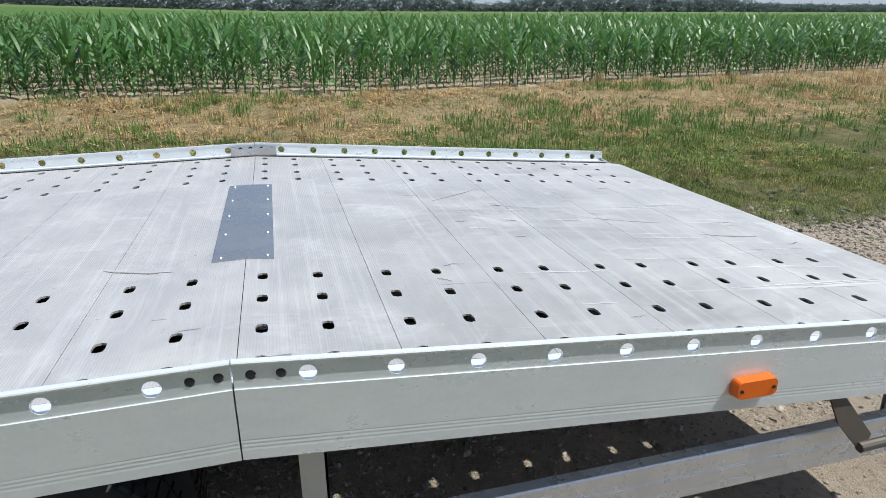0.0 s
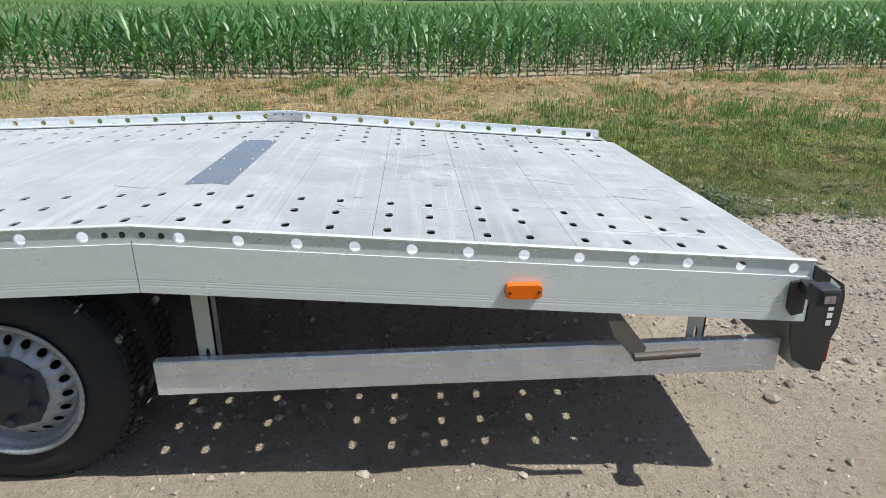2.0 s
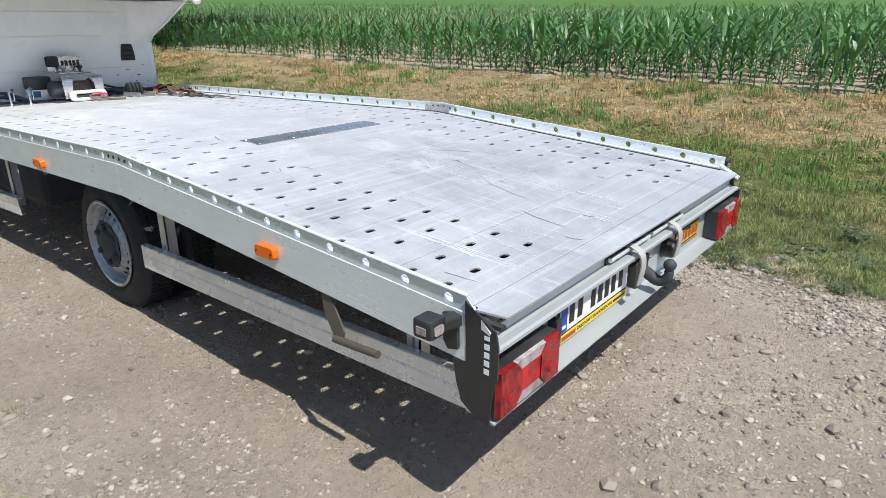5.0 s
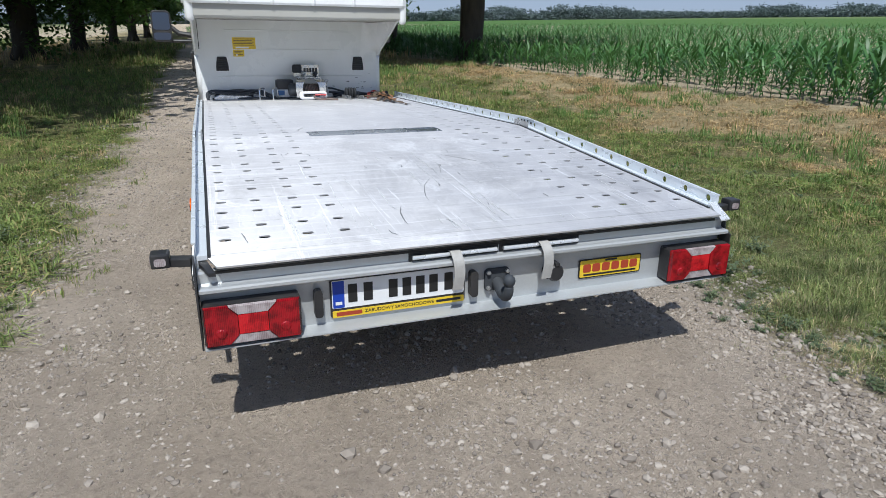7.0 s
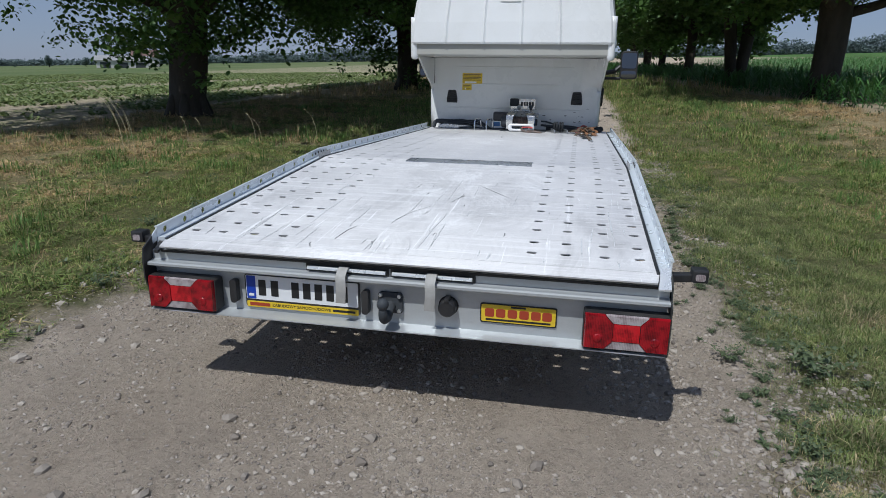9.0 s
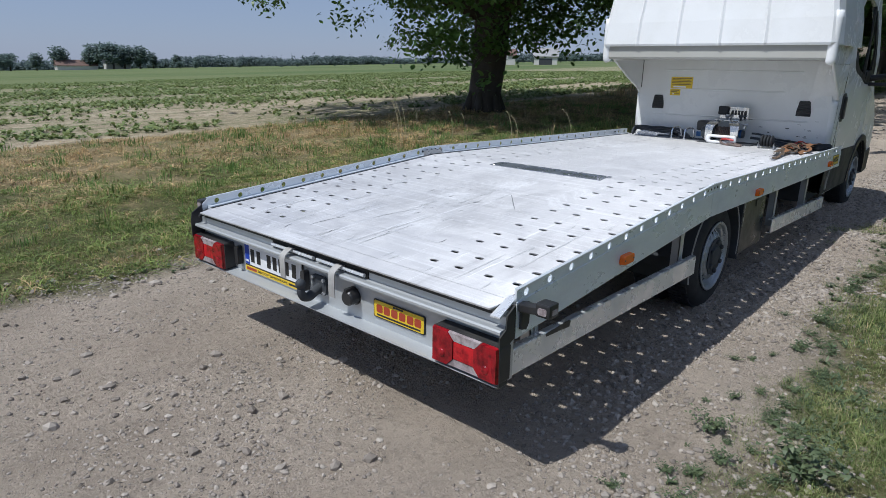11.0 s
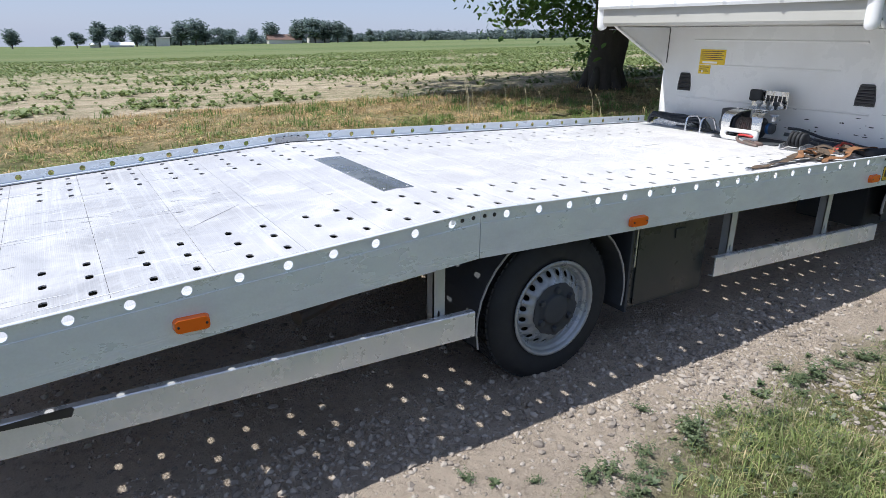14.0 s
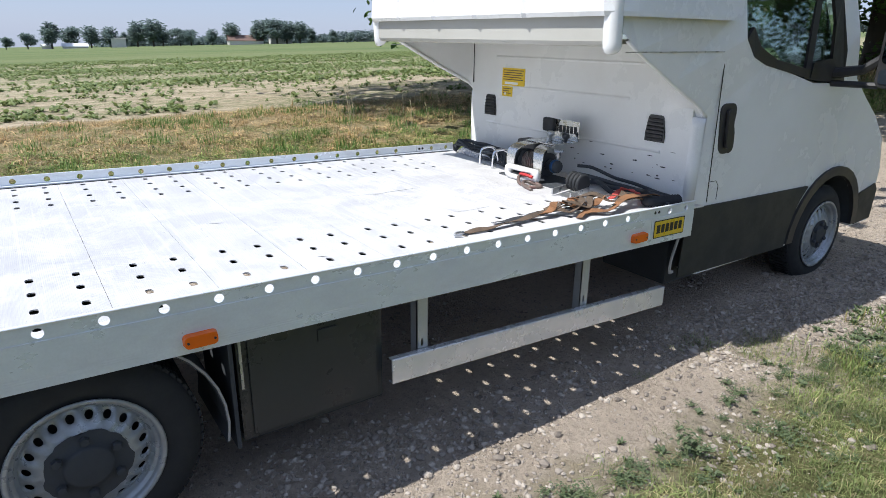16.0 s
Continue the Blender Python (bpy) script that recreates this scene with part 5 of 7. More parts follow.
for s in (-1, 1):
    def outer(y, z, o, s=s):
        return (cab_x(s, z) + s * o, y, z)

    arch_in = [(7.085 + 0.425 * math.cos(radians(a)), 0.315 + 0.425 * math.sin(radians(a))) for a in range(180, -1, -12)]
    arch_out = [(7.085 + 0.50 * math.cos(radians(a)), 0.315 + 0.49 * math.sin(radians(a))) for a in range(0, 181, 12)]
    tpart("wheel_arch_trim", prism([(y, max(z, 0.30)) for y, z in arch_in + arch_out], -0.01, 0.018, outer), BLACK, cab, "black plastic wheel arch trim")
    tpart("lower_cladding", prism([(5.40, 0.735), (5.40, 0.32), (6.57, 0.30), (6.575, 0.40), (6.60, 0.50), (6.66, 0.62), (6.73, 0.70), (6.72, 0.708)], 0.002, 0.010, outer), CLAD, cab, "dusty dark grey lower body panel")
    tpart("front_bumper_side", prism([(7.585, 0.302), (7.58, 0.45), (7.55, 0.55), (7.79, 0.60), (7.838, 0.55), (7.838, 0.32)], 0.002, 0.012, outer), CLAD, cab)
    tpart("door_shut_line", prism([(5.572, 0.75), (5.578, 0.75), (5.50, 1.50), (5.475, 1.95), (5.469, 1.95), (5.494, 1.50)], -0.001, 0.0015, outer), INK, cab)
    tpart("body_crease", prism([(4.70, 1.572), (5.47, 1.572), (5.47, 1.577), (4.70, 1.577)], -0.001, 0.0015, outer), STEEL, cab)
    handle = tpart("door_handle", prism([(5.645 + u - 0.15 * v, 1.165 + v) for u, v in rounded(0.15, 0.28, 0.045)], 0.0, 0.010, outer), BLACK, cab, "black plastic door handle")
    tpart("grip", prism([(5.645 + u - 0.15 * v, 1.165 + v) for u, v in rounded(0.06, 0.22, 0.025)], 0.012, 0.032, outer, None, 0.004), BLACK, handle)
    tpart("fuel_flap_line", tube([outer(5.56, 0.87, 0.001), outer(5.63, 0.87, 0.001), outer(5.66, 0.84, 0.001), outer(5.665, 0.755, 0.001)], 0.002, 6), INK, cab)
    cy, cz = 6.25, 1.78
    pane = tpart("side_window", prism([(cy + (y - cy) * 0.995, cz + (z - cz) * 0.99) for y, z in WINDOW], -0.022, -0.017, outer), GLASS, cab, "tinted door window glass")
    pane.visible_shadow = False
    tpart("window_post", prism([(6.36, 1.42), (6.43, 1.41), (6.40, 2.15), (6.34, 2.16)], -0.016, 0.002, outer), BLACK, cab)
    tpart("window_seal", prism([(6.43, 1.41), (6.88, 1.375), (6.80, 1.58), (6.62, 1.90), (6.44, 2.12), (6.44, 2.02), (6.58, 1.74), (6.64, 1.53), (6.43, 1.51)], -0.016, 0.003, outer), BLACK, cab)
    tpart("window_seal", prism([(5.65, 1.64), (5.76, 1.545), (5.90, 1.50), (6.20, 1.45), (6.40, 1.42), (6.40, 1.47), (6.0, 1.53), (5.80, 1.60), (5.70, 1.70)], -0.016, 0.003, outer), BLACK, cab)
    liner = bmesh.new()
    arc_l = [(7.085 + 0.428 * math.cos(radians(a)), 0.315 + 0.428 * math.sin(radians(a))) for a in range(0, 181, 10)]
    lo = [[liner.verts.new((cab_x(s, 0.6) - s * o, y, z)) for y, z in arc_l] for o in (0.012, 0.42)]
    for i in range(len(arc_l) - 1):
        liner.faces.new((lo[0][i], lo[0][i + 1], lo[1][i + 1], lo[1][i]))
    tpart("arch_liner", liner, CHASSIS, cab)
    # wing mirror on a stout arm
    arm = tpart("mirror_arm", tube([outer(6.72, 1.44, -0.02), outer(6.72, 1.47, 0.16), outer(6.74, 1.56, 0.27)], [0.035, 0.03, 0.03], 8), BLACK, None, "black wing mirror with two glasses")
    tpart("mirror_arm_lower", tube([outer(6.72, 1.38, -0.02), outer(6.74, 1.38, 0.26)], 0.02, 8), BLACK, arm)
    cxm = cab_x(s, 1.5) + s * 0.35
    tpart("mirror_housing", prism([(u, v) for u, v in rounded(0.23, 0.37, 0.05)], 0, 1, lambda u, v, d: (cxm + u * (1 - 0.25 * d), 6.70 + 0.11 * d, 1.55 + v * (1 - 0.2 * d)), None, 0.01), BLACK, arm)
    tpart("mirror_glass", prism(rounded(0.19, 0.20, 0.03), 0, 1, lambda u, v, d: (cxm + u, 6.698 - 0.003 * d, 1.61 + v)), MIRROR, arm)
    tpart("mirror_glass", prism(rounded(0.19, 0.085, 0.025), 0, 1, lambda u, v, d: (cxm + u, 6.698 - 0.003 * d, 1.435 + v)), MIRROR, arm)
    # inner trim and seat
    tpart("door_trim", prism([(5.50, 0.60), (5.50, 1.45), (5.75, 1.50), (6.20, 1.42), (6.95, 1.36), (7.0, 0.60)], -0.06, -0.045, outer), CLAD, cab)
    seat = tpart("seat_cushion", box(CX + s * 0.48 - 0.26, CX + s * 0.48 + 0.26, 5.85, 6.40, 0.80, 0.98, 0.05), CLAD, cab, "dark grey fabric seat")
    q = box(-0.25, 0.25, -0.06, 0.06, 0, 0.62, 0.05)
    q.transform(Matrix.Translation((CX + s * 0.48, 5.84, 0.96)) @ Matrix.Rotation(0.18, 4, "X"))
    tpart("seat_back", q, CLAD, seat)
    q = box(-0.12, 0.12, -0.04, 0.04, 0.64, 0.84, 0.03)
    q.transform(Matrix.Translation((CX + s * 0.48, 5.84, 0.96)) @ Matrix.Rotation(0.18, 4, "X"))
    tpart("headrest", q, CLAD, seat)
    tpart("decal", prism([(5.36, 1.90), (5.44, 1.83), (5.34, 1.885), (5.22, 1.99)], 0.0005, 0.0015, outer), INK, cab)
tpart("cab_floor", box(CX - 0.98, CX + 0.98, 5.46, 7.2, 0.58, 0.62), CLAD, cab)
tpart("dashboard", box(CX - 0.96, CX + 0.96, 6.75, 7.20, 0.95, 1.34, 0.06), CLAD, cab)
tpart("rear_trim", box(CX - 0.97, CX + 0.97, 5.46, 5.48, 0.62, 1.62), CLAD, cab)
tpart("engine_bay", box(CX - 0.50, CX + 0.50, 6.6, 7.8, 0.35, 0.95), CHASSIS, cab)
for s in (-1, 1):
    tpart("underbody_box", box(CX + s * 0.62 - 0.25, CX + s * 0.62 + 0.25, 5.50, 6.50, 0.20, 0.60, 0.02), CHASSIS, cab)
    tpart("inner_arch", box(CX + s * 0.62 - 0.05, CX + s * 0.62 + 0.05, 6.55, 7.6, 0.35, 0.85), CHASSIS, cab)

# sign at the rail's front end, each side
for s in (-1, 1):
    sg = tpart("rail_sign", prism(rounded(0.245, 0.092, 0.006), 0, 1, lambda u, v, d, s=s: (s * (1.1025 + 0.001 * d), 5.05 + u, 0.722 - 0.0189 * u + v)), INK, None, "yellow sticker on the rail with dark bars")
    tpart("yellow_field", prism(rounded(0.235, 0.082, 0.005), 0, 1, lambda u, v, d, s=s: (s * (1.1035 + 0.0008 * d), 5.05 + u, 0.722 - 0.0189 * u + v)), YELLOW, sg)
    for k in range(6):
        y = 5.05 - 0.088 + 0.035 * k
        tpart("dark_bar", box(*sorted((s * 1.1043, s * 1.1050)), y - 0.013, y + 0.013, 0.702, 0.746), INK, sg)
for s in (-1, 1):
    tpart("front_guard_loop", tube(smooth_line([(s * 1.03, 5.27, 0.66), (s * 1.035, 5.24, 0.60), (s * 1.03, 5.215, 0.50), (s * 1.03, 5.21, 0.42), (s * 1.02, 5.25, 0.41)], 5), 0.008, 6), WEB)

# ---- vegetation ----
nrng = np.random.default_rng(11)


def strip_leaf(n, length, width, rise, droop, phase):
    """A tapering leaf: points and triangles; starts at the origin, goes out along x, arches over."""
    t = np.linspace(0, 1, n + 1)
    x = length * (t * 0.95 - 0.25 * droop * t ** 3)
    z = length * (rise * t - droop * t ** 2.2)
    w = width * np.sin(np.pi * np.clip(t * 0.86 + 0.14, 0, 1)) ** 0.8
    w[-1] = 0.002
    tw = phase * t
    v = np.concatenate([np.stack([x, w * np.cos(tw), z + w * np.sin(tw)], -1), np.stack([x, -w * np.cos(tw), z - w * np.sin(tw)], -1)])
    f = []
    for i in range(n):
        a, b, c, d = i, i + 1, n + 2 + i, n + 1 + i
        f += [(a, b, c), (a, c, d)]
    return v, np.array(f)


def gather(pieces):
    vs, fs, base = [], [], 0
    for v, f in pieces:
        vs.append(v)
        fs.append(f + base)
        base += len(v)
    return np.concatenate(vs), np.concatenate(fs)


def turned(v, yaw, at=(0, 0, 0)):
    c, s = math.cos(yaw), math.sin(yaw)
    return np.stack([v[:, 0] * c - v[:, 1] * s, v[:, 0] * s + v[:, 1] * c, v[:, 2]], -1) + np.array(at)


def maize_template(seed, leaves=11, seg=6):
    r = random.Random(seed)
    h = r.uniform(0.80, 0.97)
    a = np.array([[math.cos(k * 2.094), math.sin(k * 2.094)] for k in range(3)])
    v = np.concatenate([np.c_[a * 0.014, np.zeros(3)], np.c_[a * 0.008, np.full(3, h)]])
    f = np.array([(0, 1, 4), (0, 4, 3), (1, 2, 5), (1, 5, 4), (2, 0, 3), (2, 3, 5)])
    pieces = [(v, f)]
    plane = r.uniform(0, 6.28)
    for k in range(leaves):
        t = 0.10 + 0.90 * k / (leaves - 1)
        yaw = plane + math.pi * k + r.uniform(-0.5, 0.5)
        ln = 0.70 * (0.42 + 0.48 * math.sin(math.pi * min(1, t * 0.75 + 0.1))) * r.uniform(0.8, 1.15)
        rise = 0.75 + 0.75 * t + r.uniform(-0.15, 0.2)
        droop = (1.15 - 0.45 * t) * r.uniform(0.7, 1.2)
        lv, lf = strip_leaf(seg, ln, 0.034 * r.uniform(0.8, 1.2), rise, droop, r.uniform(-0.9, 0.9))
        pieces.append((turned(lv, yaw, (0, 0, h * t)), lf))
    return gather(pieces)


# maize field: near rows full, farther rows lighter
def maize_block(rows, step, templates, y_lo, y_hi, jitter=0.05):
    xs, ys = [], []
    for r in rows:
        y = np.arange(y_lo, y_hi, step)
        y = y + nrng.uniform(-0.06, 0.06, len(y))
        keep = nrng.random(len(y)) > 0.06
        y = y[keep]
        xs.append(10.15 - 0.12 * y + 0.75 * r + nrng.uniform(-jitter, jitter, len(y)))
        ys.append(y)
    x, y = np.concatenate(xs), np.concatenate(ys)
    places = np.stack([x, y, ground_z(x, y) - 0.01], -1)
    size = nrng.uniform(0.70, 0.96, len(x)) * np.where(nrng.random(len(x)) < 0.08, 0.75, 1.0) * np.interp(y, [5, 13], [1.0, 0.74])
    return scatter(templates, places, nrng.uniform(0, 6.28, len(x)), size, nrng.uniform(-0.08, 0.08, (len(x), 2)))


full = [maize_template(k, 11, 6) for k in range(9)]
light = [maize_template(20 + k, 7, 3) for k in range(6)]
v1, f1 = maize_block(range(0, 5), 0.20, full, -34, 34)
v2, f2 = maize_block(range(5, 28), 0.38, light, -45, 60)
v3, f3 = maize_block(range(30, 60), 1.1, [(v * np.array([1.7, 1.7, 1.0]), f) for v, f in light], -60, 110)
v4, f4 = maize_block(range(0, 8), 0.3, light, 36, 110)
mv, mf = gather([(v1, f1), (v2, f2), (v3, f3), (v4, f4)])
tagged(soup("maize_field", mv, mf, MAIZE), "dense rows of knee to chest high green maize", "maize", kind="stuff")


def grass_template(seed, blades, height, spread, width=0.0035, flat=0.0):
    """A tuft of bent blades; flat lays them down."""
    r = random.Random(seed)
    vs, fs = [], []
    for k in range(blades):
        a, lean, h = r.uniform(0, 6.28), r.uniform(0.05, 1.0) ** 1.2, height * r.uniform(0.45, 1.15)
        bx, by = r.uniform(-spread, spread), r.uniform(-spread, spread)
        dx, dy = math.cos(a), math.sin(a)
        w = width * r.uniform(0.7, 1.3)
        lie = min(1.0, lean * 0.8 + flat)
        mid, tip = h * 0.5, h
        m = (bx + dx * mid * lie * 0.6, by + dy * mid * lie * 0.6, mid * (1.15 - 0.95 * lie) + 0.006)
        t = (bx + dx * tip * lie, by + dy * tip * lie, tip * (1.0 - 0.93 * lie) * 0.95 + 0.006)
        n = len(vs)
        vs += [(bx, by, -0.01), (m[0] - dy * w, m[1] + dx * w, m[2]), (m[0] + dy * w, m[1] - dx * w, m[2]), t]
        fs += [(n, n + 2, n + 1), (n + 1, n + 2, n + 3)]
    return np.array(vs), np.array(fs)


NOISE = np.random.default_rng(5).random((64, 64))


def field_noise(x, y, s=1.0):
    """Smooth random patches from 0 to 1."""
    total, amp = 0.0, 0.0
    for k in range(3):
        f, w = 0.55 * s * 2.1 ** k, 0.55 ** k
        u, v = x * f + 17.3 * k, y * f + 5.7 * k
        i, j = np.floor(u).astype(int), np.floor(v).astype(int)
        a, b = u - i, v - j
        a, b = a * a * (3 - 2 * a), b * b * (3 - 2 * b)
        g = lambda p, q: NOISE[p % 64, q % 64]
        total = total + w * ((g(i, j) * (1 - a) + g(i + 1, j) * a) * (1 - b) + (g(i, j + 1) * (1 - a) + g(i + 1, j + 1) * a) * b)
        amp += w
    return np.clip((total / amp - 0.5) * 1.7 + 0.5, 0, 1)


def sow(n, x0, x1, y0, y1, keep):
    x, y = nrng.uniform(x0, x1, n), nrng.uniform(y0, y1, n)
    k = nrng.random(n) < keep(x, y)
    return x[k], y[k]


def edge_keep(x, y):
    """How thick the grass stands: none on the track, thin at its ragged edges, and in clumps beyond."""
    out = np.maximum(x - 1.62, -2.05 - x) + 0.5 * (field_noise(x, y, 2.6) - 0.5)
    near = np.clip(out / 0.3, 0, 1)
    maize = (x + 0.12 * y) < 9.9
    return near * (0.3 + 0.7 * field_noise(x, y, 1.9)) * maize * (x > -11.8)


def mat_keep(x, y):
    return edge_keep(x, y) ** 0.5 * np.clip(0.45 + 0.6 * field_noise(x, y, 1.1) + 0.1 * (np.abs(x) > 5), 0, 1)


short = [grass_template(k, 14, 0.10, 0.06, 0.0040) for k in range(8)]
fine = [grass_template(70 + k, 28, 0.075, 0.065, 0.0012, 0.2) for k in range(8)]
fine_mat = [grass_template(80 + k, 18, 0.13, 0.09, 0.0011, 0.7) for k in range(6)]
mat = [grass_template(20 + k, 10, 0.20, 0.10, 0.0038, 0.70) for k in range(8)]
mid = [grass_template(40 + k, 18, 0.20, 0.06, 0.0046) for k in range(6)]
near = [grass_template(100 + k, 20, 0.15, 0.08, 0.0028, 0.15) for k in range(8)]
broad = [grass_template(110 + k, 9, 0.17, 0.09, 0.0068, 0.2) for k in range(8)]
broad_mat = [grass_template(120 + k, 9, 0.22, 0.12, 0.0060, 0.82) for k in range(8)]
stems = [grass_template(60 + k, 5, 0.42, 0.05, 0.0022) for k in range(6)]
parts_v, fine_v = [], []
for n, box4, temps, s0, s1, keep in (
    (6500, (1.5, 3.5, -1.5, 6), fine, 0.5, 1.1, edge_keep),
    (9500, (1.7, 3.7, -2.2, 6.5), near, 0.28, 0.68, edge_keep),
    (5000, (1.6, 3.7, -1.5, 6), fine_mat, 0.6, 1.1, mat_keep),
    (19000, (2.9, 5.5, -4.5, 9), short, 0.35, 0.85, edge_keep),
    (4000, (1.5, 3.3, -4.5, -1.2), short, 0.35, 0.7, edge_keep),
    (3500, (1.5, 3.3, 5.6, 10), short, 0.4, 0.9, edge_keep),
    (15000, (-5.5, -1.7, -3, 9), short, 0.30, 0.75, edge_keep),
    (6000, (3.4, 5.5, -4.5, 9), mat, 0.6, 1.2, mat_keep),
    (7000, (-5.5, -2.0, -3, 9), mat, 0.6, 1.2, mat_keep),
    (11000, (5.0, 11.5, -9, 22), broad_mat, 0.8, 1.4, mat_keep),
    (12000, (-12, -5.0, -4, 22), broad_mat, 0.8, 1.4, mat_keep),
    (9000, (5.0, 11.5, -9, 22), broad, 0.4, 0.9, edge_keep),
    (9000, (-12, -5.0, -4, 22), broad, 0.4, 0.9, edge_keep),
    (2200, (4.0, 11.5, -9, 22), mid, 0.6, 1.3, lambda x, y: edge_keep(x, y) * (field_noise(x, y, 1.4) > 0.55)),
    (5000, (-12, -2.8, -4, 22), mid, 0.4, 0.95, lambda x, y: edge_keep(x, y) * (field_noise(x, y, 1.4) > 0.55)),
    (7000, (1.55, 2.3, -4.5, 9), fine, 0.5, 1.1, lambda x, y: np.clip((field_noise(x, y, 2.4) - 0.30) * 2.5, 0.1, 1) * np.clip((x - 1.5) * 3, 0, 1)),
    (3500, (1.15, 2.4, -4.5, 11), fine, 0.4, 0.9, lambda x, y: np.clip((field_noise(x, y, 3.0) - 0.55) * 3, 0, 1)),
    (1600, (-2.9, -1.7, -4.5, 11), short, 0.3, 0.7, lambda x, y: np.clip((field_noise(x, y, 3.0) - 0.55) * 3, 0, 1)),
    (7000, (1.6, 5.5, 9, 30), short, 0.9, 1.7, edge_keep),
    (4500, (-5.5, -2.0, 9, 30), short, 0.9, 1.7, edge_keep),
    (6000, (3, 14, -26, -8), mat, 1.0, 1.8, mat_keep),
    (3500, (3, 14, -26, -8), mid, 0.6, 1.1, edge_keep),
    (420, (-10, -2.9, -3, 14), stems, 0.6, 1.2, edge_keep),
    (200, (3.6, 9.5, -5, 14), stems, 0.5, 1.0, edge_keep),
    (4200, (-12, 11.5, 22, 48), mid, 1.2, 2.2, edge_keep),
):
    x, y = sow(n, *box4, keep)
    z = ground_z(x, y) - 0.004
    grown = 0.35 + 1.25 * field_noise(x + 40, y - 13, 4.5)
    (fine_v if any(temps is k for k in (fine, fine_mat, near)) else parts_v).append(scatter(temps, np.stack([x, y, z], -1), nrng.uniform(0, 6.28, len(x)), nrng.uniform(s0, s1, len(x)) * grown))
fv, ff = gather(fine_v)
tagged(soup("fine_grass", fv, ff, FINE_GRASS), "short fine yellowing grass along the track", "grass", kind="stuff")
gv, gf = gather(parts_v)
tagged(soup("grass", gv, gf, GRASS), "sun-dried mixed grass, green and straw coloured", "grass", kind="stuff")


# ---- trees ----
def oak_leaf_cluster(seed, n, size, reach, plain=False):
    """A spray of small lobed leaves round a twig end; plain: four-cornered leaves for distance."""
    r = random.Random(seed)
    vs, fs = [], []
    for k in range(n):
        c = Vector((r.gauss(0, reach), r.gauss(0, reach), r.gauss(0, reach * 0.7)))
        q = Euler((r.uniform(-1.0, 1.0), r.uniform(-1.0, 1.0), r.uniform(0, 6.28))).to_matrix()
        s = size * r.uniform(0.7, 1.3)
        b = len(vs)
        if plain:
            vs += [c + q @ Vector(p) * s for p in ((0, 0, 0), (0.5, 0.34, 0.05), (1.1, 0, -0.05), (0.5, -0.34, 0.03))]
            fs += [(b, b + 1, b + 3), (b + 1, b + 2, b + 3)]
            continue
        for p in ((0, 0, 0), (0.45, 0.32, 0.04), (0.8, 0.26, 0.03), (1.1, 0, -0.05), (0.75, -0.30, 0.03), (0.35, -0.28, 0.04)):
            vs.append(c + q @ Vector(p) * s)
        fs += [(b, b + 1, b + 5), (b + 1, b + 4, b + 5), (b + 1, b + 2, b + 4), (b + 2, b + 3, b + 4)]
    return np.array([list(v) for v in vs]), np.array(fs)


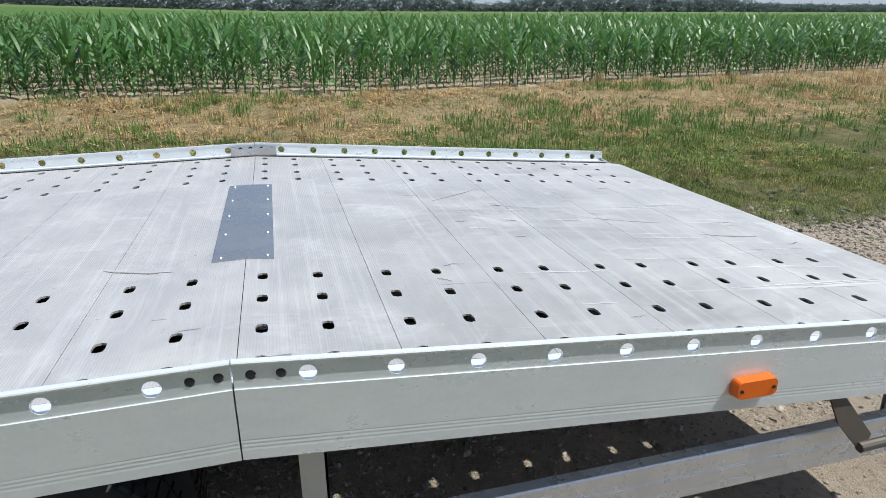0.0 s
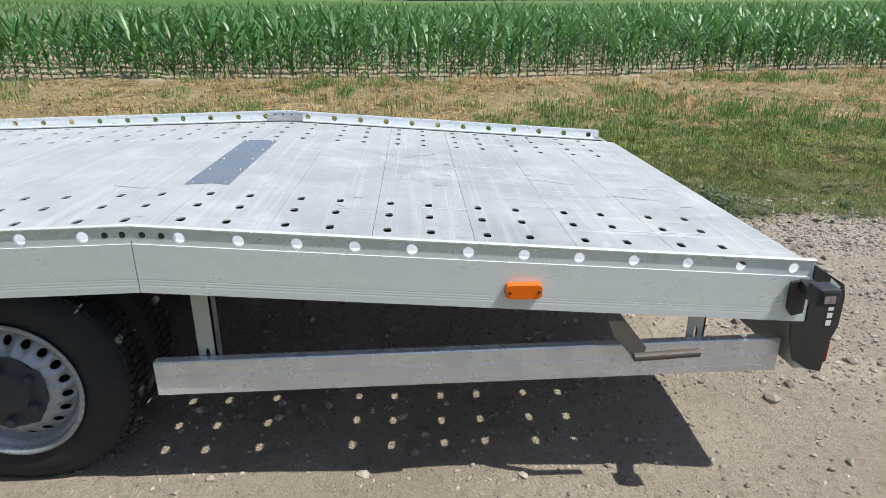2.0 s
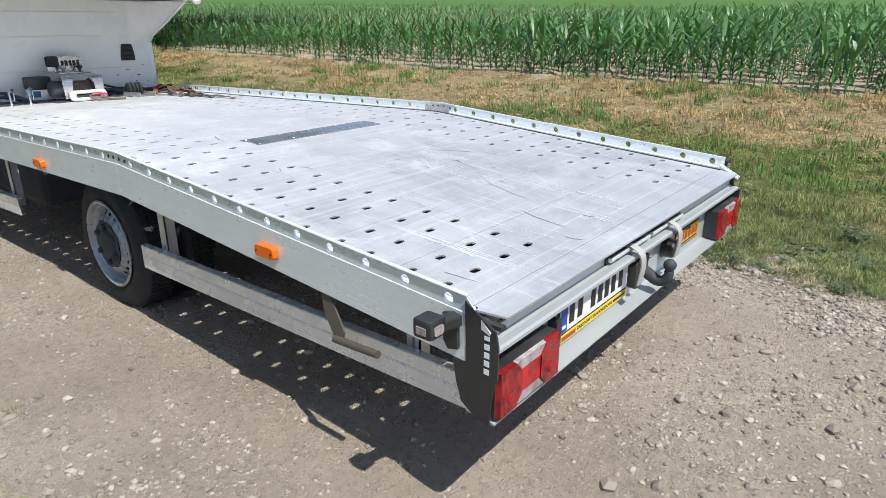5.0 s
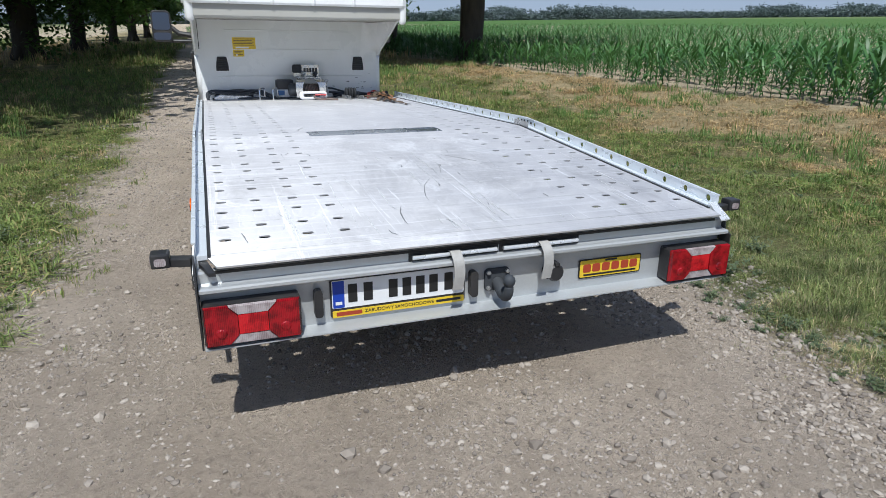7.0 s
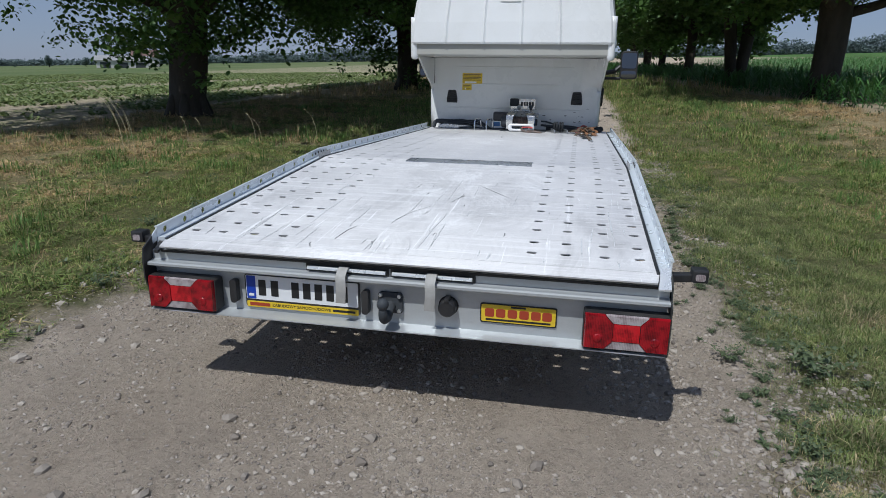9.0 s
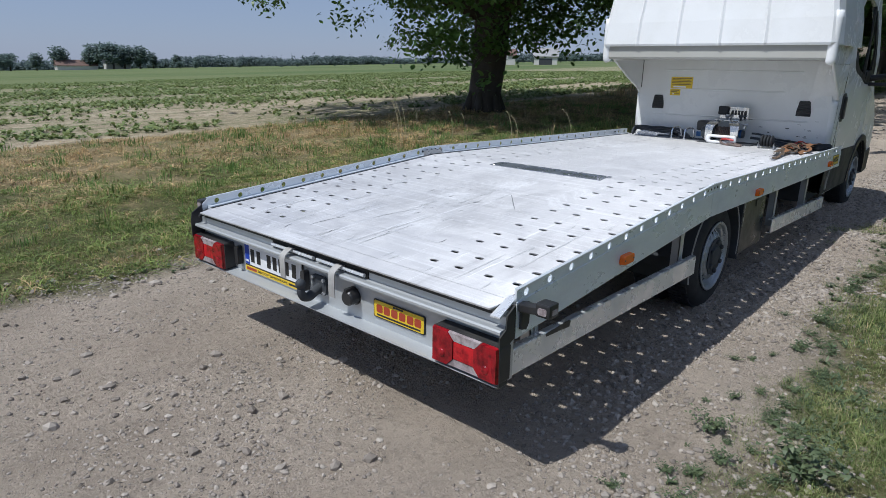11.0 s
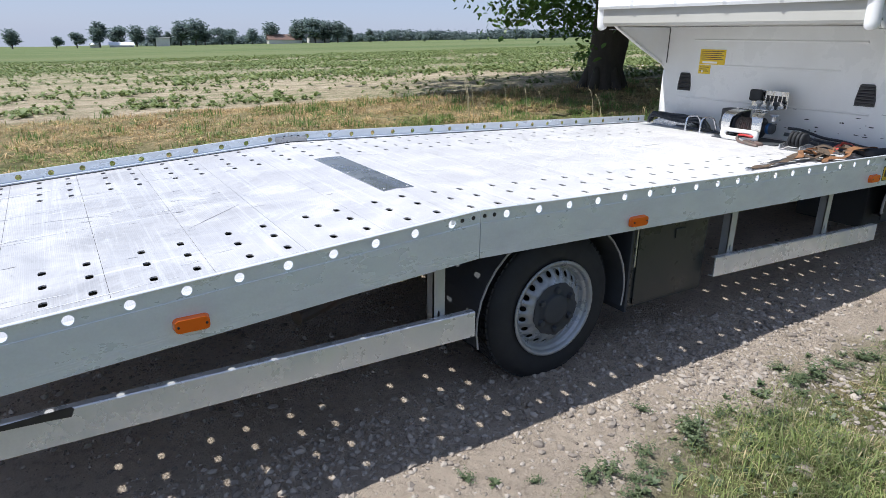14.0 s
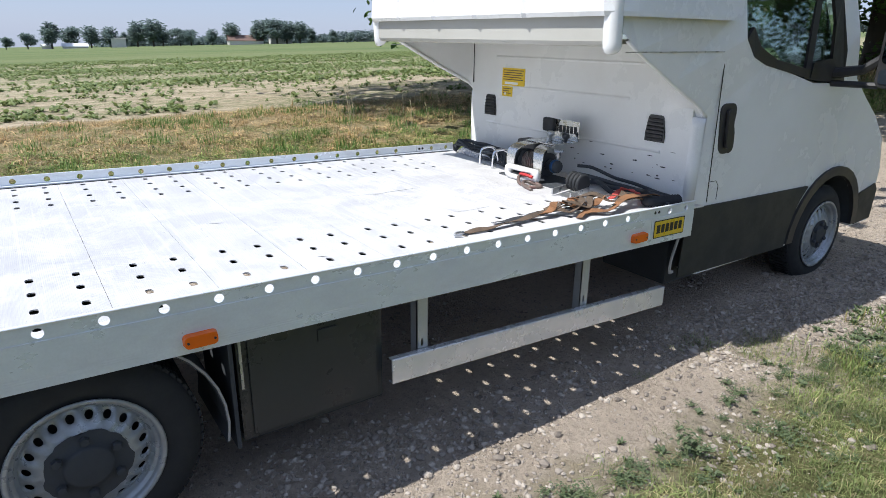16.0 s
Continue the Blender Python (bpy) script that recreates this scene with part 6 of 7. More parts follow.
def oak(base, height, trunk_r, spread, low, seed, clumps, leaf=0.13, label="", lean=(0, 0), fork=0.38, upper=0):
    """A tapered trunk with forking limbs and a crown of leaf sprays on the twig ends."""
    r = random.Random(seed)
    x0, y0 = base
    z0 = float(lift(x0, y0))
    tree = thing("tree", label or "old oak with a thick dark trunk and full green crown", "tree", (x0, y0, z0), "trees along the track")
    wood = bmesh.new()
    top = Vector((lean[0] * height * fork, lean[1] * height * fork, height * fork))
    pts = [Vector((0, 0, -0.15)), Vector((0, 0, 0.12)), Vector((0, 0, 0.5)), top * 0.4 + Vector((0.05, 0, 0)), top * 0.75, top]
    tube(smooth_line(pts, 4), [trunk_r * k for k in np.interp(np.linspace(0, 1, 21), [0, 0.2, 0.4, 0.8, 1.0], [1.28, 1.05, 1.0, 1.12, 1.38])], 14, wood)
    for k in range(6):
        a = k * 1.05 + r.uniform(-0.2, 0.2)
        d = Vector((math.cos(a), math.sin(a), 0))
        tube([d * trunk_r * 0.85 + Vector((0, 0, 0.6)), d * trunk_r * 1.08 + Vector((0, 0, 0.2)), d * trunk_r * 1.5 + Vector((0, 0, -0.12))], [trunk_r * 0.2, trunk_r * 0.3, trunk_r * 0.2], 6, wood)
    ends = []

    def grow(p, d, length, rad, depth):
        q = p + d * length * 0.5 + Vector((r.uniform(-1, 1), r.uniform(-1, 1), r.uniform(-0.3, 0.6))) * length * 0.12
        e = p + d * length + Vector((0, 0, r.uniform(-0.1, 0.15))) * length
        line = smooth_line([p, q, e], 3)
        tube(line, list(np.linspace(rad, rad * 0.55, len(line))), 7 if depth < 2 else 5, wood)
        if depth >= 2:
            ends.append(e)
            ends.append(q)
        if depth == 3:
            return
        for k in range(r.randint(2, 3) if depth else 4):
            a = Vector((r.uniform(-1, 1), r.uniform(-1, 1), r.uniform(-0.45, 0.55)))
            nd = (d * 0.75 + a * 0.75).normalized()
            grow(e if k else q, nd, length * r.uniform(0.55, 0.8), rad * 0.55, depth + 1)

    n = 8
    for k in range(n):
        a = 2 * math.pi * k / n + r.uniform(-0.3, 0.3)
        t = 0.55 + 0.45 * ((k * 5) % n) / n
        d = Vector((math.cos(a), math.sin(a), r.uniform(0.05, 0.7))).normalized()
        grow(top * t, d, spread * r.uniform(0.38, 0.52), trunk_r * 0.42, 1)
    for k in range(3):
        d = Vector((r.uniform(-0.4, 0.4), r.uniform(-0.4, 0.4), 1)).normalized()
        grow(top * 0.97, d, height * 0.22, trunk_r * 0.6, 1)
    part("trunk", wood, BARK, tree, "", True)
    ends = np.array([list(e) for e in ends])
    ends = ends[ends[:, 2] > low * 0.8]
    # sprays gather in clumps on the twig ends and over the crown's lumpy skin, with gaps between
    hubs = ends[nrng.integers(0, len(ends), max(clumps // 10, 1))]
    hubs = hubs + nrng.normal(0, 1, hubs.shape) * np.array([0.30, 0.30, 0.22]) * spread / 6
    skin = max(clumps // 22, 1)
    u = nrng.normal(0, 1, (skin, 3))
    u /= np.linalg.norm(u, axis=1)[:, None]
    centre = np.array([top.x, top.y, (height + low) / 2])
    lump = 1 + 0.22 * np.sin(u[:, 0] * 7 + seed) * np.sin(u[:, 1] * 6 + 1) + 0.12 * np.sin(u[:, 2] * 11)
    hubs = np.concatenate([hubs, centre + u * np.array([spread, spread, (height - low) / 2]) * (lump * nrng.uniform(0.72, 1.0, skin))[:, None]])
    places = np.repeat(hubs, 10, axis=0)
    places = places + nrng.normal(0, 1, places.shape) * np.array([0.30, 0.30, 0.17]) * spread / 7
    places = places[places[:, 2] > low - 0.3 + 0.6 * np.sin(places[:, 0] * 1.7) * np.sin(places[:, 1] * 1.3)]
    sprays = [oak_leaf_cluster(seed * 7 + k, 13, leaf, leaf * 1.3, leaf > 0.16) for k in range(6)]
    v, f = scatter(sprays, places, nrng.uniform(0, 6.28, len(places)), nrng.uniform(0.75, 1.35, len(places)))
    soup("crown", v, f, OAK, tree)
    # coarse sprays added out of view, to make the tree's cast shade denser
    if upper:
        u = nrng.normal(0, 1, (upper, 3)) * np.array([0.5, 0.5, 0.28])
        p = np.array([top.x, top.y, height * 0.66]) + np.clip(u, -1, 1) * np.array([spread, spread, height * 0.4])
        p[:, 2] = np.maximum(p[:, 2], height * 0.48)
        big = [oak_leaf_cluster(seed * 5 + k, 12, 0.34, 0.6, True) for k in range(4)]
        v, f = scatter(big, p, nrng.uniform(0, 6.28, len(p)), nrng.uniform(0.8, 1.3, len(p)))
        soup("unseen_shade_crown", v, f, OAK, tree)
    return tree


oak((-9.95, 13.7), 11.5, 0.48, 8.2, 1.6, 3, 9500, 0.125, "big oak with a thick flared trunk and low hanging crown", (0.03, 0.05), upper=1300)
oak((8.3, 20.3), 12.0, 0.42, 6.0, 2.8, 5, 4200, 0.14, upper=800)
oak((7.35, 29.0), 12.0, 0.24, 4.8, 2.8, 6, 2000, 0.2, "slender oak leaning away from its twin", (-0.11, 0), 0.45)
oak((7.75, 29.15), 12.0, 0.25, 4.8, 2.8, 16, 2000, 0.2, "slender oak beside its leaning twin", (0.05, 0), 0.45)
oak((-7.7, 28.8), 12.5, 0.48, 7.4, 0.9, 7, 6000, 0.19, upper=1000)
avenue = oak((-6.9, 36.0), 13.0, 0.34, 6.2, 1.9, 8, 1500, 0.26)
other = oak((7.2, 40.0), 12.5, 0.26, 5.6, 1.7, 9, 1500, 0.26)
for k, (x, y, s) in enumerate(((-6.4, 46, 1), (-6.2, 57, 0.95), (-6.0, 70, 1.05), (-5.6, 86, 1), (6.9, 51, 1), (6.9, 63, 1.05), (6.6, 77, 0.95), (6.6, 94, 1))):
    t = copy_thing(avenue if k % 2 else other, Matrix.Translation((x, y, float(lift(x, y)))) @ Matrix.Rotation(1.1 * k + 0.4, 4, "Z"))
    t.scale = (s, s, s)


# far trees and hedges
def far_tree(seed, height, width):
    r = np.random.default_rng(seed)
    tree = thing("far_tree", "hazy green tree on the far field edge", "tree", (0, 0, 0), "far trees")
    part("trunk", tube([(0, 0, -0.3), (0, 0, height * 0.55)], [0.3, 0.18], 6), BARK, tree)
    hubs = r.normal(0, 1, (13, 3))
    hubs[:, :2] += r.normal(0, 0.25, 2)
    hubs /= np.linalg.norm(hubs, axis=1)[:, None]
    hubs = hubs * np.array([width * 0.30, width * 0.30, height * 0.31]) * r.uniform(0.45, 1.1, (13, 1)) + np.array([0, 0, height * 0.53])
    p = np.repeat(hubs, 24, axis=0)
    u = r.normal(0, 1, p.shape)
    u /= np.linalg.norm(u, axis=1)[:, None]
    p = p + u * np.array([width * 0.19, width * 0.19, height * 0.14]) * r.uniform(0.6, 1.05, (len(p), 1))
    spray = [oak_leaf_cluster(seed * 3 + k, 8, 0.62, 0.42, True) for k in range(3)]
    v, f = scatter(spray, p, r.uniform(0, 6.28, len(p)), r.uniform(0.7, 1.3, len(p)))
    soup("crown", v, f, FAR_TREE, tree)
    return tree


far_kinds = [far_tree(31, 10.0, 9.0), far_tree(37, 10.0, 5.2), far_tree(43, 10.0, 7.6), far_tree(52, 10.0, 11.0)]
fr = random.Random(9)
# along the far field edge: (distance north, height, kind), clumped round the farms
row = [(-58, 10.0, 0), (-41, 9.0, 3), (-24, 8.0, 0), (-9, 9.0, 2), (8, 6.4, 0), (16, 8.1, 0), (25, 12.1, 1), (35, 11.2, 0), (41, 10.4, 2), (49, 10.0, 2), (56, 7.5, 1), (61, 12.6, 2), (67, 13.4, 2), (72, 9.0, 0), (79, 9.4, 3), (86, 9.0, 0), (96, 8.5, 2), (106, 11.7, 2), (118, 12.8, 2), (125, 14.3, 0), (132, 12.2, 2), (138, 11.8, 2), (147, 8.5, 1), (156, 7.3, 1), (162, 5.4, 2), (170, 6.0, 2)]
spots = []
for y, h, kind in row:
    spots.append((-346 + 0.10 * y + fr.uniform(-8, 8), y, h / 10, kind))
for k in range(16):
    y = 118 + 11 * k + fr.uniform(-3, 3)
    spots.append((-250 + 0.5 * (y - 118) + fr.uniform(-6, 6), y, fr.uniform(0.25, 0.5), k % 4))
for k in range(4):
    far_kinds[k].matrix_basis = Matrix.Translation((-352 + 3 * k, -80 - 13 * k, float(lift(-352, -80))))
for x, y, size, kind in spots:
    t = copy_thing(far_kinds[kind], Matrix.Translation((x, y, float(lift(x, y)) - 0.2)) @ Matrix.Rotation(fr.uniform(0, 6), 4, "Z"))
    t.scale = (1.3 * size, 1.3 * size, size)


def wood_line(name, a, b, n, height, label):
    t = nrng.random(n)
    base = np.outer(1 - t, a) + np.outer(t, b) + nrng.normal(0, 5, (n, 2))
    crown = 0.30 + 0.85 * field_noise(t * 60, t * 41) * field_noise(t * 17 + 5, t * 11)
    z = lift(base[:, 0], base[:, 1]) + height * crown * nrng.random(n) ** 1.15
    sprays = [oak_leaf_cluster(70 + k, 9, 1.25, 1.0, True) for k in range(3)]
    v, f = scatter(sprays, np.stack([base[:, 0], base[:, 1], z], -1), nrng.uniform(0, 6.28, n), nrng.uniform(0.7, 1.4, n))
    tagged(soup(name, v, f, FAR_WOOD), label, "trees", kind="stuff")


wood_line("far_wood", (-420, 60), (-330, 420), 5500, 7, "low dark line of distant trees")
wood_line("far_wood", (-330, 420), (60, 560), 5500, 11, "low dark line of distant trees")
wood_line("far_wood", (60, 560), (430, 430), 6500, 13, "hazy line of distant trees")
wood_line("far_wood", (430, 430), (450, -640), 13000, 14, "hazy line of distant trees")


# farm buildings
def barn(x, y, yaw, w, d, h, roof_h, wall_m, roof_m, doors, label):
    b = thing("barn", label, "building", (x, y, float(lift(x, y)) - 0.1))
    b.rotation_euler = (0, 0, yaw)
    part("wall", box(-w / 2, w / 2, -d / 2, d / 2, 0, h), wall_m, b)
    part("roof", prism([(-d / 2 - 0.4, h), (d / 2 + 0.4, h), (d / 2 + 0.4, h + 0.15), (0, h + roof_h), (-d / 2 - 0.4, h + 0.15)], -w / 2 - 0.4, w / 2 + 0.4, lambda u, v, e: (e, u, v)), roof_m, b)
    for k in range(doors):
        cx = -w / 2 + w * (k + 0.5) / doors
        part("door", box(cx - w * 0.28 / doors, cx + w * 0.28 / doors, -d / 2 - 0.06, -d / 2, 0, h * 0.8), CHASSIS, b)
    return b


ROOF_RED = stained("red_roof_tiles", (0.17, 0.105, 0.085), (0.13, 0.085, 0.07), 0.8, 0, 0.5, 0.5, 3, 0.01)
ROOF_GREY = stained("grey_sheet_roof", (0.34, 0.34, 0.335), (0.28, 0.275, 0.26), 0.7, 0, 0.4, 0.5, 3, 0.01)
PLASTER = stained("pale_render", (0.62, 0.60, 0.57), (0.50, 0.48, 0.44), 0.85, 0, 0.6, 0.5, 4, 0.01)

barn(-124, 157, 0.67, 13, 7, 1.9, 1.5, PLASTER, ROOF_GREY, 3, "long low pale barn with a grey sheet roof")
barn(-127, 171, 0.67, 7, 7, 3.0, 2.2, PLASTER, ROOF_RED, 0, "farmhouse with a red roof behind the barn")
barn(-109, 168, 0.6, 7, 6, 2.4, 2.6, PLASTER, ROOF_GREY, 1, "small gabled shed by the barn")
ROOF_WHITE = stained("white_sheet_roof", (0.74, 0.75, 0.76), (0.62, 0.62, 0.61), 0.6, 0, 0.4, 0.5, 3, 0.01)
barn(-338, 34, 1.5, 10, 8, 0.9, 1.4, PLASTER, ROOF_WHITE, 0, "low shed with a white sheet roof among far trees")
barn(-340, 23, 1.5, 4, 5, 1.2, 1.0, PLASTER, ROOF_WHITE, 0, "small white shed among far trees")
barn(-338, 52, 1.5, 6, 6, 4.0, 0.4, PLASTER, ROOF_GREY, 0, "pale block-shaped farm building among far trees")
barn(-338, 112, 1.4, 17, 9, 2.0, 2.8, PLASTER, ROOF_RED, 0, "low farmhouse with a dull red roof")
barn(-338, 131, 1.4, 11, 8, 3.0, 3.8, PLASTER, CHASSIS, 0, "house with a dark roof among far trees")

# black patch on the right-hand guard paints the dark seen in its notch
tpart("notch_dark_patch", prism([(0.298, 0.468), (0.306, 0.473), (0.485, 0.4775), (0.492, 0.470), (0.482, 0.447), (0.42, 0.452), (0.305, 0.458)], 1.0405, 1.0445, lambda u, v, d: (d, u, v)), BLACK)

# ---- winch and gear at the head of the deck ----
WZ = deck_z(5.1)
BLUE = flat("blue_motor_paint", (0.02, 0.09, 0.24), 0.35, 0.3)
SATIN = stained("satin_stainless", (0.62, 0.61, 0.58), (0.45, 0.44, 0.42), 0.28, 0.9, 20.0, 0.5, 150, 0.0002)
WHITE_PLASTIC = stained("white_fairlead", (0.80, 0.80, 0.79), (0.6, 0.58, 0.55), 0.35, 0.0, 20.0, 0.4, 150, 0.0002)
ROPE = stained("steel_rope", (0.16, 0.14, 0.12), (0.30, 0.10, 0.09), 0.6, 0.4, 30.0, 0.5, 200, 0.001)
winch = tpart("winch_base", box(-0.16, 0.36, 4.96, 5.22, WZ, WZ + 0.012, 0.002), CHASSIS, None, "electric winch with a white fairlead and bent steel guard")
drum_m = Matrix.Translation((0.07, 5.08, WZ + 0.105)) @ Matrix.Rotation(math.pi / 2, 4, "Y")
tpart("winch_drum", lathe([(0.035, -0.10), (0.075, -0.10), (0.075, -0.092), (0.05, -0.09), (0.05, 0.09), (0.075, 0.092), (0.075, 0.10), (0.035, 0.10)], drum_m, 24), CHASSIS, winch, "", True)
coil = [(0.07 - 0.085 + 0.17 * k / 96, 5.08 + 0.058 * math.cos(k * 0.65), WZ + 0.105 + 0.058 * math.sin(k * 0.65)) for k in range(97)]
tpart("rope_winding", tube(coil, 0.0075, 6), ROPE, winch)
tpart("winch_motor", lathe([(0.0, 0.0), (0.036, 0.0), (0.038, 0.004), (0.038, 0.075), (0.034, 0.08), (0.0, 0.081)], Matrix.Translation((0.18, 5.08, WZ + 0.105)) @ Matrix.Rotation(math.pi / 2, 4, "Y"), 20), CHASSIS, winch, "dark winch motor", True)
tpart("motor_band", lathe([(0.039, 0.0), (0.041, 0.002), (0.041, 0.022), (0.039, 0.024)], Matrix.Translation((0.215, 5.08, WZ + 0.105)) @ Matrix.Rotation(math.pi / 2, 4, "Y"), 20), BLUE, winch, "blue band round the motor", True)
tpart("gear_housing", lathe([(0.0, 0.0), (0.066, 0.0), (0.07, 0.01), (0.07, 0.09), (0.05, 0.11), (0.0, 0.11)], Matrix.Translation((-0.05, 5.08, WZ + 0.105)) @ Matrix.Rotation(-math.pi / 2, 4, "Y"), 20), CHASSIS, winch, "", True)
tpart("clutch_knob", lathe([(0.0, 0.05), (0.03, 0.05), (0.034, 0.04), (0.015, 0.03), (0.015, 0.0)], Matrix.Translation((0.25, 5.08, WZ + 0.16)), 12), STEEL, winch)
# white fairlead: a rounded frame
ring_out, ring_in = rounded(0.30, 0.085, 0.035, 5), rounded(0.21, 0.032, 0.015, 5)
fl = bmesh.new()
loops = [[fl.verts.new((0.085 + u, y, WZ + 0.052 + v)) for u, v in ring] for ring, y in ((ring_out, 4.955), (ring_out, 4.925), (ring_in, 4.918), (ring_in, 4.955))]
for a in range(4):
    p, q = loops[a], loops[(a + 1) % 4]
    for i in range(len(p)):
        fl.faces.new((p[i], p[(i + 1) % len(p)], q[(i + 1) % len(p)], q[i]))
bmesh.ops.recalc_face_normals(fl, faces=fl.faces)
tpart("fairlead", fl, WHITE_PLASTIC, winch, "white rounded rope fairlead", True)
# bent steel guard: two legs and a top that carries the name plate
for x in (-0.055, 0.195):
    leg = smooth_line([(x, 4.965, WZ + 0.03), (x, 4.965, WZ + 0.15), (x + (0.02 if x < 0 else -0.02), 4.995, WZ + 0.205), (x + (0.05 if x < 0 else -0.05), 5.09, WZ + 0.225), (x + (0.07 if x < 0 else -0.07), 5.20, WZ + 0.235)], 5)
    b = bmesh.new()
    rows = []
    for i, p in enumerate(leg):
        w = 0.032 + 0.032 * (i / len(leg))
        rows.append([b.verts.new(p + Vector((dx, 0, dz))) for dx, dz in ((-w, 0), (w, 0), (w, -0.004), (-w, -0.004))])
    for i, row in enumerate(rows):
        if i < 8:
            row[2].co = row[1].co + Vector((0, 0.004, 0))
            row[3].co = row[0].co + Vector((0, 0.004, 0))
    for a, c in zip(rows, rows[1:]):
        for i in range(4):
            b.faces.new((a[i], a[(i + 1) % 4], c[(i + 1) % 4], c[i]))
    b.faces.new(rows[0])
    b.faces.new(rows[-1][::-1])
    bmesh.ops.recalc_face_normals(b, faces=b.faces)
    tpart("guard_leg", b, SATIN, winch)
tpart("guard_top", box(-0.06, 0.20, 5.09, 5.29, WZ + 0.228, WZ + 0.233, 0.001), SATIN, winch)
plate = tpart("name_plate", box(-0.07, 0.215, 5.28, 5.285, WZ + 0.235, WZ + 0.36, 0.002), SATIN, winch, "polished steel plate with dark bars")
for k in range(5):
    x = 0.055 + 0.032 * k
    tpart("dark_bar", box(x - 0.012, x + 0.012, 5.2788, 5.2798, WZ + 0.28, WZ + 0.325), INK, plate)
tpart("rubber_pad", box(-0.085, 0.02, 5.245, 5.279, WZ + 0.275, WZ + 0.365, 0.018), RUBBER, plate)
for x in (0.03, 0.165):
    tpart("control_knob", lathe([(0.0, 0.055), (0.016, 0.055), (0.024, 0.045), (0.024, 0.028), (0.012, 0.02), (0.01, 0.0)], Matrix.Translation((x, 5.22, WZ + 0.233)), 14), STEEL if x < 0.1 else CHASSIS, winch, "", True)
tpart("relay_box", box(-0.275, -0.085, 5.20, 5.32, WZ + 0.10, WZ + 0.205, 0.02), BLACK, winch, "black relay box")
tpart("box_label", box(-0.265, -0.19, 5.198, 5.1999, WZ + 0.04, WZ + 0.09), BLUE, winch)
tpart("box_foot", box(-0.27, -0.12, 5.20, 5.31, WZ, WZ + 0.10, 0.01), PLATE_WHITE, winch)
tpart("drag_rope", tube(smooth_line([(0.09, 4.93, WZ + 0.05), (0.10, 4.90, WZ + 0.03), (0.16, 4.86, WZ + 0.012), (0.26, 4.84, WZ + 0.012), (0.30, 4.90, WZ + 0.012), (0.24, 4.93, WZ + 0.015), (0.17, 4.90, WZ + 0.02), (0.22, 4.83, WZ + 0.02), (0.33, 4.80, WZ + 0.012)], 6), 0.011, 8), ROPE, winch, "", True)
hook = tube(smooth_line([(0.10, 4.915, WZ + 0.055), (0.16, 4.905, WZ + 0.06), (0.22, 4.905, WZ + 0.055)], 4), 0.009, 6)
tpart("red_tag", hook, flat("red_tag", (0.5, 0.03, 0.03), 0.5), winch)

# cable loom and brackets along the wall
loom = tpart("cable_loom", tube(smooth_line([(-1.00, 5.20, WZ + 0.01), (-1.0, 5.24, WZ + 0.07), (-0.93, 5.27, WZ + 0.092), (-0.80, 5.27, WZ + 0.088), (-0.68, 5.26, WZ + 0.095), (-0.55, 5.25, WZ + 0.085), (-0.45, 5.22, WZ + 0.09), (-0.36, 5.18, WZ + 0.05), (-0.30, 5.12, WZ + 0.02)], 6), 0.014, 8), CHASSIS, None, "black cable loom along the cab wall", True)
tpart("cable", tube(smooth_line([(-0.95, 5.24, WZ + 0.012), (-0.7, 5.20, WZ + 0.014), (-0.52, 5.16, WZ + 0.02), (-0.3, 5.14, WZ + 0.014), (-0.12, 5.10, WZ + 0.02)], 5), 0.010, 6), CHASSIS, loom, "", True)
tpart("cable_tray", box(-0.93, -0.52, 5.28, 5.36, WZ, WZ + 0.055, 0.006), CLAD, loom)
for x in (-0.47, -0.33):
    tpart("hoop", tube(smooth_line([(x, 5.04, WZ), (x, 5.05, WZ + 0.10), (x + 0.02, 5.08, WZ + 0.125), (x + 0.05, 5.12, WZ + 0.12), (x + 0.06, 5.15, WZ + 0.06), (x + 0.06, 5.16, WZ)], 5), 0.009, 8), CHROME, loom, "bent chrome hoop", True)
tpart("battery_lead", tube(smooth_line([(0.30, 5.16, WZ + 0.07), (0.42, 5.22, WZ + 0.055), (0.55, 5.25, WZ + 0.04), (0.70, 5.27, WZ + 0.03), (0.85, 5.28, WZ + 0.022), (0.93, 5.22, WZ + 0.02)], 6), 0.013, 8), CHASSIS, loom, "", True)
tpart("battery_lead", tube(smooth_line([(0.30, 5.20, WZ + 0.11), (0.36, 5.27, WZ + 0.10), (0.50, 5.31, WZ + 0.06), (0.64, 5.32, WZ + 0.05), (0.78, 5.33, WZ + 0.03), (0.90, 5.32, WZ + 0.02)], 6), 0.010, 8), CHASSIS, loom, "", True)

for k, (y0, h) in enumerate(((5.20, 0.016), (5.24, 0.03), (5.30, 0.02))):
    pts = [(0.36 + 0.09 * j, y0 + 0.035 * math.sin(j * 1.7 + k * 2), WZ + h + 0.012 * math.sin(j * 1.3 + k)) for j in range(8)]
    tpart("black_hose", tube(smooth_line(pts, 5), 0.014, 8), CHASSIS, loom, "", True)
tpart("wedge_box", prism([(-0.93, 0.0), (-0.55, 0.0), (-0.53, 0.02), (-0.60, 0.045), (-0.88, 0.055), (-0.94, 0.03)], 5.19, 5.28, lambda u, v, d: (u, d, WZ + v), None, 0.006), STEEL, loom, "grey steel cable cover")
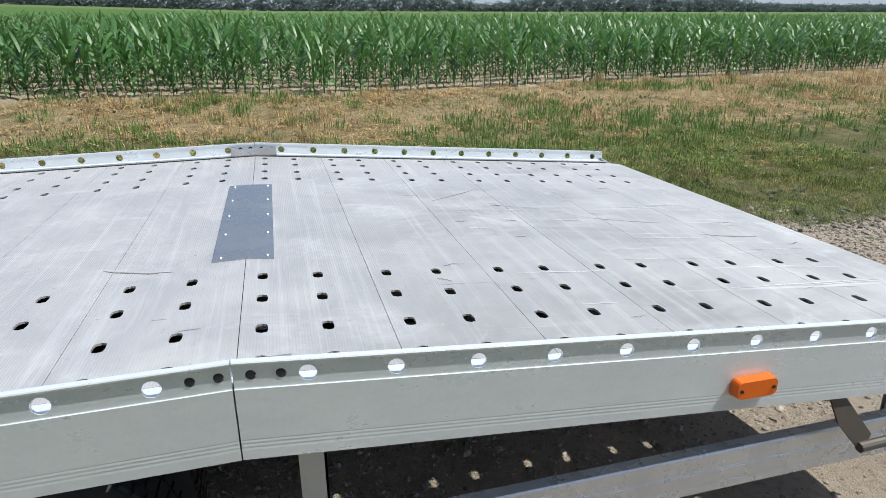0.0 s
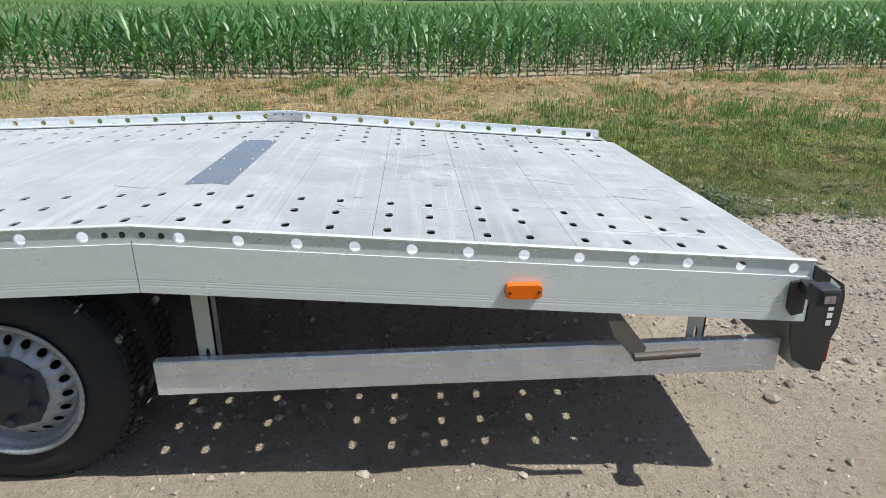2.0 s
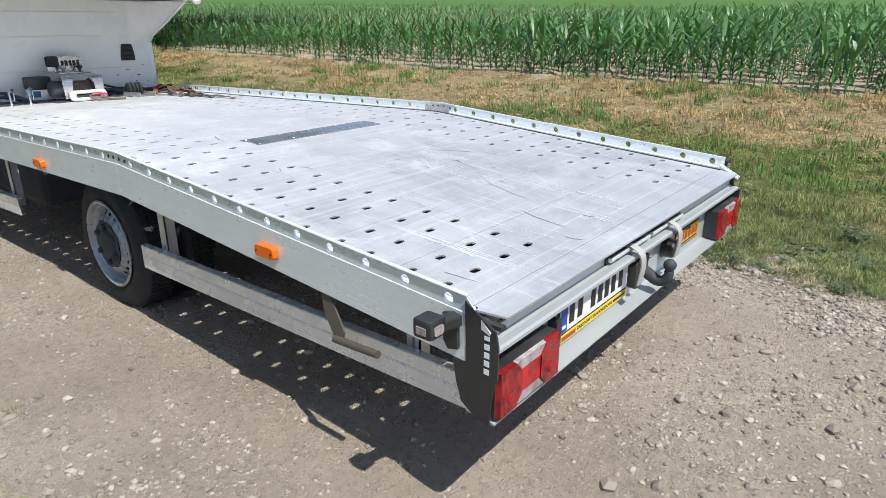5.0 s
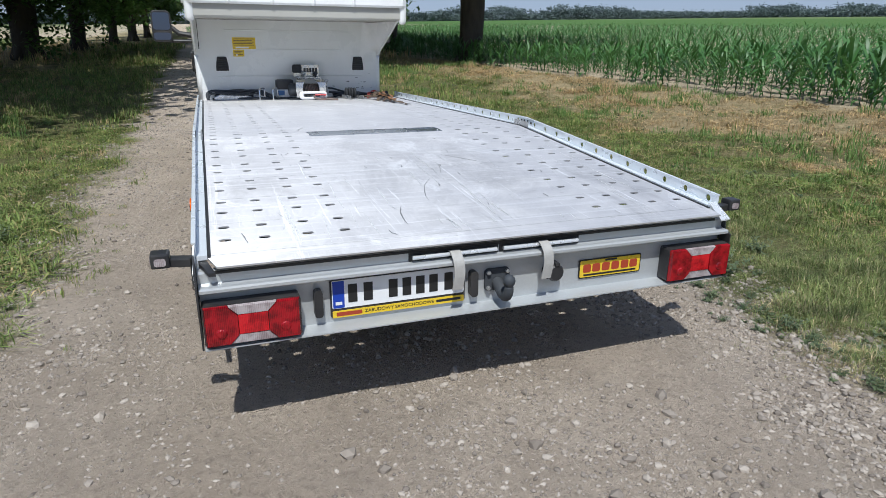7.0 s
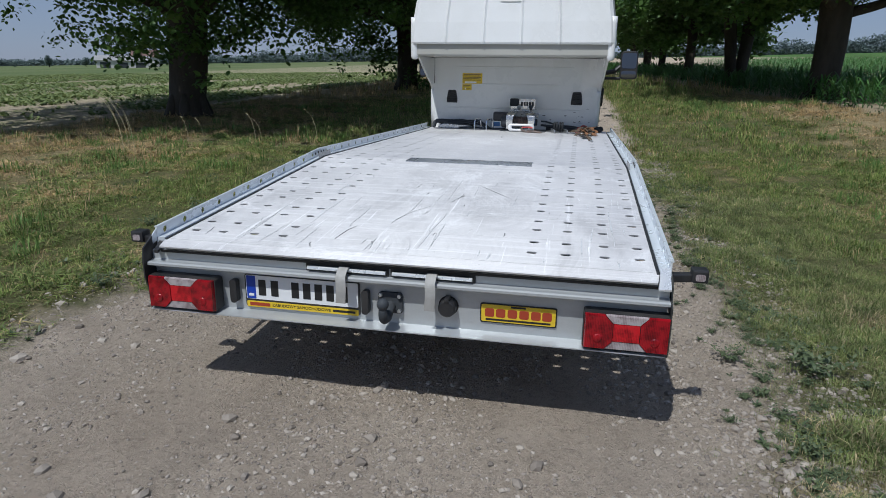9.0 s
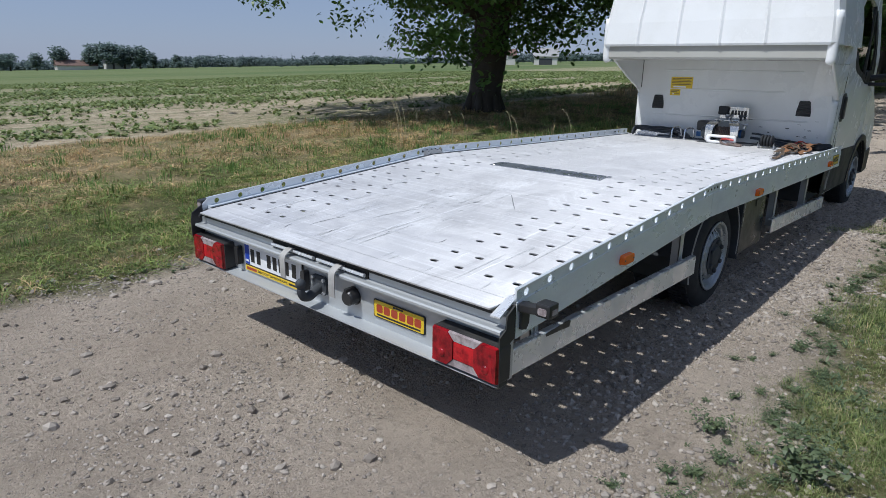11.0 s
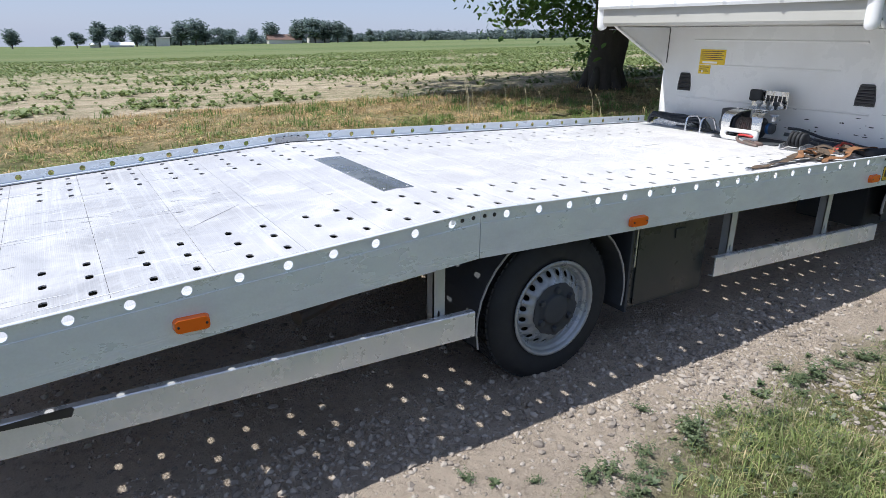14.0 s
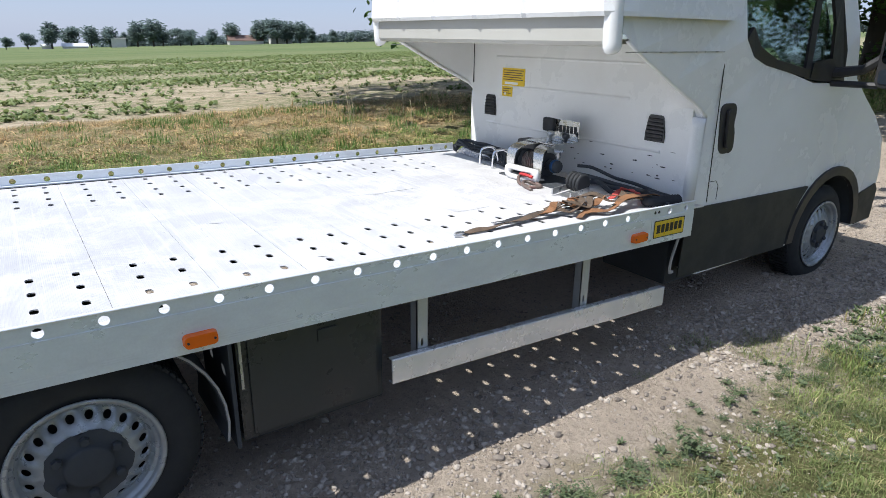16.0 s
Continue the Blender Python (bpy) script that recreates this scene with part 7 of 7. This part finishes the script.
for k in range(4):
    pts = [(-0.97 + 0.085 * j, 5.17 + 0.028 * k + 0.012 * math.sin(j * 1.9 + k * 2), WZ + 0.062 + 0.012 * k * (k < 3) + 0.012 * math.sin(j * 1.2 + k)) for j in range(7)]
    pts = [(-0.99, 5.20, WZ + 0.008)] + pts + [(-0.36, 5.16, WZ + 0.03), (-0.28, 5.14, WZ + 0.015)]
    tpart("cable", tube(smooth_line(pts, 4), 0.008 + 0.002 * (k % 2), 6), CHASSIS, loom, "", True)
# pulley block lying on the deck
pulley = thing("pulley_block", "black rubber roller on a flat steel bracket", "pulley", (0.51, 4.98, WZ))
for k in range(4):
    part("roller_disc", lathe([(0.0, 0.0), (0.045, 0.0), (0.055, 0.006), (0.055, 0.018), (0.045, 0.024), (0.0, 0.024)], Matrix.Translation((-0.06 + 0.03 * k, 0.02 - 0.005 * k, 0.07)) @ Matrix.Rotation(math.pi / 2, 4, "Y"), 18), RUBBER, pulley, "", True)
for dx in (-0.075, 0.066):
    q = box(-0.004, 0.004, -0.16, 0.05, 0.0, 0.035, 0.001)
    q.transform(Matrix.Translation((dx, 0, 0.012)) @ Matrix.Rotation(0.25, 4, "Z"))
    part("bracket_arm", q, STEEL, pulley)
part("cross_plate", box(-0.03, 0.20, -0.12, -0.02, 0.0, 0.008, 0.001), STEEL, pulley)


# lashing straps in a heap
def ribbon(points, width, thick, seed):
    """A flat strap along points, twisting as it goes."""
    r = random.Random(seed)
    pts = smooth_line(points, 8)
    b = bmesh.new()
    rows = []
    tw = r.uniform(0, 3)
    for i, p in enumerate(pts):
        t = (pts[min(i + 1, len(pts) - 1)] - pts[max(i - 1, 0)]).normalized()
        side = t.cross(Vector((0, 0, 1))).normalized()
        a = 0.35 * math.sin(i * 0.4 + tw)
        s = side * math.cos(a) + Vector((0, 0, 1)) * math.sin(a)
        n = s.cross(t)
        c = p + Vector((0, 0, abs(math.sin(a)) * width / 2))
        rows.append([b.verts.new(c + s * du * width / 2 + n * dv * thick) for du, dv in ((-1, 0), (1, 0), (1, 1), (-1, 1))])
    for a, c in zip(rows, rows[1:]):
        for i in range(4):
            b.faces.new((a[i], a[(i + 1) % 4], c[(i + 1) % 4], c[i]))
    b.faces.new(rows[0])
    b.faces.new(rows[-1][::-1])
    bmesh.ops.recalc_face_normals(b, faces=b.faces)
    return b


STRAP = stained("faded_orange_strap", (0.26, 0.12, 0.05), (0.09, 0.062, 0.042), 0.9, 0, 18.0, 0.8, 250, 0.0008)
STRAP_DARK = stained("dirty_brown_strap", (0.12, 0.08, 0.05), (0.045, 0.042, 0.04), 0.9, 0, 18.0, 0.8, 250, 0.0008)
STRAP_BLACK = stained("black_strap", (0.03, 0.032, 0.036), (0.07, 0.065, 0.06), 0.9, 0, 18.0, 0.8, 250, 0.0008)
STRAP_RED = stained("red_strap", (0.45, 0.06, 0.05), (0.25, 0.07, 0.05), 0.9, 0, 18.0, 0.6, 250, 0.0008)


def dz(y):
    return deck_z(y) + 0.004


straps = [
    ("dirty orange ratchet strap stretched along the deck edge", STRAP_DARK, 0.032, [(0.845, 3.93, dz(3.93)), (0.85, 4.05, dz(4.05) + 0.004), (0.83, 4.25, dz(4.25) + 0.008), (0.81, 4.45, dz(4.45) + 0.02), (0.79, 4.62, dz(4.6) + 0.03), (0.74, 4.75, dz(4.75) + 0.03), (0.66, 4.86, dz(4.86) + 0.02)]),
    ("faded orange lashing strap in a tangled heap", STRAP, 0.036, [(0.80, 4.36, dz(4.36)), (0.82, 4.48, dz(4.5) + 0.03), (0.77, 4.56, dz(4.56) + 0.05), (0.83, 4.64, dz(4.64) + 0.03), (0.76, 4.68, dz(4.68) + 0.055), (0.84, 4.76, dz(4.76) + 0.03), (0.80, 4.88, dz(4.88) + 0.05), (0.86, 5.0, dz(5.0) + 0.05), (0.90, 5.12, dz(5.1) + 0.03)]),
    ("brown lashing strap folded over the heap", STRAP_DARK, 0.034, [(0.70, 4.55, dz(4.55)), (0.76, 4.62, dz(4.62) + 0.03), (0.82, 4.60, dz(4.6) + 0.06), (0.86, 4.70, dz(4.7) + 0.03), (0.78, 4.80, dz(4.8) + 0.05), (0.70, 4.92, dz(4.92) + 0.03), (0.64, 5.0, dz(5.0) + 0.012)]),
    ("orange lashing strap lying loose", STRAP, 0.036, [(0.92, 4.58, dz(4.58)), (0.88, 4.68, dz(4.68) + 0.012), (0.93, 4.80, dz(4.8) + 0.02), (0.88, 4.95, dz(4.95) + 0.05), (0.92, 5.10, dz(5.1) + 0.06), (0.96, 5.22, dz(5.2) + 0.03)]),
    ("crumpled brown lashing strap across the heap", STRAP_DARK, 0.034, [(0.74, 4.42, dz(4.42)), (0.80, 4.52, dz(4.5) + 0.025), (0.86, 4.60, dz(4.6) + 0.02), (0.80, 4.72, dz(4.7) + 0.06), (0.72, 4.70, dz(4.7) + 0.03), (0.76, 4.84, dz(4.8) + 0.06), (0.86, 4.90, dz(4.9) + 0.03), (0.82, 5.02, dz(5.0) + 0.06), (0.74, 5.10, dz(5.1) + 0.02)]),
    ("black tie-down strap under the heap", STRAP_BLACK, 0.03, [(0.78, 4.15, dz(4.15)), (0.80, 4.30, dz(4.3) + 0.006), (0.76, 4.46, dz(4.46) + 0.01), (0.84, 4.66, dz(4.66) + 0.02), (0.90, 4.84, dz(4.84) + 0.03), (0.84, 5.0, dz(5.0) + 0.03), (0.93, 5.12, dz(5.1) + 0.05), (0.88, 5.24, dz(5.2) + 0.02)]),
    ("red lashing strap bunched up", STRAP_RED, 0.04, [(0.72, 5.02, dz(5.0)), (0.75, 5.08, dz(5.08) + 0.05), (0.80, 5.06, dz(5.06) + 0.07), (0.82, 5.14, dz(5.1) + 0.04), (0.77, 5.16, dz(5.1) + 0.02)]),
]
for k, (label, m, w, pts) in enumerate(straps):
    st = thing("lashing_strap", label, "strap", (0, 0, 0), "straps on the deck")
    part("webbing", ribbon(pts, w, 0.003, k), m, st)
    end = pts[0]
    if k in (0, 1):
        part("end_hook", tube(smooth_line([(end[0], end[1], end[2] + 0.008), (end[0] + 0.005, end[1] - 0.04, end[2] + 0.012), (end[0] + 0.02, end[1] - 0.06, end[2] + 0.008), (end[0] + 0.03, end[1] - 0.03, end[2] + 0.006)], 4), 0.006, 6), STEEL, st)
hose = thing("corrugated_hose", "black corrugated hose coiled by the rail", "hose", (0, 0, 0))
line = smooth_line([(0.80, 5.22, dz(5.2) + 0.025), (0.86, 5.16, dz(5.16) + 0.028), (0.92, 5.10, dz(5.1) + 0.03), (0.96, 5.18, dz(5.1) + 0.03), (0.99, 5.27, dz(5.2) + 0.03)], 12)
part("hose_wall", tube(line, [0.026 + 0.006 * (i % 2) for i in range(len(line))], 10), RUBBER, hose, "", True)

# ---- loose stones on the track ----
def stone_template(seed):
    r = random.Random(seed)
    b = bmesh.new()
    bmesh.ops.create_icosphere(b, subdivisions=1, radius=1)
    sx, sy, sz = r.uniform(0.7, 1.3), r.uniform(0.55, 1.0), r.uniform(0.5, 0.95)
    for v in b.verts:
        k = r.uniform(0.62, 1.2)
        v.co = Vector((v.co.x * sx * k, v.co.y * sy * k, max(v.co.z, -0.4) * sz * k + 0.2 * sz))
    b.verts.index_update()
    out = np.array([list(v.co) for v in b.verts]), np.array([[v.index for v in f.verts] for f in b.faces])
    b.free()
    return out


def pebble_template(seed):
    """A small eight-sided stone."""
    r = random.Random(seed)
    v = np.array([(1, 0, 0), (-1, 0, 0), (0, 0.8, 0), (0, -0.8, 0), (0, 0, 0.6), (0, 0, -0.2)]) * np.array([[r.uniform(0.6, 1.3)] for k in range(6)])
    v[:, :2] += np.array([[r.uniform(-0.25, 0.25), r.uniform(-0.25, 0.25)] for k in range(6)])
    f = np.array([(0, 2, 4), (2, 1, 4), (1, 3, 4), (3, 0, 4), (2, 0, 5), (1, 2, 5), (3, 1, 5), (0, 3, 5)])
    return v, f


stones = [stone_template(k) for k in range(10)]
pebbles = [pebble_template(k) for k in range(12)]


def strew(n, x0, x1, y0, y1, lo, hi, keep, kinds=None):
    x, y = sow(n, x0, x1, y0, y1, keep)
    size = lo * (hi / lo) ** (nrng.random(len(x)) ** 2.2)
    return scatter(kinds or stones, np.stack([x, y, ground_z(x, y)], -1), nrng.uniform(0, 6.28, len(x)), size)


def track(x, y):
    rut = np.minimum(np.abs(x + 0.9 + 0.1 * np.sin(y)), np.abs(x - 0.85 - 0.1 * np.sin(y + 1))) < 0.28
    return ((x > -2.4) & (x < 2.0)) * np.clip(0.2 + 1.5 * (field_noise(x, y, 2.2) - 0.3), 0.08, 1) * np.where(rut, 0.4, 1)


def heaps(x, y):
    """Coarse gravel thrown up between and beside the wheel tracks."""
    return np.clip((field_noise(x, y, 1.3) - 0.42) * 4, 0, 1)


def rough_edge(x, y):
    return np.clip(field_noise(x, y, 2.2), 0.1, 1)


sv, sf = gather([
    strew(90000, -2.5, 2.1, -4.2, 9, 0.0045, 0.013, track, pebbles),
    strew(30000, 0.8, 2.3, -4.2, 10, 0.006, 0.020, rough_edge, pebbles),
    strew(12000, -2.9, -1.6, -4.2, 10, 0.006, 0.020, rough_edge, pebbles),
    strew(17000, -2.4, 2.0, -4.5, 10, 0.008, 0.022, track),
    strew(9000, 0.9, 2.2, -4, 10, 0.006, 0.026, rough_edge),
    strew(1700, 1.1, 2.15, -3, 9, 0.012, 0.034, rough_edge),
    strew(9000, 1.0, 2.1, -3, 9, 0.009, 0.018, rough_edge),
    strew(5000, 0.9, 2.2, -3, 9, 0.013, 0.022, rough_edge),
    strew(1200, -2.6, -1.5, -4, 14, 0.008, 0.034, rough_edge),
    strew(1100, -2.4, 2.0, -4.5, 9, 0.016, 0.030, track),
    strew(900, -2.6, 2.0, -4.6, -0.2, 0.014, 0.036, heaps),
    strew(7000, -2.6, 2.0, -4.6, -0.2, 0.006, 0.015, heaps),
    strew(260, -2.7, -1.7, -4.0, 2.0, 0.016, 0.040, rough_edge),
    strew(3000, -2.2, 1.8, 9, 30, 0.012, 0.04, track),
])
tagged(soup("gravel_stones", sv, sf, STONE), "loose pale grey and brown stones on the track", "stones", kind="stuff")


# ---- broad-leaved weeds and field crop ----
def weed_template(seed, leaves, size, rise, seg=3, broad=0.2):
    r = random.Random(seed)
    pieces = []
    for k in range(leaves):
        lv, lf = strip_leaf(seg, size * r.uniform(0.6, 1.2), size * broad * r.uniform(0.7, 1.2), rise * r.uniform(0.5, 1.4), r.uniform(0.3, 0.9), r.uniform(-0.6, 0.6))
        pieces.append((turned(lv, 2.4 * k + r.uniform(-0.4, 0.4), (r.uniform(-0.2, 0.2) * size, r.uniform(-0.2, 0.2) * size, size * rise * 0.6 * k / leaves)), lf))
    return gather(pieces)


low_weeds = [weed_template(k, 11, 0.032, 0.9) for k in range(5)]
beet = [weed_template(60 + k, 7, 0.19, 0.75, 2, 0.27) for k in range(9)]


def place_on(x, y, temps, lo, hi):
    return scatter(temps, np.stack([x, y, ground_z(x, y) - 0.005], -1), nrng.uniform(0, 6.28, len(x)), nrng.uniform(lo, hi, len(x)))


x, y = sow(9000, 1.42, 2.5, -4, 9, lambda a, b: np.clip((field_noise(a, b, 2.6) - 0.42) * 2.5, 0.05, 1) * np.clip((a - 1.38) * 3.0, 0, 1))
x2, y2 = sow(900, -3.0, -2.1, -3, 10, lambda a, b: np.clip((field_noise(a, b, 2.6) - 0.45) * 2.5, 0, 1))
x3, y3 = sow(2600, 2.5, 9.5, -8, 18, lambda a, b: np.clip((field_noise(a, b, 1.2) - 0.5) * 2.0, 0, 1))
x4, y4 = sow(2000, -10, -2.8, -4, 18, lambda a, b: np.clip((field_noise(a, b, 1.2) - 0.55) * 2.0, 0, 1))
wv, wf = gather([place_on(x, y, low_weeds, 0.4, 1.25), place_on(x2, y2, low_weeds, 0.5, 1.3), place_on(x3, y3, low_weeds, 0.8, 1.8), place_on(x4, y4, low_weeds, 0.7, 1.6)])
tagged(soup("roadside_weeds", wv, wf, WEED), "low broad-leaved weeds in the verges", "weeds", kind="stuff")
def bush_template(seed, stems, height):
    """A branching weed: leaning stems, each with many small leaves."""
    r = random.Random(seed)
    pieces = []
    for k in range(stems):
        yaw, lean, h = r.uniform(0, 6.28), r.uniform(0.3, 1.1), height * r.uniform(0.6, 1.15)
        for j in range(9):
            t = 0.15 + 0.85 * j / 8
            p = (h * t * lean * math.cos(yaw), h * t * lean * math.sin(yaw), h * t * (1.1 - 0.45 * lean * t))
            lv, lf = strip_leaf(2, height * 0.26 * r.uniform(0.6, 1.2), height * 0.06, r.uniform(-0.1, 0.8), 0.5, r.uniform(-1, 1))
            pieces.append((turned(lv, yaw + 2.4 * j + r.uniform(-0.5, 0.5), p), lf))
    return gather(pieces)


bushes = []
for k in range(3):
    e = thing("weed_plant", "bushy grey-green weed at the stony track edge", "plant", (0, 0, 0), "weeds at the track edge")
    v, f = bush_template(k, 16, 0.15)
    soup("leaves", v, f, WEED, e)
    bushes.append(e)
spots = [(1.62, 2.55, 0.6), (1.80, 1.75, 0.6), (1.52, 3.35, 0.5), (1.95, 0.95, 0.6), (1.75, 0.2, 0.6), (1.98, -0.65, 0.7), (2.2, -1.3, 0.8), (1.7, 4.1, 0.5), (1.9, 4.9, 0.6), (1.65, 5.9, 0.6), (2.1, 2.9, 0.5), (1.55, 1.2, 0.4), (-2.3, 1.0, 0.9), (-2.5, 2.9, 1.0), (2.6, -0.5, 1.3), (1.85, -2.2, 0.8)]
edge_rng = random.Random(8)
spots += [(1.57, 0.84, 0.8), (1.64, 2.1, 0.6), (1.68, 2.52, 0.7), (1.94, 0.74, 1.3), (1.68, 0.65, 0.6), (1.71, 0.01, 0.7), (1.67, 0.29, 0.6), (1.84, -1.16, 1.7), (1.76, 4.46, 0.8), (1.67, 3.86, 0.6), (1.65, 3.44, 0.7), (1.54, -0.59, 0.6), (1.83, 5.92, 0.7), (2.47, 0.98, 0.9), (-3.07, 3.37, 1.3), (-3.2, 2.7, 0.9)]
for k in range(170):
    spots.append((1.60 + abs(edge_rng.gauss(0, 0.20)), -2.2 + 0.053 * k + edge_rng.uniform(-0.1, 0.1), edge_rng.uniform(0.22, 0.55)))
for k in range(26):
    spots.append((1.66 + edge_rng.gauss(0, 0.11), -1.3 + 0.29 * k + edge_rng.uniform(-0.1, 0.1), edge_rng.uniform(0.25, 0.5)))
for k, (px, py, size) in enumerate(spots):
    size *= 0.8
    m = Matrix.Translation((px, py, float(ground_z(px, py)))) @ Matrix.Rotation(px * 9, 4, "Z")
    if k < 3:
        t = bushes[k]
        t.matrix_basis = m
    else:
        t = copy_thing(bushes[k % 3], m)
    t.scale = (size, size, size * (0.72 if size < 0.5 else 1.1))

gx_ = -12.6 - 52 * nrng.random(95000) ** 1.25
gy_ = nrng.uniform(-20, 70, 95000)
gx_ = np.round(gx_ / 0.45) * 0.45 + nrng.normal(0, 0.13, len(gx_))
cover_ = field_noise(gx_ * 1.0, gy_ * 0.40, 0.42) * 0.7 + 0.3 * field_noise(gx_ + 9, gy_, 1.5)
keep = nrng.random(len(gx_)) < np.clip((cover_ - 0.40) * 3.4 + 0.36 * np.clip((-gx_ - 17.0) / 5, -1, 1) + 0.008 * (-gx_ - 24), 0.05, 1)
gx_, gy_ = gx_[keep], gy_[keep]
grown = 0.75 + 0.7 * field_noise(gx_, gy_, 0.6)
bv, bf = scatter(beet, np.stack([gx_, gy_, ground_z(gx_, gy_) - 0.005], -1), nrng.uniform(0, 6.28, len(gx_)), nrng.uniform(0.35, 1.15, len(gx_)) * grown)
tagged(soup("field_crop", bv, bf, leaf_material("crop_leaf", (0.11, 0.165, 0.05), (0.29, 0.34, 0.13), None, 0.6, 0.3)), "patchy low green crop in dry pale soil", "crop", kind="stuff")

# tall dry stalks arching over the west verge
STALK = flat("dry_stalk", (0.42, 0.36, 0.22), 0.8)
stalk_rng = random.Random(12)
for px, py, h in ((-7.1, 7.35, 1.25), (-7.05, 7.3, 1.15), (-6.85, 7.2, 1.2), (-6.8, 7.25, 1.1), (-6.3, 8.1, 0.6), (-6.1, 8.3, 0.55), (-5.35, 8.85, 0.6), (-5.3, 9.0, 0.5), (-4.4, 9.6, 0.65), (-8.4, 9.2, 0.7)):
    st = thing("grass_stalk", "tall dry straw-coloured grass stalk arching in the verge", "grass", (px, py, float(ground_z(px, py))), "dry stalks in the verge")
    bend = stalk_rng.uniform(0.25, 0.5) * h * (1.6 if h > 1 else 1)
    line = smooth_line([(0, 0, -0.02), (-0.10 * bend, 0, 0.4 * h), (-0.45 * bend, 0.02, 0.75 * h), (-bend, 0.05, 0.96 * h)], 5)
    part("stem", tube(line, list(np.linspace(0.0045, 0.002, len(line))), 5), STALK, st)
    tip = line[-1]
    part("seed_head", tube([tip - Vector((-0.10 * h * 0.5, 0, 0.03)), tip, tip + Vector((-0.05 * h, 0, -0.004))], [0.002, 0.008, 0.001], 5), STALK, st)

tuft = [grass_template(90 + k, 44, 0.24, 0.15, 0.0062) for k in range(6)]
x, y = sow(3000, 3.6, 9.8, -9, 18, lambda a, b: np.clip((field_noise(a, b, 0.9) - 0.35) * 2, 0.1, 1) * ((a + 0.12 * b) < 9.7))
x2, y2 = sow(900, -11.5, -3.2, -4, 18, lambda a, b: np.clip((field_noise(a, b, 0.9) - 0.35) * 2, 0.1, 1))
tv, tf = place_on(np.concatenate([x, x2]), np.concatenate([y, y2]), tuft, 0.35, 1.05)
tagged(soup("grass_tussocks", tv, tf, leaf_material("fresh_grass", (0.085, 0.17, 0.035), (0.23, 0.34, 0.10), None, 0.6, 0.3)), "fresh green tussocks in the dry verge grass", "grass", kind="stuff")
